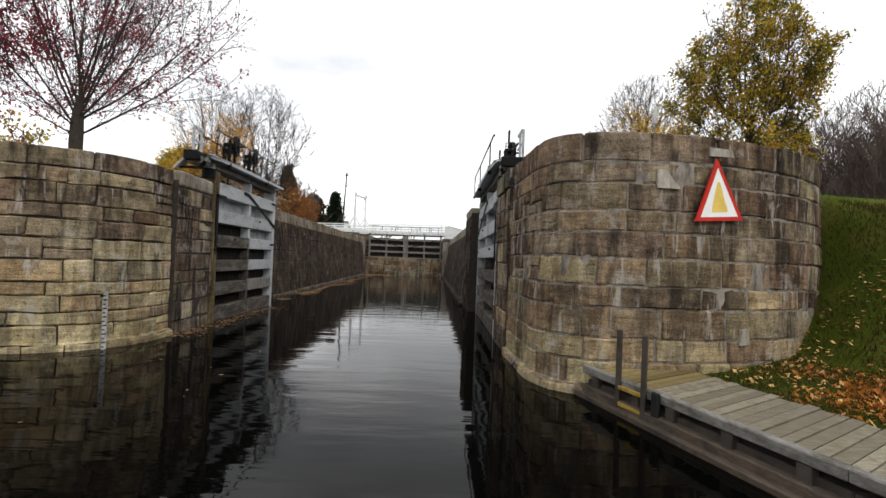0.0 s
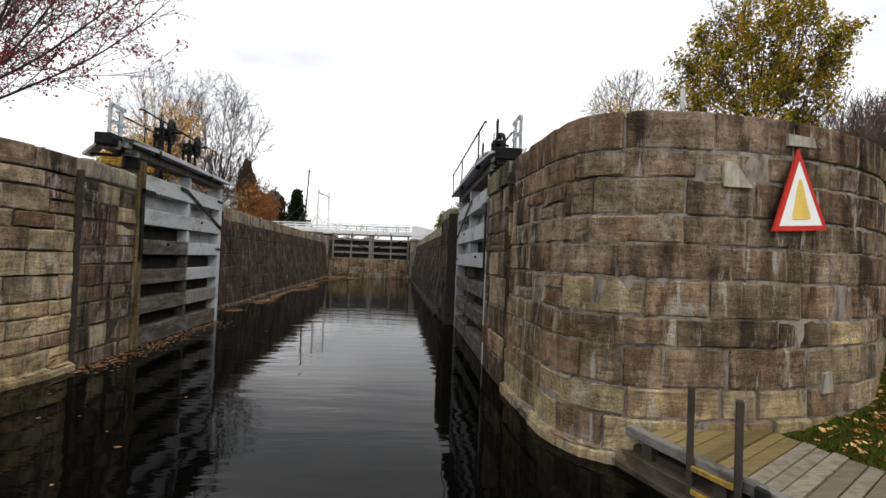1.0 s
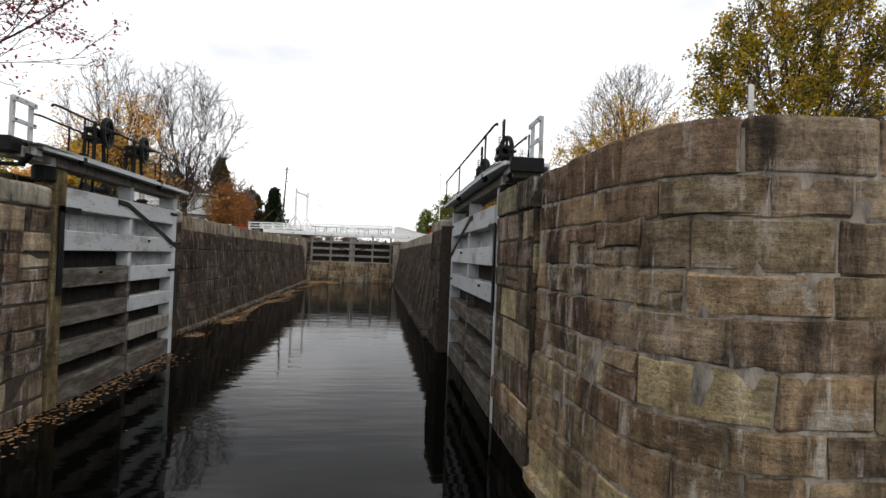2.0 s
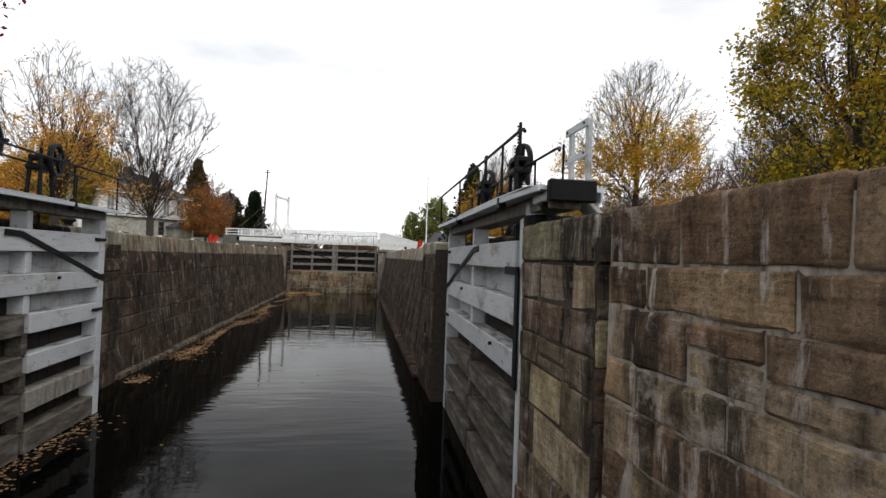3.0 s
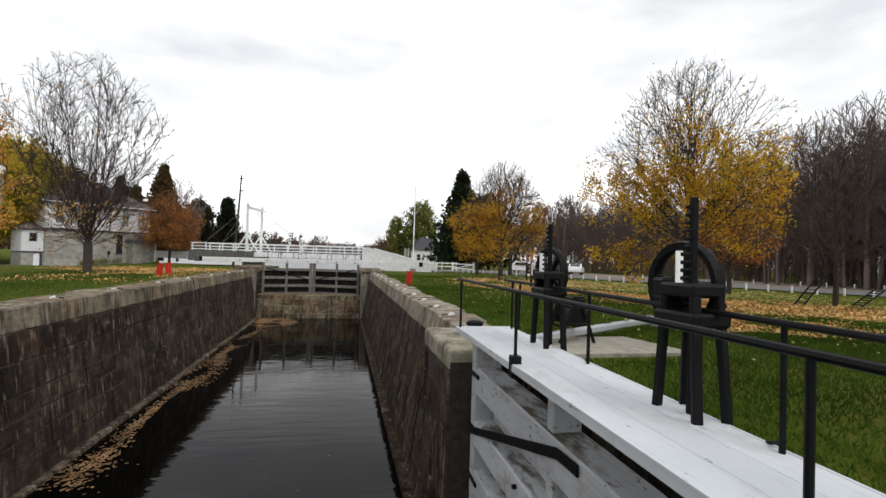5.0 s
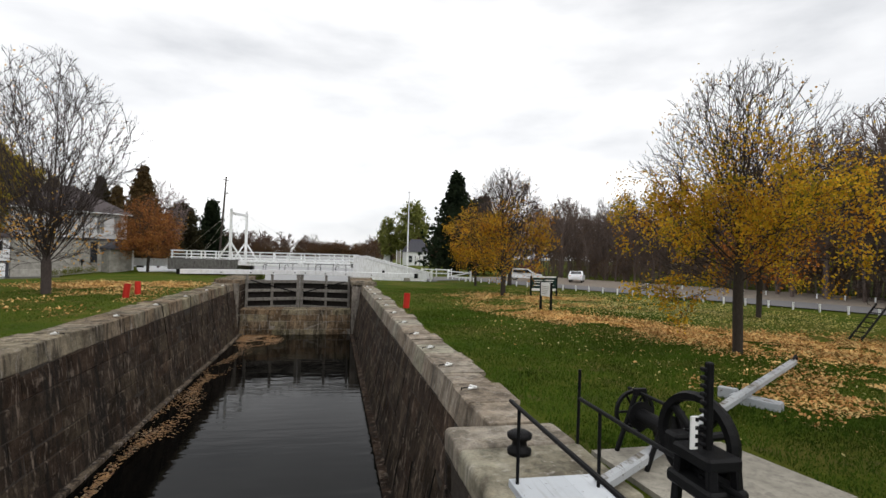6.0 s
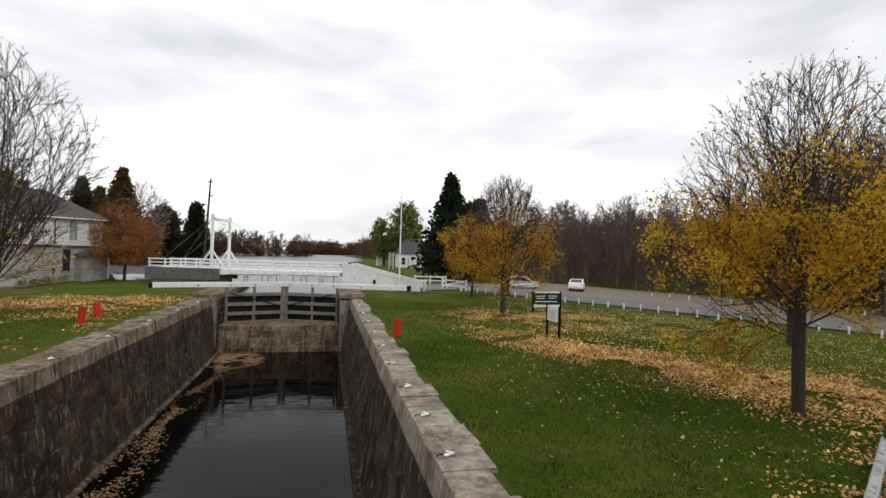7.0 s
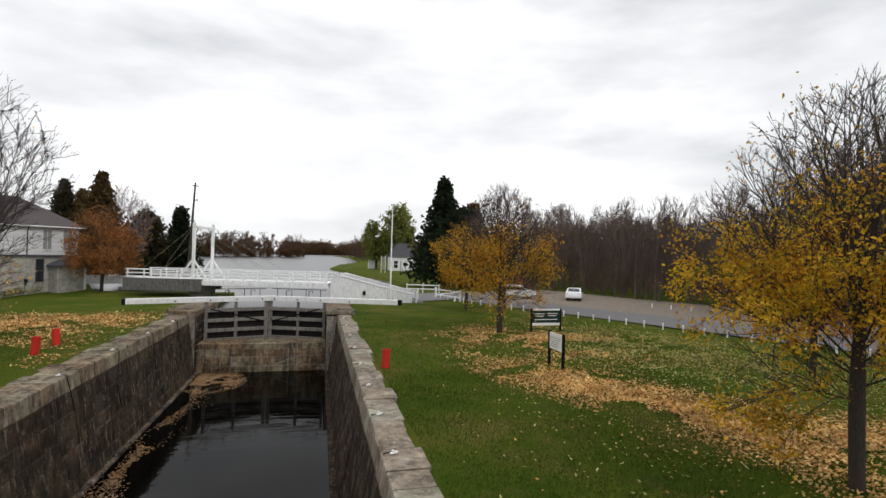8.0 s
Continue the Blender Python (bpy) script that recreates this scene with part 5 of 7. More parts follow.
def conifer(at, seed, height, radius, label, mat, power=1.0, size=0.16, count=7000):
    ob = thing("conifer", label, "tree", at=at)
    r = np.random.RandomState(seed)
    part("trunk", Geo().tube([(0, 0, 0), (0, 0, height * 0.95)], [radius * 0.09, 0.02], 7), M_BARK, ob, smooth=True)
    tiers = max(14, int(height * 2.6))
    a, b, pts = [], [], []
    for k in range(tiers):
        f = (k + 0.5) / tiers
        z = height * (0.08 + 0.9 * f)
        ln = radius * (1 - f) ** power * r.uniform(0.75, 1.12)
        for j in range(9):
            t = 2 * np.pi * (j + r.rand()) / 9
            l2 = ln * r.uniform(0.7, 1.1)
            e = np.array([np.cos(t) * l2, np.sin(t) * l2, z + 0.12 * l2 - 0.10 * l2 * l2 / radius])
            a.append([0, 0, z]), b.append(e)
            for q in np.linspace(0.25, 1.0, 5):
                pts.append(np.array([0, 0, z]) * (1 - q) + e * q)
    a, b = np.array(a), np.array(b)
    tagged(np_mesh("bough_work", *frusta(a, b, np.full(len(a), 0.035), np.full(len(a), 0.01), 3), M_BARK, ob), kind="stuff")
    tagged(np_mesh("foliage", *leaves_at(pts, max(1, int(count / len(pts))), size, size * 0.9, seed), mat, ob), kind="stuff")
    return ob


L_RUSTTREE = leafy("russet_leaves", [(0.34, 0.14, 0.05), (0.25, 0.095, 0.04), (0.42, 0.20, 0.055), (0.17, 0.07, 0.03)])
tree((13.75, 31.0, LAWN), 11, 9.2, 7.5, "maple with thinning yellow leaves and a bare top", L_YELLOW, 12, 0.052, 0.17, clumps(1.3, 2.4, 7.4, 0.55, 0.6), habit=fan, r0=0.155, clear=0.18, fork=0.38, limbs=26, spread=72, peak=0.36, low=0.75, gap=0.46, fine=0.4, twig=M_BARKMID, floor=0.0065, twig_len=0.36)
tree((13.6, 53.2, LAWN), 12, 9.6, 8.4, "maple with orange and yellow lower leaves", L_AMBER, 5, 0.072, 0.22, clumps(1.2, 2.8, 7.2, 0.5, 0.2, 4.0), habit=fan, r0=0.19, clear=0.16, fork=0.3, limbs=22, spread=74, peak=0.36, low=0.72, gap=0.54, fine=0.4, floor=0.0085, twig=M_BARKMID, twig_len=0.44)
tree((12.6, 19.2, LAWN), 13, 7.9, 5.0, "dense maple with yellow and green leaves", L_YELGREEN, 7, 0.058, 0.13, clumps(0.85, 6.0, 12.0, 0.9, -0.2, 9.0), r0=0.17, clear=0.14, count=1500, peak=0.42, low=0.6, lift=0.6, rise_=0.4, hold=1.3, bole_top=0.25, twig_len=0.34)
tree((23.6, 40.2, LAWN), 14, 8.2, 5.5, "small tree with rusty leaves by the road", L_ORANGE, 2, 0.09, 0.2, some(0.6, 3, 7), r0=0.14, count=700, step=0.3, lift=0.5, floor=0.008)
tree((-15.4, 51.2, LAWN), 15, 14.2, 10.2, "tall bare maple with a few orange leaves", L_PINK, 1, 0.08, 0.2, clumps(1.2, 2.8, 4.8, 0.6), habit=fan, bark=M_BARKMID, twig=M_BARKMID, r0=0.26, floor=0.0095, clear=0.12, fork=0.05, limbs=23, spread=60, peak=0.52, low=0.32, gap=0.66, fine=0.4, twig_len=0.55)
tree((-13.3, 35.0, LAWN), 16, 9.2, 5.6, "half-bare maple with orange leaves", L_PINK, 5, 0.06, 0.17, clumps(1.3, 2.0, 8.0, 0.75), habit=fan, bark=M_BARKMID, twig=M_BARKMID, r0=0.18, floor=0.007, clear=0.15, fork=0.1, limbs=22, spread=58, peak=0.48, low=0.45, gap=0.48, fine=0.45, twig_len=0.4)
tree((-10.0, 17.3, LAWN), 17, 10.5, 9.0, "nearly bare tree with dark red leaves", L_RED, 8, 0.052, 0.15, clumps(0.8, 3.0, 8.5, 0.6, 0.7), habit=fan, r0=0.2, clear=0.09, fork=0.2, limbs=18, spread=66, peak=0.42, low=0.6, gap=0.62, fine=0.4, floor=0.006, bark=M_BARK, twig=M_BARKMID, twig_len=0.42)
tree((-20.9, 84.5, LAWN), 18, 9.4, 6.4, "small spreading tree with orange-brown leaves", L_RUSTTREE, 4, 0.09, 0.24, some(0.9, 4.0, 10.0), r0=0.17, clear=0.22, count=1200, step=0.3, floor=0.009, peak=0.35, low=0.8, lift=0.45)
tree((15.2, 66.3, LAWN), 19, 8.2, 6.0, "slender yellow maple by the lane", L_AMBER, 4, 0.085, 0.22, clumps(1.0, 3.5, 8.5), r0=0.13, count=800, step=0.3, floor=0.009, lift=0.5)

# ---- swing bridge over the upper end ----
M_BALLAST = plain("dark_grey_weathered_timber", (0.13, 0.125, 0.12), 0.85, vary=0.35, scale=2, grain=(0.6, 5, 6), dirt=(0.06, 0.055, 0.05))


def bridge():
    """A timber swing bridge, its axis at a slant to the lock."""
    br = thing("swing_bridge", "white timber swing bridge with two king posts and stay rods", "bridge", at=(-10.5, 78.7, 5.72), rz=-14.7)
    L0, L1, W = -7.0, 14.0, 4.1
    for y in (0.0, W):
        part("girder", Geo().box(L0, L1, y - 0.15, y + 0.15, 0.0, 0.5, 0.02), M_WHITE, br)
        part("ballast_beam", Geo().box(L0 - 0.1, 1.0, y - 0.34 if y == 0 else y - 0.1, y + 0.1 if y == 0 else y + 0.34, -0.65, 0.62, 0.02), M_BALLAST, br, "grey weathered timber")
        for k in range(13):
            x = L0 + 0.2 + k * (L1 - L0 - 0.4) / 12
            part("rail_post", Geo().box(x - 0.06, x + 0.06, y - 0.06, y + 0.06, 0.5, 1.55, 0.01), M_WHITE, br)
        for z in (0.72, 1.08, 1.46):
            part("rail", Geo().box(L0, L1, y - 0.04, y + 0.04, z, z + 0.12, 0.01), M_WHITE, br)
        part("king_post", Geo().beam((0, y, 0.3), (0.0, y, 6.3), 0.26, 0.26), M_WHITE, br)
        for s in (-1, 1):
            part("brace", Geo().beam((s * 1.55, y - 0.05, 0.45), (s * 0.08, y - 0.05, 2.6), 0.16, 0.16), M_WHITE, br)
        for x in (-6.4, -3.8, 6.5, 9.6):
            part("stay_rod", Geo().tube([(0, y, 6.15), (x, y, 0.6)], 0.014, 5), M_CONCRETE, br)
        part("cap", Geo().lathe(pose(0, y, 6.3), [(0.19, 0), (0.2, 0.06), (0.12, 0.1), (0.1, 0.26), (0.0, 0.3)], 12), M_WHITE, br)
    part("crosshead", Geo().box(-0.13, 0.13, 0, W, 5.85, 6.15, 0.02), M_WHITE, br)
    n = 42
    for k in range(n):
        x = L0 + (L1 - L0) * k / n
        part("deck_plank", Geo().box(x, x + (L1 - L0) / n - 0.02, 0.16, W - 0.16, 0.5, 0.58, 0.01), M_WHITE, br)
    part("pivot", Geo().lathe(pose(0, W / 2, -1.3), [(1.3, 0), (1.3, 1.1), (0.9, 1.3), (0, 1.3)], 24), M_CONCRETE, br, "round masonry pivot under the deck")
    # fixed approach with solid white sides
    ap = thing("bridge_approach", "ramped bridge approach with solid white board sides", "ramp", at=(3.35, 75.4, 4.5), rz=-14.7)
    for y in (-0.25, 4.35):
        g = Geo()
        prof = [(0, 0), (8.4, 0), (8.4, 0.85), (6.6, 1.2), (0.6, 2.65), (0, 2.7)]
        n = len(prof)
        g.add([(x, y, z) for x, z in prof] + [(x, y + 0.14, z) for x, z in prof], [tuple(range(n)), tuple(range(n, 2 * n))[::-1]] + [(i, i + n, (i + 1) % n + n, (i + 1) % n) for i in range(n)])
        part("side_wall", g, M_WHITE, ap)
        part("cap_rail", Geo().beam((0.5, y + 0.07, 2.71), (6.7, y + 0.07, 1.22), 0.24, 0.1), M_WHITE, ap)
        part("cap_rail", Geo().beam((6.6, y + 0.07, 1.25), (8.5, y + 0.07, 0.88), 0.24, 0.1), M_WHITE, ap)
    g = Geo().add([(0, -0.1, 0.9), (9.5, -0.1, 0.02), (9.5, 4.35, 0.02), (0, 4.35, 0.9), (0, -0.1, -0.3), (9.5, -0.1, -0.3), (9.5, 4.35, -0.3), (0, 4.35, -0.3)], [(0, 1, 2, 3), (0, 4, 5, 1), (1, 5, 6, 2), (2, 6, 7, 3), (3, 7, 4, 0)])
    part("roadway", g, M_ROAD, ap)
    part("lamp_bracket", Geo().tube([(3.5, -0.3, 0.7), (3.5, -0.34, 1.1)], 0.14, 8), M_IRON, ap)


bridge()


# ---- road, gravel, posts, fences ----
NEAR = ((13.0, 84.0), (15.6, 77.5), (19.2, 68.0), (23.0, 61.0), (27.6, 51.5), (31.5, 43.0), (36.0, 34.0), (44.0, 20.0), (60, -10))


def strip(name, off0, off1, z, mat, label):
    pts = [Vector(p) for p in NEAR]
    verts = []
    for i, p in enumerate(pts):
        d = (pts[min(i + 1, len(pts) - 1)] - pts[max(i - 1, 0)]).normalized()
        s = Vector((-d.y, d.x))
        for o in (off0, off1):
            q = p + s * o
            verts.append((q.x, q.y, z))
    faces = [(2 * i, 2 * i + 2, 2 * i + 3, 2 * i + 1) for i in range(len(pts) - 1)]
    tagged(part(name, Geo().add(verts, faces), mat), label, "road", kind="structure")


M_GRAVEL = plain("brown_gravel", (0.19, 0.16, 0.13), 0.95, vary=0.3, scale=2.0)
strip("road", 1.1, 7.5, LAWN + 0.065, M_ROAD, "grey asphalt lane past the lock")
strip("road_shoulder", 7.5, 24.0, LAWN + 0.06, M_GRAVEL, "brown gravel parking strip beside the lane")
g = Geo().add([(11.2, 73.2, LAWN + 0.075), (16.5, 76.2, LAWN + 0.075), (13.6, 84.2, LAWN + 0.075), (21, 86, LAWN + 0.07), (12.2, 78.4, LAWN + 0.075)], [(0, 1, 2, 4), (1, 3, 2)])
tagged(part("road_bridge_end", g, M_ROAD), "asphalt at the bridge end", "road", kind="structure")


def bollard(x, y):
    ob = thing("marker_post", "short white wooden marker post beside the lane", "post", "marker posts along the lane", at=(x, y, LAWN))
    part("shaft", Geo().block(pose(0, 0, 0.2), 0.10, 0.10, 0.48, 0.02), M_WHITE, ob)
    part("top", Geo().block(pose(0, 0, 0.455), 0.115, 0.115, 0.04, 0.015), M_WHITE, ob)
    return ob


first_post = bollard(16.2, 74.0)
pts = [Vector(p) for p in NEAR]
walked, want = 0.0, 0.0
spots = []
for a, b in zip(pts[1:], pts[2:]):
    seg = (b - a).length
    while want < walked + seg:
        spots.append(a.lerp(b, (want - walked) / seg))
        want += 1.45
    walked += seg
for p in spots[:52]:
    copy_thing(first_post, pose(p.x - 0.1, p.y, LAWN, 0, 0, rng.uniform(-8, 8)))
for k in range(16):
    p = pts[3].lerp(pts[6], k / 15) + Vector((13.0, 7.0))
    copy_thing(first_post, pose(p.x, p.y, LAWN, 0, 0, rng.uniform(-8, 8)))


def fence(at, rz, length, label, solid=False):
    ob = thing("fence", label, "fence", at=at, rz=rz)
    n = max(2, round(length / 2.2))
    for k in range(n + 1):
        part("post", Geo().block(pose(length * k / n, 0, 0.6), 0.14, 0.14, 1.2, 0.015), M_WHITE, ob)
    if solid:
        for k in range(n):
            part("panel", Geo().box(length * k / n + 0.08, length * (k + 1) / n - 0.08, -0.03, 0.03, 0.15, 1.1, 0.01), M_WHITE, ob)
    else:
        for z in (0.45, 0.95):
            part("rail", Geo().box(0, length, -0.04, 0.04, z, z + 0.14, 0.01), M_WHITE, ob)
    return ob


fence((-17.6, 87.2, LAWN + 0.5), 172, 6.4, "solid white board fence running from the bridge", True)
fence((11.8, 72.6, LAWN), 76, 3.0, "white post at the bridge end")
fence((13.2, 86.5, LAWN), -20, 4.2, "white rail fence beside the lane")
gate_ = thing("barrier_gate", "white wooden barrier gate beside the lane", "gate", at=(15.2, 78.6, LAWN), rz=-68)
for x in (0, 4.6):
    part("gate_post", Geo().block(pose(x, 0, 0.6), 0.18, 0.18, 1.25, 0.02), M_WHITE, gate_)
for z in (0.35, 0.95):
    part("bar", Geo().box(0.1, 4.5, -0.04, 0.04, z, z + 0.13, 0.01), M_WHITE, gate_)
part("brace", Geo().beam((0.2, 0, 0.4), (4.4, 0, 1.0), 0.06, 0.12), M_WHITE, gate_)

# ---- houses ----
def window(parent, x, y, z, w, h, axis, dark=True):
    """A sash window set proud in a wall; axis 'x': the wall faces +x, 'y': it faces -y."""
    def bx(name, u0, u1, v0, v1, d0, d1, mat, par):
        if axis == "x":
            return part(name, Geo().box(x + d0, x + d1, y + u0, y + u1, z + v0, z + v1, 0.005), mat, par)
        return part(name, Geo().box(x + u0, x + u1, y - d1, y - d0, z + v0, z + v1, 0.005), mat, par)
    win = bx("window", 0, w, 0, h, 0.0, 0.03, M_GLASS, parent)
    for u0, u1, v0, v1 in ((-0.05, 0, -0.05, h + 0.05), (w, w + 0.05, -0.05, h + 0.05), (0, w, h, h + 0.05), (0, w, h * 0.48, h * 0.53)):
        bx("frame", u0, u1, v0, v1, 0.0, 0.06, M_WHITE, win)
    bx("sill", -0.08, w + 0.08, -0.11, -0.05, 0.0, 0.12, M_WHITE, win)
    return win


def hip_roof(x0, x1, y0, y1, z, h, over, mat, parent, name="roof"):
    x0, x1, y0, y1 = x0 - over, x1 + over, y0 - over, y1 + over
    w, d = x1 - x0, y1 - y0
    m = min(w, d) / 2
    if w > d:
        r = [(x0 + m, (y0 + y1) / 2), (x1 - m, (y0 + y1) / 2)]
        v = [(x0, y0, z), (x1, y0, z), (x1, y1, z), (x0, y1, z), (*r[0], z + h), (*r[1], z + h)]
        f = [(0, 1, 5, 4), (1, 2, 5), (2, 3, 4, 5), (3, 0, 4)]
    else:
        r = [((x0 + x1) / 2, y0 + m), ((x0 + x1) / 2, y1 - m)]
        v = [(x0, y0, z), (x1, y0, z), (x1, y1, z), (x0, y1, z), (*r[0], z + h), (*r[1], z + h)]
        f = [(0, 1, 4), (1, 2, 5, 4), (2, 3, 5), (3, 0, 4, 5)]
    v += [(x, y, z - 0.22) for x, y, _ in v[:4]]
    f += [(0, 6, 7, 1), (1, 7, 8, 2), (2, 8, 9, 3), (3, 9, 6, 0), (6, 9, 8, 7)]
    return part(name, Geo().add(v, f), mat, parent)


def lock_house():
    """Local x runs along the front, which faces local -y."""
    h = thing("lockmaster_house", "two-storey house, grey stone below and white boards above", "house", at=(-32.35, 79.05, 0), rz=45.7)
    W, D = 11.4, 8.5
    part("ground_storey", Geo().box(0, W, 0, D, 3.0, 8.35, 0.03), M_HOUSESTONE, h, "pale coursed stone ground storey")
    part("upper_storey", Geo().box(-0.05, W + 0.05, -0.05, D, 8.352, 11.5, 0.02), M_CLADDING, h, "white boarded upper storey")
    for k in range(14):
        part("board", Geo().box(0, W, -0.075, -0.05, 8.42 + k * 0.21, 8.6 + k * 0.21, 0.006), M_CLADDING, h)
        part("board", Geo().box(W + 0.05, W + 0.075, 0, D - 0.1, 8.42 + k * 0.21, 8.6 + k * 0.21, 0.006), M_CLADDING, h)
    for c in range(12):
        s = 0.02
        while s < W - 0.3:
            e = min(W - 0.02, s + rng.uniform(0.6, 1.3))
            part("stone", Geo().box(s + 0.012, e - 0.012, -0.012 - rng.uniform(0, 0.015), 0.05, 3.16 + c * 0.43, 3.16 + c * 0.43 + 0.41, 0.012), M_HOUSESTONE, h)
            s = e
    part("plinth", Geo().box(-0.03, 7.2, -0.14, -0.03, 3.0, 4.75, 0.03), M_HOUSESTONE, h, "stone footing along the slope")
    # dark band and narrow shelter roof between the storeys
    part("band", Geo().box(-0.1, W + 0.1, -0.2, -0.08, 8.2, 8.38, 0.01), M_ROOF, h, "dark trim between the storeys")
    part("band", Geo().box(W + 0.08, W + 0.2, -0.2, D, 8.2, 8.38, 0.01), M_ROOF, h, "dark trim between the storeys")
    roof = hip_roof(0, W, 0, D, 11.55, 3.2, 0.5, M_BROWNROOF, h)
    part("gutter", Geo().tube([(-0.5, -0.55, 11.42), (W + 0.55, -0.55, 11.42), (W + 0.55, D + 0.4, 11.42)], 0.07, 6), M_WHITE, roof, "pale gutter")
    stack = part("chimney", Geo().box(4.6, 5.5, 3.6, 4.5, 12.8, 15.4, 0.03), M_BROWN, roof, "brick chimney")
    part("cap", Geo().box(4.52, 5.58, 3.52, 4.58, 15.4, 15.55, 0.02), M_CONCRETE, stack)
    part("drainpipe", Geo().tube([(6.65, -0.5, 11.35), (6.65, -0.14, 11.0), (6.65, -0.14, 8.4)], 0.06, 6), M_ROOF, h, "dark drainpipe")
    for x in (1.0, 3.6, 8.05, 9.95):
        win = part("window", Geo().box(x, x + 0.75, -0.11, -0.076, 9.0, 11.1, 0.005), M_SHUTTER, h, "closed grey shutters")
        for u0, u1 in ((-0.05, 0.0), (0.355, 0.395), (0.75, 0.8)):
            part("frame", Geo().box(x + u0, x + u1, -0.13, -0.076, 8.95, 11.15, 0.005), M_CLADDING, win)
        part("sill", Geo().box(x - 0.08, x + 0.83, -0.18, -0.076, 8.87, 8.95, 0.005), M_WHITE, win)
    # tall dark window beside the porch
    win = part("window", Geo().box(7.55, 8.15, -0.05, -0.028, 5.5, 7.9, 0.005), M_GLASS, h, "tall dark window in the stone wall")
    for u0, u1, v0, v1 in ((7.47, 7.55, 5.42, 7.98), (8.15, 8.23, 5.42, 7.98), (7.55, 8.15, 7.9, 7.98), (7.55, 8.15, 6.66, 6.72)):
        part("frame", Geo().box(u0, u1, -0.07, -0.028, v0, v1, 0.005), M_ROOF, win)
    part("sill", Geo().box(7.4, 8.3, -0.14, -0.028, 5.3, 5.42, 0.01), M_CONCRETE, win)
    porch = part("porch", Geo().box(8.7, 11.35, -2.0, -0.03, 4.0, 7.3, 0.02), M_HOUSESTONE, h)
    hip_roof(8.7, 11.35, -2.0, -0.03, 7.32, 0.85, 0.25, M_ROOF, porch, "porch_roof")
    door = part("door", Geo().box(11.36, 11.42, -1.6, -0.6, 4.5, 6.8, 0.01), M_WHITE, porch, "white door")
    part("frame", Geo().box(11.355, 11.45, -1.7, -1.61, 4.4, 6.9, 0.01), M_CLADDING, door)
    part("corner_post", Geo().box(11.2, 11.42, -2.03, -1.85, 4.0, 7.3, 0.01), M_WHITE, porch, "white corner board")
    for k in range(7):
        s = 8.72 + (k % 2) * 0.3
        while s < 11.0:
            e = min(11.18, s + rng.uniform(0.5, 0.9))
            part("stone", Geo().box(s + 0.01, e - 0.01, -2.02, -1.98, 4.3 + k * 0.42, 4.7 + k * 0.42, 0.01), M_HOUSESTONE, porch)
            s = e
    lean = part("lean_to", Geo().box(-2.1, -0.06, 0.0, 3.2, 5.6, 8.25, 0.02), M_CLADDING, h, "white boarded lean-to")
    part("band", Geo().box(-2.15, -0.06, -0.05, 0.0, 5.5, 5.64, 0.01), M_ROOF, lean, "dark trim")
    part("lean_to_base", Geo().box(-2.05, -0.02, 0.05, 3.15, 3.0, 5.5, 0.02), M_HOUSESTONE, h)
    hip_roof(-2.1, -0.06, 0.0, 3.2, 8.27, 0.6, 0.25, M_BROWNROOF, lean, "lean_to_roof")
    win = part("window", Geo().box(-1.35, -0.75, -0.03, 0.0, 6.75, 7.7, 0.005), M_GLASS, lean, "small dark window")
    part("frame", Geo().box(-1.42, -1.35, -0.045, 0.0, 6.68, 7.77, 0.005), M_SHUTTER, win)
    part("frame", Geo().box(-0.75, -0.68, -0.045, 0.0, 6.68, 7.77, 0.005), M_SHUTTER, win)
    door = part("door", Geo().box(-0.95, -0.4, -0.02, 0.045, 3.6, 5.35, 0.01), M_WHITE, h, "white door in the lean-to base")
    part("frame", Geo().box(-0.4, -0.12, -0.01, 0.045, 3.5, 5.45, 0.01), M_ROOF, door)
    lamp = thing("wall_lantern", "small dark lantern beside the tall window", "lantern")
    part("lantern", Geo().box(6.5, 6.75, -0.3, -0.05, 5.5, 5.85, 0.02), M_IRON, lamp)
    part("bracket", Geo().box(6.58, 6.66, -0.2, -0.02, 5.2, 5.5, 0.01), M_IRON, lamp)
    lamp.matrix_world = h.matrix_world.copy()
    for k in range(5):
        x = 3.4 + k * 1.0 + rng.uniform(-0.3, 0.3)
        v, f = leaves_at([(x + rng.gauss(0, 0.25), -0.9 + rng.gauss(0, 0.2), 4.1 + 0.08 * k + abs(rng.gauss(0.25, 0.2))) for _ in range(60)], 4, 0.07, 0.12, 300 + k)
        b = np_mesh("shrub", v, f, L_GREEN)
        b.matrix_world = h.matrix_world.copy()
        tagged(b, "low green shrub at the house wall", "shrub", "shrubs at the house")


lock_house()


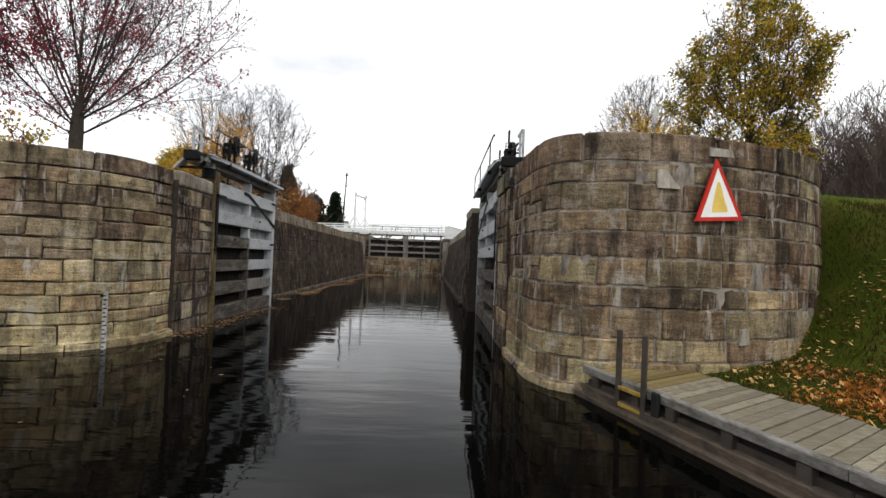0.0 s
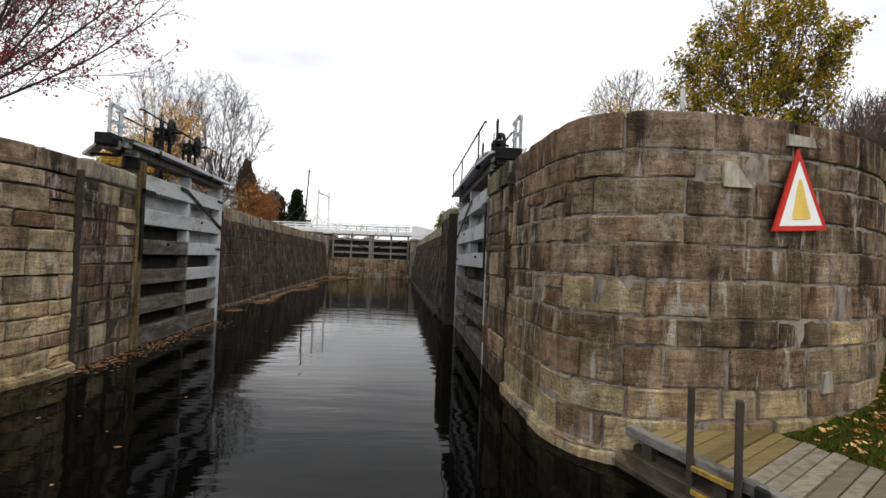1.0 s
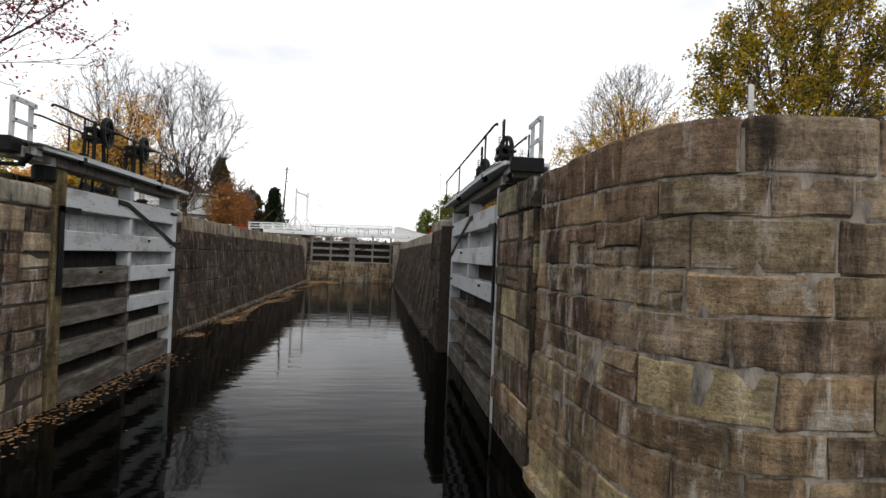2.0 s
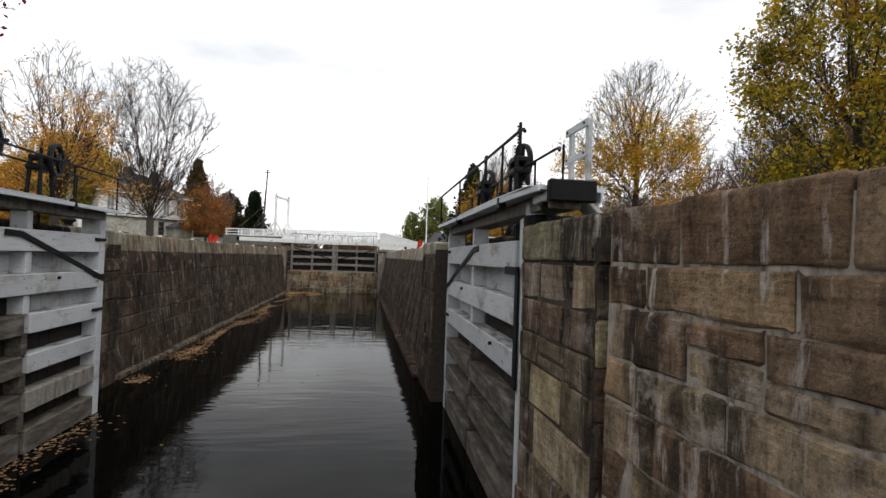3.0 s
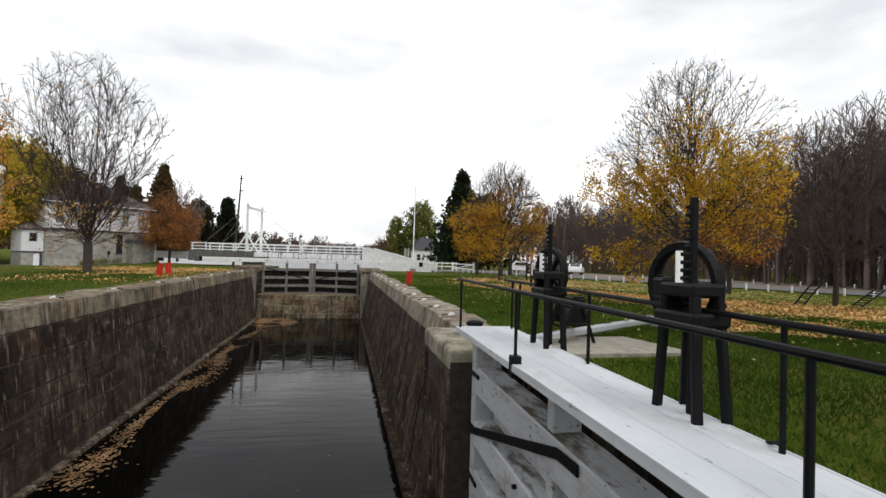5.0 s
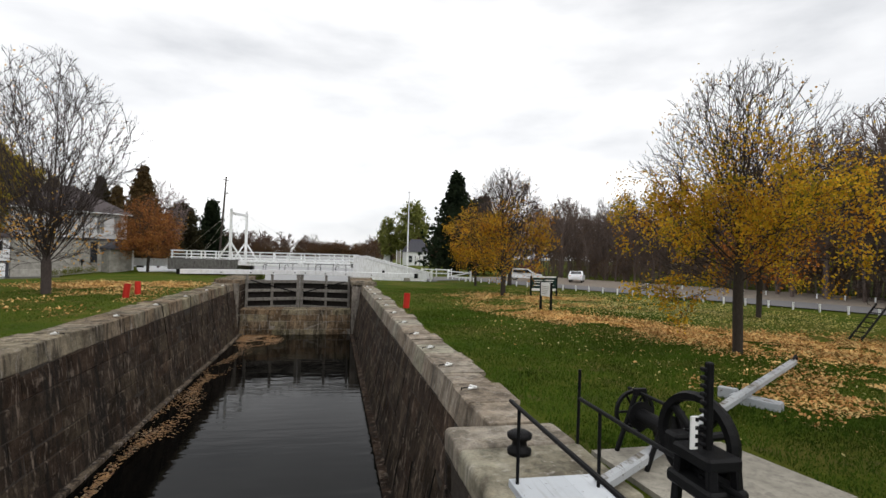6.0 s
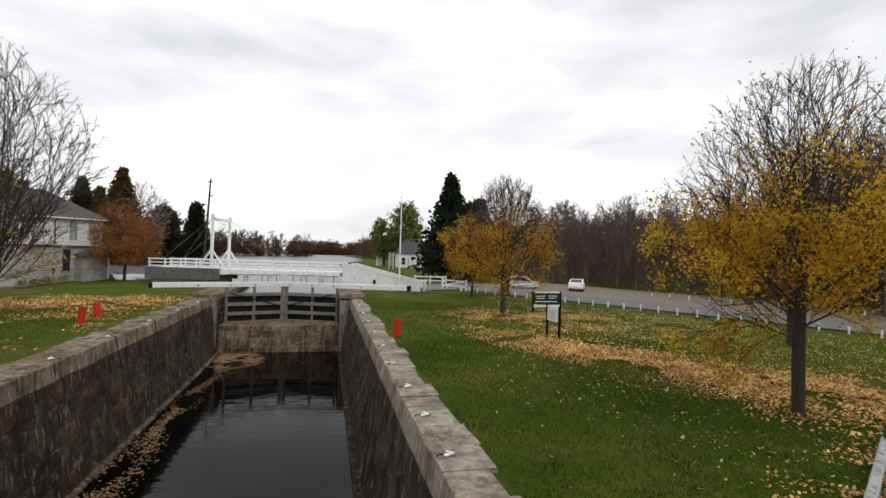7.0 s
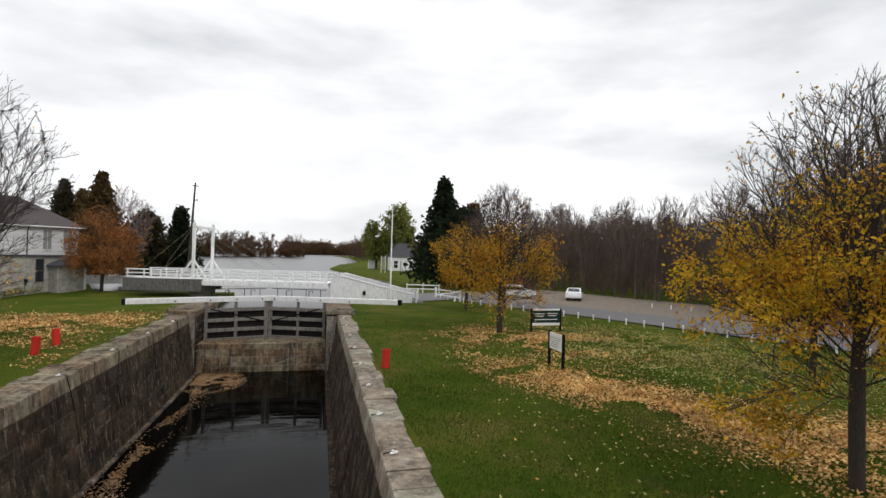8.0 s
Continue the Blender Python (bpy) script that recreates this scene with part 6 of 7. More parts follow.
def white_house():
    h = thing("white_house", "small white house with a dark steep roof by the lake", "house")
    x0, x1, y0, y1 = 22.6, 30.0, 168.0, 176.0
    part("wall", Geo().box(x0, x1, y0, y1, 4.3, 8.6, 0.03), M_WHITE, h)
    v = [(x0 - 0.4, y0 - 0.4, 8.6), (x1 + 0.4, y0 - 0.4, 8.6), (x1 + 0.4, y1 + 0.4, 8.6), (x0 - 0.4, y1 + 0.4, 8.6), (x0 + 2.0, (y0 + y1) / 2, 12.6), (x1 - 2.0, (y0 + y1) / 2, 12.6)]
    part("roof", Geo().add(v, [(0, 1, 5, 4), (1, 2, 5), (2, 3, 4, 5), (3, 0, 4), (3, 2, 1, 0)]), M_ROOF, h)
    for x in (23.4, 27.9):
        window(h, x, y0 - 0.02, 5.4, 1.1, 2.0, "y")
    door = part("door", Geo().box(25.5, 26.7, y0 - 0.08, y0 - 0.02, 4.5, 7.3, 0.01), M_SIGNWHITE, h, "white panelled door")
    part("frame", Geo().box(25.3, 25.48, y0 - 0.12, y0 - 0.02, 4.5, 7.5, 0.01), M_ROOF, door)
    part("frame", Geo().box(26.72, 26.9, y0 - 0.12, y0 - 0.02, 4.5, 7.5, 0.01), M_ROOF, door)
    k = thing("kiosk", "small white hut with a pitched roof on the shore", "hut", at=(19.0, 186, 4.5))
    part("wall", Geo().box(-1.3, 1.3, -1.2, 1.2, 0, 3.0, 0.03), M_WHITE, k)
    part("roof", Geo().add([(-1.5, -1.4, 3.0), (1.5, -1.4, 3.0), (1.5, 1.4, 3.0), (-1.5, 1.4, 3.0), (0, -1.4, 4.3), (0, 1.4, 4.3)], [(0, 1, 4), (1, 2, 5, 4), (2, 3, 5), (3, 0, 4, 5)]), M_CONCRETE, k)
    s = thing("notice_board", "tall pale notice board near the shore", "sign", at=(18.0, 150, 4.5))
    part("post", Geo().box(-0.6, -0.45, -0.1, 0.1, 0, 4.4, 0.01), M_WHITE, s)
    part("post", Geo().box(0.45, 0.6, -0.1, 0.1, 0, 4.4, 0.01), M_WHITE, s)
    for z in (0.9, 2.0, 3.1):
        part("panel", Geo().box(-0.45, 0.45, -0.05, 0.05, z, z + 1.0, 0.01), M_CONCRETE, s)


white_house()


# ---- conifers and further trees ----
M_BARKPALE = plain("pale_grey_twigs", (0.24, 0.19, 0.18), 0.95, vary=0.3, scale=6)
L_CEDAR = leafy("olive_cedar_needles", [(0.085, 0.058, 0.028), (0.11, 0.07, 0.03), (0.05, 0.045, 0.02)])
L_DARKCEDAR = leafy("dark_olive_cedar_needles", [(0.030, 0.030, 0.016), (0.05, 0.042, 0.02), (0.022, 0.026, 0.014)])
conifer((21.5, 101, LAWN), 31, 17.0, 7.0, "tall dark spruce beside the lane", L_DARK, 0.95, 0.42, 9000)
conifer((23.8, 98, LAWN), 32, 12.0, 8.0, "broad dark cedar below a spruce", L_DARK, 0.45, 0.42, 9000)
conifer((27.0, 102, LAWN), 33, 13.5, 3.2, "rusty brown cedar beside dark spruces", L_BROWN, 0.8, 0.4, 5000)
conifer((-27.0, 100.0, LAWN), 34, 15.2, 5.4, "tall brown-tinged cedar behind the house", L_CEDAR, 0.9, 0.26, 12000)
conifer((-53.0, 150.0, LAWN), 37, 19.5, 6.0, "dark spruce far behind the house", L_DARKCEDAR, 0.8, 0.4, 8000)
conifer((-49.6, 150.0, LAWN), 38, 17.4, 4.4, "olive cedar far behind the house", L_CEDAR, 0.7, 0.4, 7000)
conifer((-23.8, 108, LAWN), 35, 10.3, 3.7, "round dark cedar by the lake", L_DARKCEDAR, 0.35, 0.3, 9000)
conifer((-20.0, 112, LAWN), 36, 11.5, 4.0, "dark pointed spruce by the lake", L_DARK, 0.8, 0.36, 6000)
tree((26.0, 178, LAWN), 41, 20.0, 8.5, "tall green willow behind a white house", L_GREEN, 8, 0.42, 0.6, some(0.95, 14, 30), r0=0.5, floor=0.03, count=500, step=0.8, twigs=3, twig_len=1.2)
tree((20.0, 184, LAWN), 42, 14.5, 6.0, "smaller leaning green willow by the lake", L_GREEN, 7, 0.40, 0.5, some(0.95, 14, 30), r0=0.4, floor=0.03, count=400, step=0.7, twigs=3, twig_len=1.0, lean=(-1.5, 0.0))
tree((19.5, 68.0, LAWN), 43, 11.4, 7.4, "bare maple behind the yellow one", L_YELLOW, 1, 0.12, 0.3, some(0.25, 3, 9), bark=M_BARKMID, twig=M_BARKGREY, r0=0.22, floor=0.010, count=1400, step=0.32, twig_len=0.6)
tree((-38.0, 84.0, LAWN), 44, 14.0, 14.0, "broad yellow-green tree behind the house", L_GOLD, 6, 0.2, 0.35, some(0.95, 12, 20), r0=0.35, count=1200, step=0.5, floor=0.015, twig_len=0.8)
tree((-43.0, 80.0, LAWN), 45, 9.0, 9.0, "orange tree at the lawn's edge", L_PINK, 6, 0.17, 0.3, some(0.9, 8, 13), r0=0.25, count=700, step=0.45, floor=0.015, clear=0.12, twig_len=0.7)
tree((22.4, 32.6, LAWN), 46, 8.0, 5.0, "thin bare tree by the lane", None, r0=0.11, floor=0.006, count=900, twig=M_BARKMID, lift=0.5)
tree((-25.5, 103.0, LAWN), 47, 13.5, 9.0, "pale bare tree by the bridge", L_PINK, 1, 0.12, 0.3, some(0.25, 3, 9), bark=M_BARKGREY, twig=M_BARKPALE, r0=0.2, floor=0.012, count=1300, step=0.36, lift=0.5, twig_len=0.6)


M_WOODTWIG = plain("brown_grey_wood_twigs", (0.13, 0.10, 0.087), 0.95, vary=0.4, scale=0.4)


def wood(name, spots, heights, seed, twig, label, leaf=None, per=1, size=0.3, floor=0.02, clear=0.2, width=5.0, limbs=12, lean=1.15, subs=4, twigs=2):
    """A far stand of trees as one mass: four grown shapes set again and again."""
    r = random.Random(seed)
    kinds = []
    for k in range(4):
        rods, tips = grow(seed * 10 + k, 10.0, width, r0=0.13, limbs=limbs, subs=subs, twigs=twigs, fine=0, lean=lean, clear=clear, segs=(4, 2, 1, 1))
        a = rods_mesh(rods, 0, 1, 4, floor)
        b = rods_mesh(rods, 2, 9, 3, floor)
        kinds.append((np.concatenate([a[0], b[0]]), np.concatenate([a[1], b[1] + len(a[0])]), np.array([p for p, d in tips])))
    vs, fs, n, leaves = [], [], 0, []
    for x, y, z in spots:
        v, f, t = kinds[r.randrange(4)]
        h, a = r.uniform(*heights) / 10.0, r.uniform(0, 6.28)
        w = h * r.uniform(0.8, 1.3)
        m = np.array([[math.cos(a) * w, -math.sin(a) * w, 0], [math.sin(a) * w, math.cos(a) * w, 0], [0, 0, h]])
        vs.append(v @ m.T + [x, y, z])
        fs.append(f + n)
        n += len(v)
        if leaf:
            leaves.append(t @ m.T + [x, y, z])
    ob = thing(name, label, "wood", kind="stuff")
    tagged(np_mesh("bare_trees", np.concatenate(vs), np.concatenate(fs), twig, ob), kind="stuff")
    if leaf:
        tagged(np_mesh("remaining_leaves", *leaves_at(np.concatenate(leaves), per, size, size * 2, seed), leaf, ob), kind="stuff")


def scatter(n, seed, corner, along, across, z=LAWN):
    r = random.Random(seed)
    out = []
    for _ in range(n):
        a, b = r.random(), r.random() ** 1.3
        out.append((corner[0] + along[0] * a + across[0] * b, corner[1] + along[1] * a + across[1] * b, z))
    return out


wood("east_wood", scatter(260, 51, (34, 98), (26, -72), (36, 24)), (8.5, 14.5), 5, M_WOODTWIG, "dense bare brown woodland beyond the lane", L_HAZE, 1, 0.07, 0.014, limbs=18, subs=5, twigs=4)
wood("east_wood", scatter(120, 52, (38, 104), (80, 10), (10, 70)), (11, 16), 6, M_WOODTWIG, "dense bare brown woodland beyond the lane", L_HAZE, 1, 0.12, 0.022, limbs=16, subs=5, twigs=3)
wood("east_thicket", scatter(230, 59, (33, 98), (25, -72), (22, 14)), (2.5, 5.5), 14, M_WOODTWIG, "low brown thicket at the wood's edge", L_HAZE, 2, 0.09, 0.025, 0.02, 7.0, 10, 0.8, 3, 2)
wood("east_thicket", scatter(130, 60, (52, 104), (60, -100), (30, 20)), (4, 8.0), 15, M_WOODTWIG, "brown thicket inside the wood", L_HAZE, 2, 0.2, 0.04, 0.02, 7.0, 9, 0.8, 3, 2)
wood("east_wood", scatter(75, 63, (41, 60), (7, -34), (18, 8)), (11, 17.5), 18, M_WOODTWIG, "tall bare brown trees beyond the lane", L_HAZE, 1, 0.07, 0.014, limbs=20, subs=6, twigs=4)
wood("near_east_wood", scatter(90, 53, (52, 40), (14, -50), (34, 10)), (10, 15), 7, M_WOODTWIG, "grey bare woodland beyond the lane", L_HAZE, 1, 0.08, 0.015, limbs=16, subs=5, twigs=4)
wood("lake_wood", scatter(130, 54, (27, 300), (8, 330), (60, 0)), (12, 18), 8, M_BARKRED, "brown woods along the lake shore", L_BROWN, 8, 0.45, 0.08, 0.03, 7.0, 9, 1.0, 2, 1)
wood("lake_wood", scatter(170, 55, (-190, 300), (180, 190), (-30, 60)), (9, 21), 9, M_BARKRED, "rusty woods across the lake", L_RUSTWOOD, 11, 0.48, 0.09, 0.0, 7.0, 9, 0.8, 2, 1)
wood("lake_thicket", scatter(95, 61, (-190, 297), (182, 190), (-4, 8), 3.7), (4, 8), 16, M_BARKRED, "rusty undergrowth at the far shore", L_RUSTWOOD, 12, 0.6, 0.09, 0.0, 11.0, 7, 0.4, 2, 1)
wood("lake_thicket", scatter(90, 62, (-40, 895), (230, 60), (0, 8), 3.7), (6, 10), 17, M_BARKRED, "brown undergrowth at the far shore", L_BROWN, 8, 1.6, 0.12, 0.0, 14.0, 7, 0.4, 2, 1)
wood("lake_wood", scatter(120, 56, (-40, 900), (230, 60), (0, 90)), (16, 24), 10, M_BARKRED, "distant brown woods across the lake", L_BROWN, 5, 1.3, 0.15, 0.0, 8.0, 9, 0.8, 2, 1)
wood("west_wood", scatter(80, 57, (-44, 40), (-20, 90), (-30, 0)), (8, 13), 12, M_BARKRED, "autumn woodland behind the house", L_YELGREEN, 4, 0.3, 0.03, 0.05, 7.0, 10, 1.0, 3, 2)
wood("south_wood", scatter(30, 58, (20, -30), (40, 60), (30, 0)), (9, 14), 13, M_BARKRED, "bare trees above the bank", L_BROWN, 1, 0.2, 0.02, 0.05)

# ---- landing stage beside the entrance ----
M_DULLYELLOW = plain("worn_yellow_paint", (0.42, 0.26, 0.04), 0.75, vary=0.3, dirt=(0.10, 0.085, 0.06))


STAGE_AT, STAGE_RUN, STAGE_ACROSS = Vector((4.0, 9.8, 0)), Vector((0.25, -0.9682, 0)), Vector((0.83, 0.557, 0))
STAGE_OUT = Vector((-0.9682, -0.25, 0))


M_EDGEBEAM = plain("peeling_grey_timber", (0.22, 0.21, 0.19), 0.85, vary=0.35, scale=4, grain=(8, 1, 8), dirt=(0.07, 0.06, 0.05), run=(2, 0.8, 2))
M_MUDWOOD = plain("brown_wet_timber", (0.10, 0.078, 0.058), 0.8, vary=0.4, scale=4, grain=(8, 1, 8), dirt=(0.04, 0.033, 0.028), run=(2, 0.8, 2))


def landing_stage():
    """A plank stage that runs off at a slant; its boards are laid askew to the edge."""
    d = thing("landing_stage", "weathered grey plank landing stage at the water's edge", "dock")
    top = 0.6
    s = -0.15
    k = 0
    while s < 15.0:
        w = rng.uniform(0.15, 0.20)
        p0, p1 = STAGE_AT + STAGE_RUN * s, STAGE_AT + STAGE_RUN * (s + w - 0.022)
        l0 = 1.72 + rng.uniform(-0.05, 0.05)
        e = rng.uniform(-0.01, 0.01)
        z1 = top + rng.uniform(-0.008, 0.008)
        rim = [p1 + STAGE_OUT * e, p1 + STAGE_ACROSS * l0, p0 + STAGE_ACROSS * l0, p0 + STAGE_OUT * e]
        rim = [(q.x, q.y) for q in rim]
        area = sum(x0 * y1 - x1 * y0 for (x0, y0), (x1, y1) in zip(rim, rim[1:] + rim[:1]))
        part("plank", Geo().sheet(rim if area > 0 else rim[::-1], z1 - 0.045, z1), M_MOSSDOCK if k < 9 else M_DOCK, d)
        s += w
        k += 1

    def along(name, s0, s1, out, z0, z1, width, mat, label=""):
        p, q = STAGE_AT + STAGE_RUN * s0 + STAGE_OUT * out, STAGE_AT + STAGE_RUN * s1 + STAGE_OUT * out
        part(name, Geo().beam((p.x, p.y, (z0 + z1) / 2), (q.x, q.y, (z0 + z1) / 2), width, z1 - z0, 0.015), mat, d, label)

    for s0, s1 in ((-0.1, 4.2), (4.21, 9.0), (9.01, 15.0)):
        along("edge_beam", s0, s1, 0.06, 0.495, 0.622, 0.13, M_EDGEBEAM, "grey edge timber with peeling paint")
        along("crib_timber", s0, s1, -0.05, 0.1, 0.40, 0.2, M_DOCKDARK)
        along("crib_timber", s0, s1, 0.10, 0.16, 0.325, 0.16, M_MUDWOOD)
        along("crib_timber", s0, s1, 0.19, -0.5, 0.215, 0.18, M_MUDWOOD)
    for s in (0.3, 1.3, 2.0, 2.9, 3.8, 5.0, 6.6, 8.2):
        p = STAGE_AT + STAGE_RUN * s + STAGE_OUT * 0.06
        part("stage_post", Geo().block(pose(p.x, p.y, -0.03, 0, 0, 14.5), 0.11, 0.16, 1.04, 0.01), M_DOCKDARK, d)
    p = STAGE_AT + STAGE_RUN * 1.78 + STAGE_OUT * 0.15
    part("bumper", Geo().block(pose(p.x, p.y, 0.47, 0, 0, 14.5), 0.06, 0.14, 0.34, 0.02), M_RUBBER, d, "black rubber bumper")
    la = thing("dock_ladder", "dock ladder with two dark uprights and yellow rungs", "ladder")
    ends = [STAGE_AT + STAGE_RUN * s + STAGE_OUT * 0.165 for s in (0.98, 1.55)]
    for p in ends:
        part("upright", Geo().beam((p.x, p.y, -0.45), (p.x + 0.02, p.y + 0.03, 1.36), 0.07, 0.1), M_DOCKDARK, la)
    for z in (0.52, 0.28, 0.05):
        part("rung", Geo().beam((ends[0].x, ends[0].y - 0.04, z), (ends[1].x, ends[1].y + 0.04, z), 0.05, 0.055, 0.008), M_DULLYELLOW, la, "worn yellow painted rung")


landing_stage()

# ---- warning sign on the entrance wall ----
SIGN_X, SIGN_Y, SIGN_Z = 6.1, 9.78, 3.15


M_FADEDYELLOW = plain("faded_yellow", (0.80, 0.56, 0.13), 0.6, vary=0.2, scale=3)


def warning_sign():
    s = thing("warning_sign", "white triangular warning sign with a red border on the stone wall", "sign")
    s.matrix_world = pose(SIGN_X, SIGN_Y, SIGN_Z, 0, -4, 13)

    def tri(name, w, h, z, d0, d1, mat, label="", cut=None):
        v = [(-w / 2, z), (w / 2, z), (0, z + h)]
        g = Geo()
        g.add([(x, -d1, zz) for x, zz in v] + [(x, -d0, zz) for x, zz in v], [(0, 1, 2), (5, 4, 3), (0, 3, 4, 1), (1, 4, 5, 2), (2, 5, 3, 0)])
        return part(name, g, mat, s, label)

    tri("border", 0.98, 1.06, 0.0, 0.0, 0.03, M_RED, "red painted border")
    tri("field", 0.76, 0.83, 0.065, 0.03, 0.036, M_SIGNWHITE, "white field")
    g = Geo()
    out = [(-0.15, 0.15), (0.16, 0.15), (0.16, 0.21), (0.12, 0.30), (0.07, 0.50), (0.02, 0.66), (-0.02, 0.66), (-0.07, 0.50), (-0.12, 0.30), (-0.15, 0.21)]
    n = len(out)
    g.add([(x, -0.042, z) for x, z in out] + [(x, -0.036, z) for x, z in out], [tuple(range(n)), tuple(range(n, 2 * n))[::-1]] + [(i, i + n, (i + 1) % n + n, (i + 1) % n) for i in range(n)])
    part("symbol", g, M_FADEDYELLOW, s, "faded yellow symbol")
    part("bracket", Geo().box(-0.02, 0.02, 0.0, 0.04, 0.2, 0.9, 0.008), M_IRON, s)


warning_sign()

# ---- gauge and post ----
M_GAUGE = plain("grimy_white_board", (0.55, 0.55, 0.53), 0.6, vary=0.2, dirt=(0.2, 0.18, 0.15))
gauge = thing("water_gauge", "white water level gauge fixed to the wall", "gauge", at=(-5.63, 12.2, 0.14), rz=53)
part("board", Geo().box(-0.045, 0.045, -0.03, 0.03, -0.6, 1.22, 0.008), M_GAUGE, gauge)
for k in range(14):
    part("mark", Geo().box(-0.05, 0.0 if k % 2 else 0.03, -0.034, -0.028, -0.05 + k * 0.09, -0.025 + k * 0.09, 0.001), M_IRON, gauge)
part("bracket", Geo().box(-0.07, 0.07, -0.02, 0.12, 1.1, 1.16, 0.01), M_IRON, gauge)
sp = thing("marker_board", "narrow white board on a thin grey post", "sign", at=(6.5, 13.25, LAWN))
part("post", Geo().tube([(0, 0, -0.1), (0.02, 0, 1.7)], 0.022, 8), M_CONCRETE, sp)
part("board", Geo().box(-0.05, 0.05, -0.05, -0.03, 1.25, 1.68, 0.008), M_GAUGE, sp)


# ---- lawn signs ----
def lawn_board():
    s = thing("information_board", "dark green information board on two black posts", "sign", at=(15.9, 53.4, LAWN), rz=2)
    for x in (0, 2.15):
        part("post", Geo().block(pose(x, 0, 0.75), 0.11, 0.11, 1.6, 0.01), M_IRON, s)
    green = plain("dark_green_panel", (0.015, 0.035, 0.03), 0.5, vary=0.15)
    p = part("panel", Geo().box(0.06, 2.09, -0.03, 0.03, 0.6, 1.42, 0.01), green, s)
    part("header", Geo().box(0.06, 2.09, -0.034, 0.034, 1.425, 1.53, 0.008), M_SIGNWHITE, s)
    part("footer", Geo().box(0.06, 2.09, -0.034, 0.034, 0.42, 0.595, 0.008), M_SIGNWHITE, s)
    for k, (a, b, z) in enumerate(((0.2, 0.95, 1.18), (0.25, 0.9, 1.03), (1.15, 1.9, 1.2), (1.2, 1.8, 1.05), (0.2, 1.9, 0.8))):
        part("text_bar", Geo().box(a, b, -0.036, -0.031, z, z + 0.05, 0.001), M_SIGNWHITE, p)
    t = thing("information_sign", "white information panel on two black posts in the lawn", "sign", at=(12.66, 43.35, LAWN), rz=-90)
    for x in (-0.68, 0.68):
        part("post", Geo().block(pose(x, 0, 0.75), 0.11, 0.11, 1.66, 0.01), M_IRON, t)
    p = part("panel", Geo().box(-0.62, 0.62, -0.03, 0.03, 0.78, 1.52, 0.01), M_SIGNWHITE, t)
    for k in range(5):
        part("text_bar", Geo().box(-0.5, 0.2 + 0.06 * k, -0.036, -0.031, 0.9 + k * 0.1, 0.93 + k * 0.1, 0.001), M_CONCRETE, p)


lawn_board()


def bin_(x, y, rx, ry, label):
    b = thing("litter_bin", label, "bin", "red bins", at=(x, y, LAWN))
    b.matrix_world = pose(x, y, LAWN, rx, ry, 0)
    b.scale = (0.85, 0.85, 0.85)
    part("drum", Geo().lathe(Matrix(), [(0.0, 0), (0.19, 0), (0.2, 0.03), (0.2, 0.3), (0.21, 0.32), (0.2, 0.34), (0.2, 0.62), (0.21, 0.64), (0.2, 0.66), (0.2, 0.9), (0.215, 0.92), (0.2, 0.94), (0.18, 0.93), (0.17, 0.2), (0, 0.2)], 24), M_RED, b, smooth=False)


bin_(4.98, 44.2, 0, 3, "upright red drum on the lawn beside the coping")
bin_(-10.3, 48.8, 0, 6, "red drum leaning on the lawn")
bin_(-10.5, 51.2, 0, -2, "red drum on the lawn")


# ---- poles ----
fp = thing("flagpole", "slender white flagpole on a footing", "flagpole", at=(9.2, 73.2, LAWN))
part("pole", Geo().tube([(0, 0, -0.1), (0, 0, 5), (0, 0, 9.9)], [0.09, 0.075, 0.045], 10), M_WHITE, fp)
part("finial", Geo().lathe(pose(0, 0, 9.88), [(0.0, 0), (0.08, 0.03), (0.1, 0.1), (0.06, 0.17), (0, 0.19)], 12), M_WHITE, fp)
part("footing", Geo().block(pose(0, 0, 0.15), 0.6, 0.6, 0.4, 0.03), M_CONCRETE, fp)
up = thing("utility_pole", "dark leaning wooden utility pole with a lamp bracket", "pole", at=(-17.5, 106, 4.0))
part("pole", Geo().tube([(0, 0, -0.2), (0.5, 0, 8), (0.85, 0, 15.6)], [0.2, 0.17, 0.13], 10), M_DOCKDARK, up)
part("crossarm", Geo().box(0.35, 1.35, -0.08, 0.08, 15.0, 15.15, 0.01), M_DOCKDARK, up)
part("bracket", Geo().tube([(0.75, 0, 12.6), (1.15, -0.2, 12.9)], 0.05, 6), M_IRON, up)
part("lamp", Geo().block(pose(1.2, -0.25, 12.9), 0.3, 0.5, 0.2, 0.05), M_CONCRETE, up)


lp = thing("lamp_pole", "grey wooden pole with a pale lamp among the trees", "pole", at=(-26.0, 60.2, LAWN))
part("pole", Geo().tube([(0, 0, -0.2), (0.1, 0, 4), (0.25, 0, 8.2)], [0.17, 0.15, 0.11], 10), M_CONCRETE, lp)
part("lamp", Geo().lathe(pose(0.3, -0.25, 7.3), [(0.0, 0.0), (0.22, 0.05), (0.26, 0.4), (0.2, 0.6), (0.0, 0.65)], 14), M_SIGNWHITE, lp)


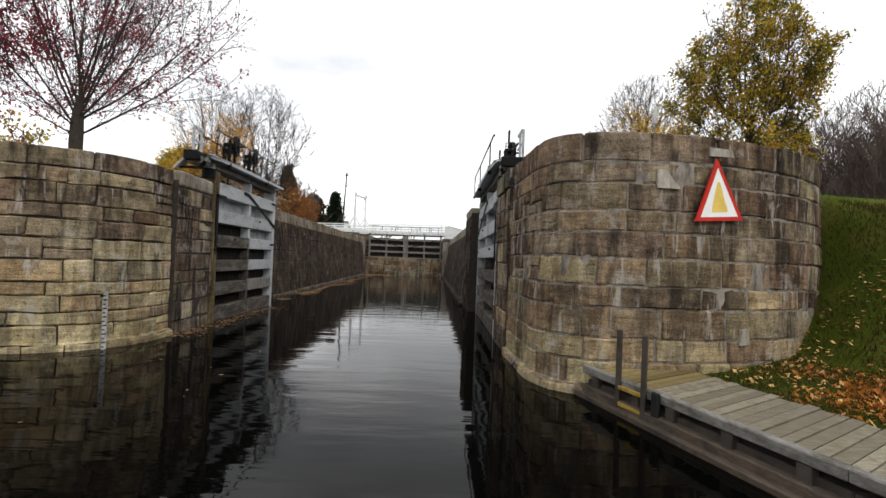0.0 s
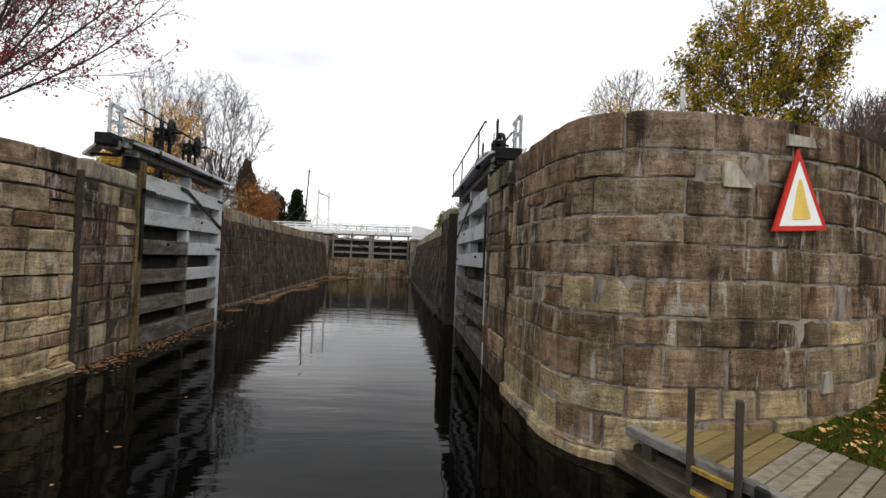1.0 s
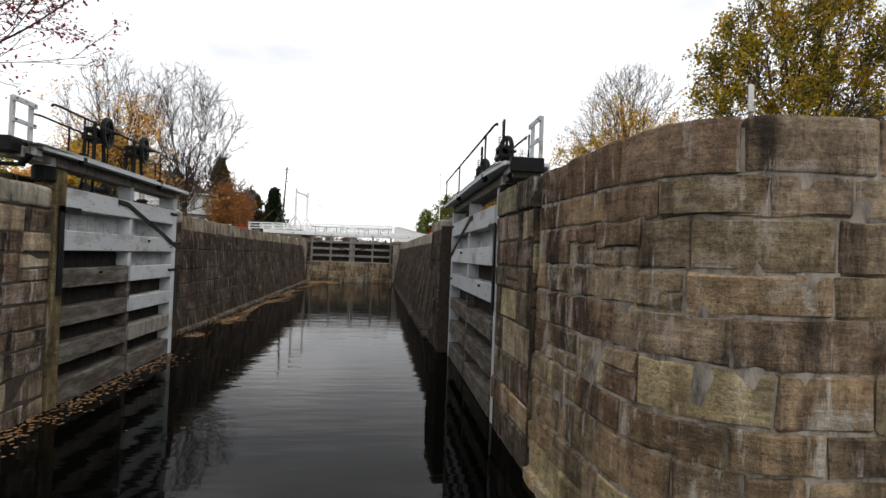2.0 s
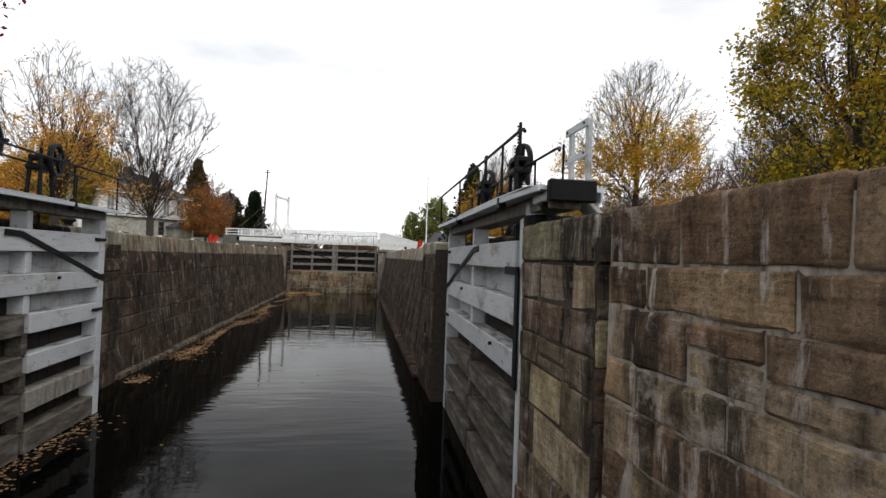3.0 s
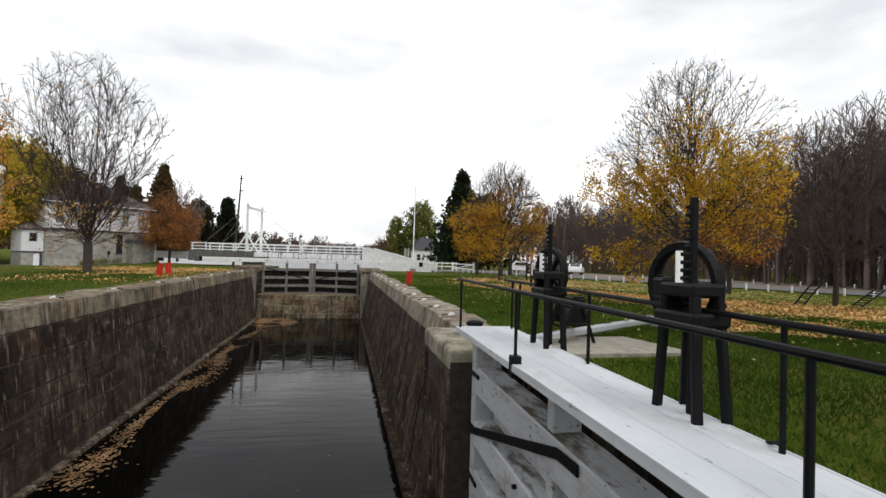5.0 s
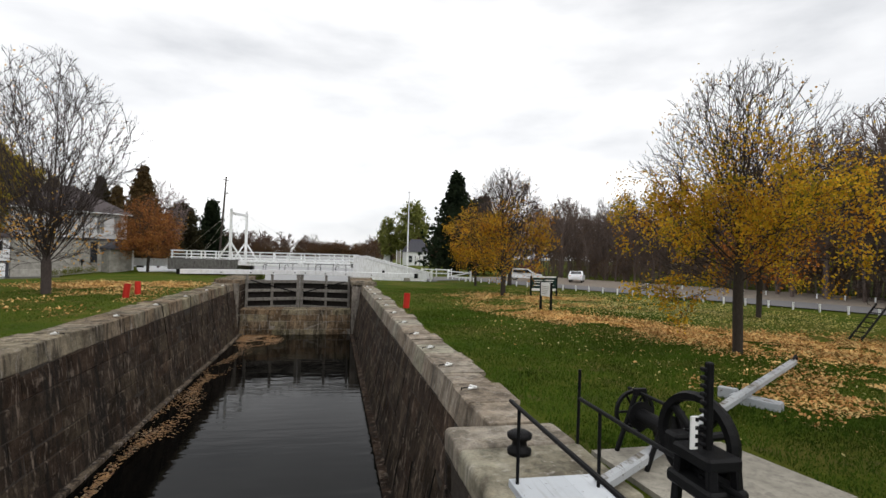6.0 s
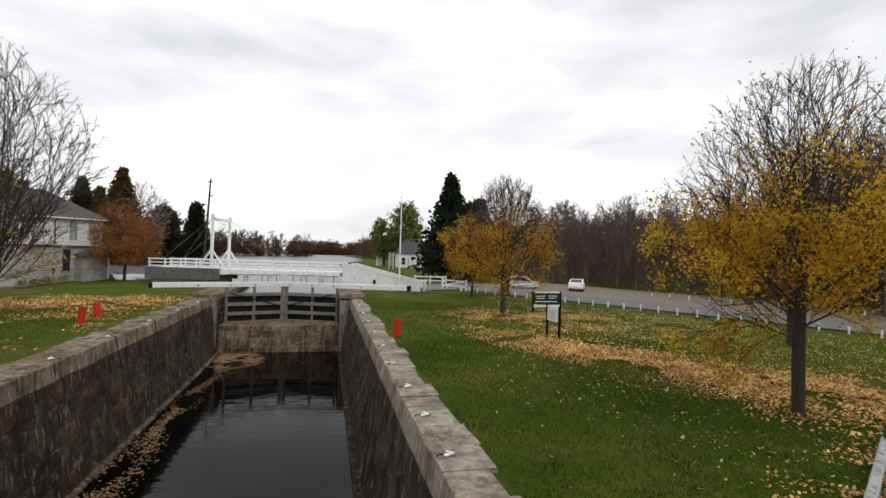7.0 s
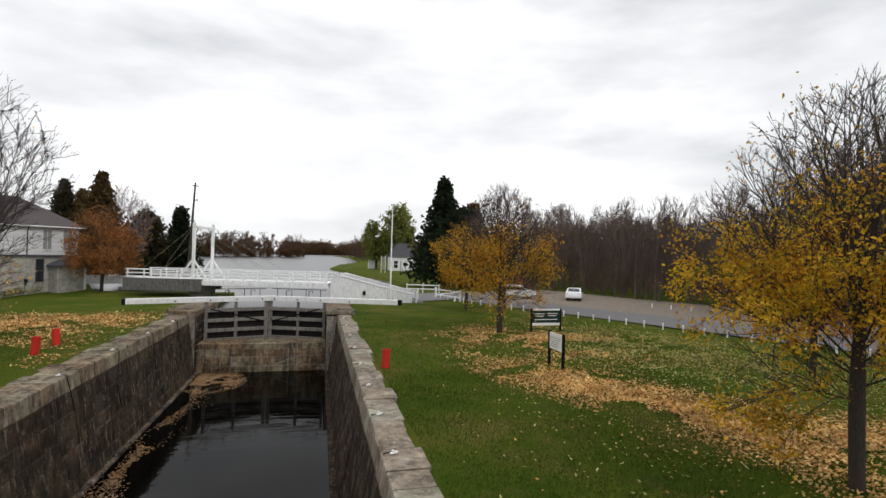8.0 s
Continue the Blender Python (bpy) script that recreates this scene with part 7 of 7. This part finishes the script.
# ---- cars ----
def car(at, rz, label, wagon):
    c = thing("car", label, "car", at=at, rz=rz)
    if wagon:
        prof = [(-2.1, 0.35), (2.05, 0.3), (2.15, 0.55), (2.05, 0.8), (1.25, 0.95), (0.45, 1.5), (-1.5, 1.52), (-2.05, 1.0), (-2.15, 0.7)]
    else:
        prof = [(-2.2, 0.35), (2.1, 0.3), (2.2, 0.55), (2.1, 0.78), (1.1, 0.92), (0.4, 1.42), (-0.9, 1.42), (-1.55, 0.98), (-2.15, 0.93), (-2.25, 0.65)]
    g = Geo()
    n = len(prof)
    vs = []
    for y, s in ((-0.86, 0.0), (-0.78, 1.0), (0.78, 1.0), (0.86, 0.0)):
        for x, z in prof:
            vs.append((x * (1 if s else 0.985), y if z < 1.0 else y * (0.86 if s else 0.88), z if s else min(z, 0.95 + (z - 0.95) * 0.9)))
    f = [tuple(range(n))[::-1], tuple(range(3 * n, 4 * n))]
    for k in range(3):
        f += [(k * n + i, k * n + (i + 1) % n, (k + 1) * n + (i + 1) % n, (k + 1) * n + i) for i in range(n)]
    part("body", g.add(vs, f), M_CAR, c)
    for s in (-1, 1):
        g = Geo()
        a, b = (1.0, -1.45) if wagon else (0.95, -1.3)
        q = [(a, 0.97), (0.38, 1.38), (-0.85 if not wagon else -1.35, 1.38), (b - 0.1, 1.0)]
        g.add([(x, s * (0.80 if z > 1.2 else 0.875), z) for x, z in q], [(0, 1, 2, 3) if s < 0 else (3, 2, 1, 0)])
        part("side_window", g, M_GLASS, c)
        for x in (1.35, -1.3):
            w = part("wheel", Geo().lathe(pose(x, s * 0.72, 0.31, 90, 0, 0), [(0.0, -0.1), (0.3, -0.1), (0.32, -0.06), (0.32, 0.06), (0.3, 0.1), (0.0, 0.1)], 20), M_RUBBER, c)
            part("rim", Geo().lathe(pose(x, s * 0.83, 0.31, 90, 0, 0), [(0.0, -0.012), (0.2, -0.012), (0.2, 0.012), (0.0, 0.012)], 16), M_CONCRETE, w)
        part("headlight", Geo().block(pose(2.1, s * 0.62, 0.68), 0.1, 0.3, 0.14, 0.03), M_SIGNWHITE, c)
        part("tail_light", Geo().block(pose(-2.14, s * 0.66, 0.82), 0.08, 0.2, 0.2, 0.03), M_RED, c)
    g = Geo().add([(1.2, -0.72, 0.98), (1.2, 0.72, 0.98), (0.5, 0.66, 1.46 if wagon else 1.39), (0.5, -0.66, 1.46 if wagon else 1.39)], [(0, 1, 2, 3)])
    part("windscreen", Geo().add([(x + 0.03, y, z + 0.03) for x, y, z in g.v], g.f), M_GLASS, c)
    xr = -1.56 if wagon else -0.95
    part("rear_window", Geo().add([(xr - 0.05, -0.6, 1.44 if wagon else 1.40), (xr - 0.05, 0.6, 1.44 if wagon else 1.40), (xr - 0.52, 0.68, 1.06), (xr - 0.52, -0.68, 1.06)], [(0, 1, 2, 3)]), M_GLASS, c)
    part("bumper", Geo().block(pose(-2.2, 0, 0.48), 0.14, 1.6, 0.2, 0.04), M_CAR, c)
    part("plate", Geo().block(pose(-2.28, 0, 0.62), 0.02, 0.4, 0.12, 0.004), M_SIGNWHITE, c)


car((25.6, 79.0, LAWN + 0.07), -28, "white hatchback car on the lane", True)
car((31.6, 76.4, LAWN + 0.06), 58, "white saloon car parked on the gravel", False)


# ---- machinery and fittings behind the lower gate ----
def crab_winch(at, rz):
    w = thing("crab_winch", "black iron crab winch with a drum and spoked wheel", "winch", at=at, rz=rz)
    w.scale = (0.85, 0.85, 0.85)
    for y in (-0.42, 0.42):
        g = Geo()
        g.beam((-0.42, y, 0), (-0.06, y, 1.0), 0.06, 0.07)
        g.beam((0.42, y, 0), (0.06, y, 1.0), 0.06, 0.07)
        g.beam((-0.28, y, 0.42), (0.28, y, 0.42), 0.06, 0.06)
        g.box(-0.12, 0.12, y - 0.04, y + 0.04, 0.94, 1.06, 0.01)
        part("side_frame", g, M_IRON, w)
    part("drum", Geo().lathe(pose(0, -0.4, 0.6, -90, 0, 0), [(0.0, 0), (0.24, 0), (0.24, 0.05), (0.13, 0.06), (0.13, 0.74), (0.24, 0.75), (0.24, 0.8), (0, 0.8)], 20), M_IRON, w)
    part("shaft", Geo().tube([(0, -0.7, 0.98), (0, 0.75, 0.98)], 0.03, 8), M_IRON, w)
    part("crank", Geo().tube([(0, 0.75, 0.98), (0.3, 0.76, 0.9), (0.3, 1.0, 0.9)], 0.022, 6), M_IRON, w)
    m = pose(0, 0.56, 0.62, 90, 0, 0)
    wh = part("wheel", Geo().lathe(m, [(0.33, -0.03), (0.38, -0.03), (0.38, 0.03), (0.33, 0.03), (0.33, -0.03)], 28), M_IRON, w)
    for a in range(6):
        c, s = math.cos(a * math.pi / 3), math.sin(a * math.pi / 3)
        part("spoke", Geo().beam((0.03 * c, 0.56, 0.62 + 0.03 * s), (0.35 * c, 0.56, 0.62 + 0.35 * s), 0.04, 0.04), M_IRON, wh)


pad = thing("concrete_pad", "pale concrete pad set in the lawn", "slab")
part("slab", Geo().sheet([(4.95, 22.2), (6.0, 22.22), (5.95, 24.1), (4.83, 24.08)], 4.3, 4.565), M_CONCRETE, pad)
part("slab", Geo().sheet([(6.012, 22.22), (7.35, 22.25), (7.05, 24.12), (5.962, 24.1)], 4.3, 4.56), M_CONCRETE, pad)
crab_winch((5.55, 23.65, 4.562), 0)
crab_winch((-8.3, 23.6, 4.55), -25)
arm = thing("sweep_arm", "long grey painted timber sweep arm lying across a block", "beam")
part("arm", Geo().beam((4.0, 22.6, 4.70), (13.2, 28.5, 4.78), 0.16, 0.15, 0.03), M_GATEPAINT, arm)
part("hook", Geo().tube([(13.1, 28.44, 4.84), (13.4, 28.63, 4.91), (13.5, 28.7, 4.8)], 0.04, 8), M_IRON, arm)
blk = thing("timber_block", "grey painted timber block on the grass", "block")
part("block", Geo().beam((9.25, 26.3, 4.57), (9.66, 25.5, 4.57), 0.3, 0.2, 0.02), M_GATEPAINT, blk)
part("block", Geo().beam((9.2, 26.62, 4.62), (9.4, 26.3, 4.62), 0.12, 0.24, 0.02), M_GATEPAINT, blk)
stake = thing("iron_stake", "upright black iron stake", "stake", at=(4.72, 24.3, COP))
part("bar", Geo().tube([(0, 0, -0.05), (0.03, 0.03, 1.08)], 0.024, 8), M_IRON, stake)


def bollard_iron(x, y, s=1.0):
    b = thing("mooring_bollard", "black mushroom-shaped iron mooring bollard on the coping", "bollard", "mooring bollards", at=(x, y, COP))
    part("casting", Geo().lathe(Matrix(), [(0.0, -0.02), (0.17 * s, -0.02), (0.17 * s, 0.04), (0.11 * s, 0.08), (0.10 * s, 0.16), (0.17 * s, 0.2), (0.18 * s, 0.25), (0.12 * s, 0.29), (0, 0.3)], 20), M_IRON, b, smooth=True)


for x, y in ((3.72, 24.1), (-7.15, 24.3), (3.75, 64.2), (-7.5, 64.0), (3.3, 63.2)):
    bollard_iron(x, y)


# ---- mooring cables down the chamber walls ----
def cable(x, y, side, slack, foot):
    c = thing("mooring_cable", "black mooring cable hung from a pale anchor down the wall", "cable", "mooring cables on the chamber walls")
    top = x + side * 0.22
    part("anchor", Geo().block(pose(top, y, COP + 0.035, 0, 0, 20), 0.24, 0.07, 0.05, 0.015), M_SIGNWHITE, c, "white painted cleat")
    part("anchor_arm", Geo().block(pose(top, y, COP + 0.065, 0, 0, -55), 0.18, 0.05, 0.04, 0.012), M_SIGNWHITE, c)
    part("anchor_bolt", Geo().lathe(pose(top + side * 0.1, y, COP + 0.02), [(0.0, 0), (0.03, 0), (0.03, 0.04), (0, 0.05)], 10), M_CONCRETE, c)
    b = (0.8 if side > 0 else 0.5) / COP
    pts = [(top, y, COP + 0.06), (x - side * 0.03, y, COP + 0.03), (x - side * 0.05, y - 0.02, COP - 0.1)]
    for k in range(1, 9):
        z = (COP - 0.1) + (foot - COP + 0.1) * k / 8
        pts.append((x - side * ((COP - z) * b + 0.045), y + slack * math.sin(k / 8 * math.pi * 0.8), z))
    part("line", Geo().tube(pts, 0.016, 6), M_IRON, c)


for k, y in enumerate((27.4, 29.6, 32.0, 34.6, 37.6, 41.0, 44.6, 48.4, 52.4, 56.6, 60.5)):
    cable(3.755, y, 1, rng.uniform(-0.5, 0.9), rng.uniform(0.15, 1.2))
for k, y in enumerate((27.5, 31.0, 35.0, 39.5, 44.0, 49.0, 54.0, 59.0)):
    cable(-7.0, y, -1, rng.uniform(-0.5, 0.5), rng.uniform(0.1, 2.2))
ch = thing("rope_ladder", "dark rope ladder hanging to the water", "ladder")
for dy in (0.0, 0.35):
    part("rope", Geo().tube([(-6.98, 28.5 + dy, COP - 0.1), (-6.75, 28.55 + dy, 2.2), (-6.5, 28.7 + dy, 0.2)], 0.02, 6), M_IRON, ch)
for k in range(9):
    z = 0.35 + k * 0.22
    part("rung", Geo().tube([(-6.49 - 0.115 * z, 28.7 - 0.03 * z, z), (-6.49 - 0.115 * z, 29.05 - 0.03 * z, z)], 0.018, 6), M_IRON, ch)
def leaning_rack(x, y, dz, label):
    ld = thing("leaning_rack", label, "rack")
    for d in (0, 0.45):
        part("stile", Geo().beam((x, y + d, 4.55), (x + 1.5, y + d + 0.1, 4.55 + dz), 0.06, 0.06), M_IRON, ld)
    for k in range(7):
        f = 0.1 + k * 0.13
        part("rung", Geo().tube([(x + 1.5 * f, y + 0.1 * f, 4.55 + dz * f), (x + 1.5 * f, y + 0.45 + 0.1 * f, 4.55 + dz * f)], 0.02, 6), M_IRON, ld)


leaning_rack(20.7, 32.6, 1.4, "dark metal ladder rack leaning by a thin tree")
leaning_rack(23.3, 32.2, 0.8, "low dark metal rack lying on the grass")

# ---- fallen leaves, floating leaves and grass ----
def flat_leaves(name, xy, z, size, mat, label, seed, tilt=0.35, category="leaves"):
    r = np.random.RandomState(seed)
    n = len(xy)
    c = np.column_stack([xy, np.full(n, z) if np.isscalar(z) else z])
    a = r.uniform(0, 2 * np.pi, n)
    u = np.column_stack([np.cos(a), np.sin(a), r.normal(0, tilt, n)])
    v = np.column_stack([-np.sin(a), np.cos(a), r.normal(0, tilt, n)])
    s = size * r.uniform(0.55, 1.3, (n, 1))
    lift = np.abs(u[:, 2:3]) * s + np.abs(v[:, 2:3]) * s * 0.7
    c[:, 2:3] += lift * (tilt > 0.1)
    verts = np.stack([c - u * s, c - v * s * 0.7 + u * s * 0.1, c + u * s, c + v * s * 0.7 - u * s * 0.1], 1).reshape(-1, 3)
    k = np.arange(n)[:, None] * 4
    faces = np.concatenate([k + [[0, 1, 2]], k + [[0, 2, 3]]], 1).reshape(-1, 3)
    tagged(np_mesh(name, verts, faces, mat), label, category, kind="stuff")


def drift(n, seed, centre, radii, turn=0.0, rough=0.5, scale=0.35, cut=0.0):
    """Points of an uneven drift inside an ellipse."""
    r = np.random.RandomState(seed)
    p = r.normal(0, 0.5, (n * 2, 2))
    p = p[(p ** 2).sum(1) < 1.6]
    q = p * np.array(radii)
    c, s = math.cos(radians(turn)), math.sin(radians(turn))
    q = np.column_stack([q[:, 0] * c - q[:, 1] * s + centre[0], q[:, 0] * s + q[:, 1] * c + centre[1]])
    f = np.array([noise.noise((x * scale, y * scale, seed)) + 0.5 * noise.noise((x * scale * 3, y * scale * 3, seed + 5)) for x, y in q])
    return q[f > cut + r.normal(0, 0.15, len(q)) * rough][:n]


def on_lawn(q):
    return q[(q[:, 0] > 5.2) | (q[:, 0] < -8.6)]


Z = LAWN + 0.012
flat_leaves("leaf_drift", on_lawn(drift(24000, 61, (14.2, 36.6), (9.6, 2.4), -62, 0.6, 0.45, -0.25)), Z, 0.05, L_FALLEN, "drift of orange and tan fallen leaves on the lawn", 61)
flat_leaves("leaf_drift", on_lawn(drift(11000, 62, (18.5, 31.5), (6.0, 3.8), -20, 0.5, 0.4, -0.1)), Z, 0.047, L_FALLEN, "brown fallen leaves under the maple", 62)
flat_leaves("leaf_drift", on_lawn(drift(7000, 63, (14.8, 50.5), (5.5, 6.0), 0, 0.5, 0.3, 0.0)), Z, 0.06, L_FALLEN, "fallen leaves round the far maple", 63)
flat_leaves("leaf_drift", on_lawn(drift(4200, 64, (12.4, 26.4), (3.0, 2.2), 10, 0.5, 0.5, 0.0)), Z, 0.04, L_FALLEN, "rusty leaf drift beside the timber block", 64)
flat_leaves("scattered_leaves", on_lawn(drift(1100, 65, (12.5, 32.0), (6.0, 11.0), 0, 0.8, 0.3, -0.3)), Z, 0.04, L_PALE, "pale yellow leaves scattered on the grass", 65)
flat_leaves("scattered_leaves", on_lawn(drift(1000, 66, (13.5, 40.0), (6.0, 14.0), 0, 0.8, 0.4, -0.2)), Z, 0.045, L_FALLEN, "brown leaves scattered on the grass", 66)
flat_leaves("scattered_leaves", on_lawn(drift(13000, 75, (20.5, 46.0), (7.5, 13.0), 20, 0.9, 0.4, -0.25)), Z, 0.045, L_PALE, "yellowed leaves strewn over the far lawn", 75)
flat_leaves("leaf_drift", on_lawn(drift(9000, 67, (-14.5, 59.5), (6.0, 5.5), 0, 0.5, 0.25, -0.15)), Z, 0.07, L_FALLEN, "tan leaf drift on the lawn by the house", 67)
flat_leaves("leaf_drift", on_lawn(drift(2200, 68, (-12.0, 49.5), (4.5, 9.0), 0, 0.5, 0.3, 0.0)), Z, 0.06, L_FALLEN, "thin leaf litter along the lock", 68)
v, f = leaves_at([(31.5 + rng.gauss(0, 0.7), 92.0 + rng.gauss(0, 0.7), LAWN + 0.3 + abs(rng.gauss(0.9, 0.6))) for _ in range(150)], 6, 0.11, 0.25, 340)
tagged(np_mesh("shrub", v, f, L_RED), "dark red shrub at the wood's edge", "shrub")
# leaves on the bank
q = drift(3800, 69, (8.0, 6.7), (1.3, 2.6), 14, 0.5, 0.8, -0.1)
q = q[(q[:, 0] > 5.5) & (q[:, 0] < 10)]
flat_leaves("leaf_drift", q, np.array([rise(x, y) + 0.012 for x, y in q]), 0.042, L_ORANGE, "red-brown leaves on the grass bank", 69)
q = drift(2600, 76, (9.0, 7.5), (2.8, 6.0), 0, 0.9, 0.6, -0.2)
q = q[(q[:, 0] > 5.6) & (q[:, 0] < 13) & (q[:, 1] < 11)]
flat_leaves("scattered_leaves", q, np.array([rise(x, y) + 0.02 for x, y in q]), 0.04, L_FALLEN, "small brown leaves in the bank's grass", 76)
q = drift(500, 70, (7.6, 8.6), (1.8, 4.0), 0, 0.8, 0.5, -0.3)
q = q[(q[:, 0] > 5.5) & (q[:, 0] < 10) & (q[:, 1] < 11)]
flat_leaves("scattered_leaves", q, np.array([rise(x, y) + 0.012 for x, y in q]), 0.045, L_FALLEN, "brown leaves scattered over the bank", 70)
# leaves afloat
r = np.random.RandomState(71)
y = r.uniform(25, 63, 7000)
x = -5.6 + r.normal(0, 0.62, 7000) * (0.55 + 0.25 * np.sin(y * 0.5)) * np.clip(0.5 + (y - 25) / 40, 0.5, 1.2)
f = np.array([noise.noise((a * 0.9, b * 0.35, 2.0)) for a, b in zip(x, y)])
k = f > 0.02 + r.normal(0, 0.1, len(f))
q = np.column_stack([x, y])[k]
flat_leaves("floating_leaves", q[q[:, 0] > -6.2 - 0.007 * (q[:, 1] - 25)], LEVEL + 0.006, 0.055, L_FLOAT, "brown leaves afloat along the lock wall", 71, 0.02)
q = drift(5500, 72, (-5.2, 61.0), (1.9, 2.8), 15, 0.5, 0.5, -0.2)
q = q[(q[:, 0] > -6.3) & (q[:, 0] < 2.5) & (q[:, 1] < 63.2)]
flat_leaves("floating_leaves", q, LEVEL + 0.007, 0.07, L_FLOAT, "raft of tan leaves in the lock's corner", 72, 0.02)
q = np.column_stack([r.uniform(-5.6, 1.5, 70), r.uniform(5, 30, 70)])
flat_leaves("floating_leaves", q[(q[:, 0] < -2.0) | (q[:, 1] > 24)], LEVEL + 0.006, 0.04, L_FLOAT, "single leaves afloat on the dark water", 73, 0.02)
q = np.column_stack([-5.3 + np.abs(r.normal(0, 0.35, 500)), r.uniform(14, 22, 500)])
flat_leaves("floating_leaves", q, LEVEL + 0.006, 0.045, L_FLOAT, "leaves gathered at the open gate's foot", 74, 0.02)


def grass(name, n, seed, x0, x1, y0, y1, h, label, ok=None, mat=None):
    r = np.random.RandomState(seed)
    x, y = r.uniform(x0, x1, n), r.uniform(y0, y1, n)
    z = np.array([rise(a, b) for a, b in zip(x, y)])
    k = z > 0.2
    rim = np.minimum(np.minimum(x1 - x, y - y0), y1 - y)
    k &= r.rand(n) < np.clip(rim / 2.0, 0.05, 1)
    if ok is not None:
        k &= ok(x, y)
    x, y, z = x[k], y[k], z[k] - 0.02
    n = len(x)
    a = r.uniform(0, 2 * np.pi, n)
    w = np.column_stack([np.cos(a), np.sin(a), np.zeros(n)]) * 0.012
    tip = np.column_stack([r.normal(0, 0.4, n), r.normal(0, 0.4, n), np.ones(n)]) * (h * r.uniform(0.5, 1.2, (n, 1)))
    c = np.column_stack([x, y, z])
    verts = np.stack([c - w, c + w, c + tip], 1).reshape(-1, 3)
    faces = np.arange(3 * n).reshape(-1, 3)
    tagged(np_mesh(name, verts, faces, mat or L_GRASS), label, "grass", kind="stuff")


clear = lambda x, y: (x > 4.75) & ~((x < 7.38) & (y > 22) & (y < 24.14))
grass("grass", 85000, 81, 4.7, 18, 22.5, 44, 0.085, "short green lawn grass", clear)
grass("grass", 30000, 82, 4.7, 24, 42, 62, 0.09, "short green lawn grass", clear)
grass("grass", 50000, 85, 4.9, 15, 14.8, 26, 0.07, "short green lawn grass", lambda x, y: ~((x < 7.38) & (y > 22) & (y < 24.14)))
grass("grass", 70000, 83, 5.3, 14, -1, 14, 0.11, "rough grass on the bank", lambda x, y: (x - 4.85) ** 2 + (y - 15.68) ** 2 > 6.1 ** 2, L_BANK)
grass("grass", 25000, 84, -18, -8.5, 24, 62, 0.09, "short green lawn grass")
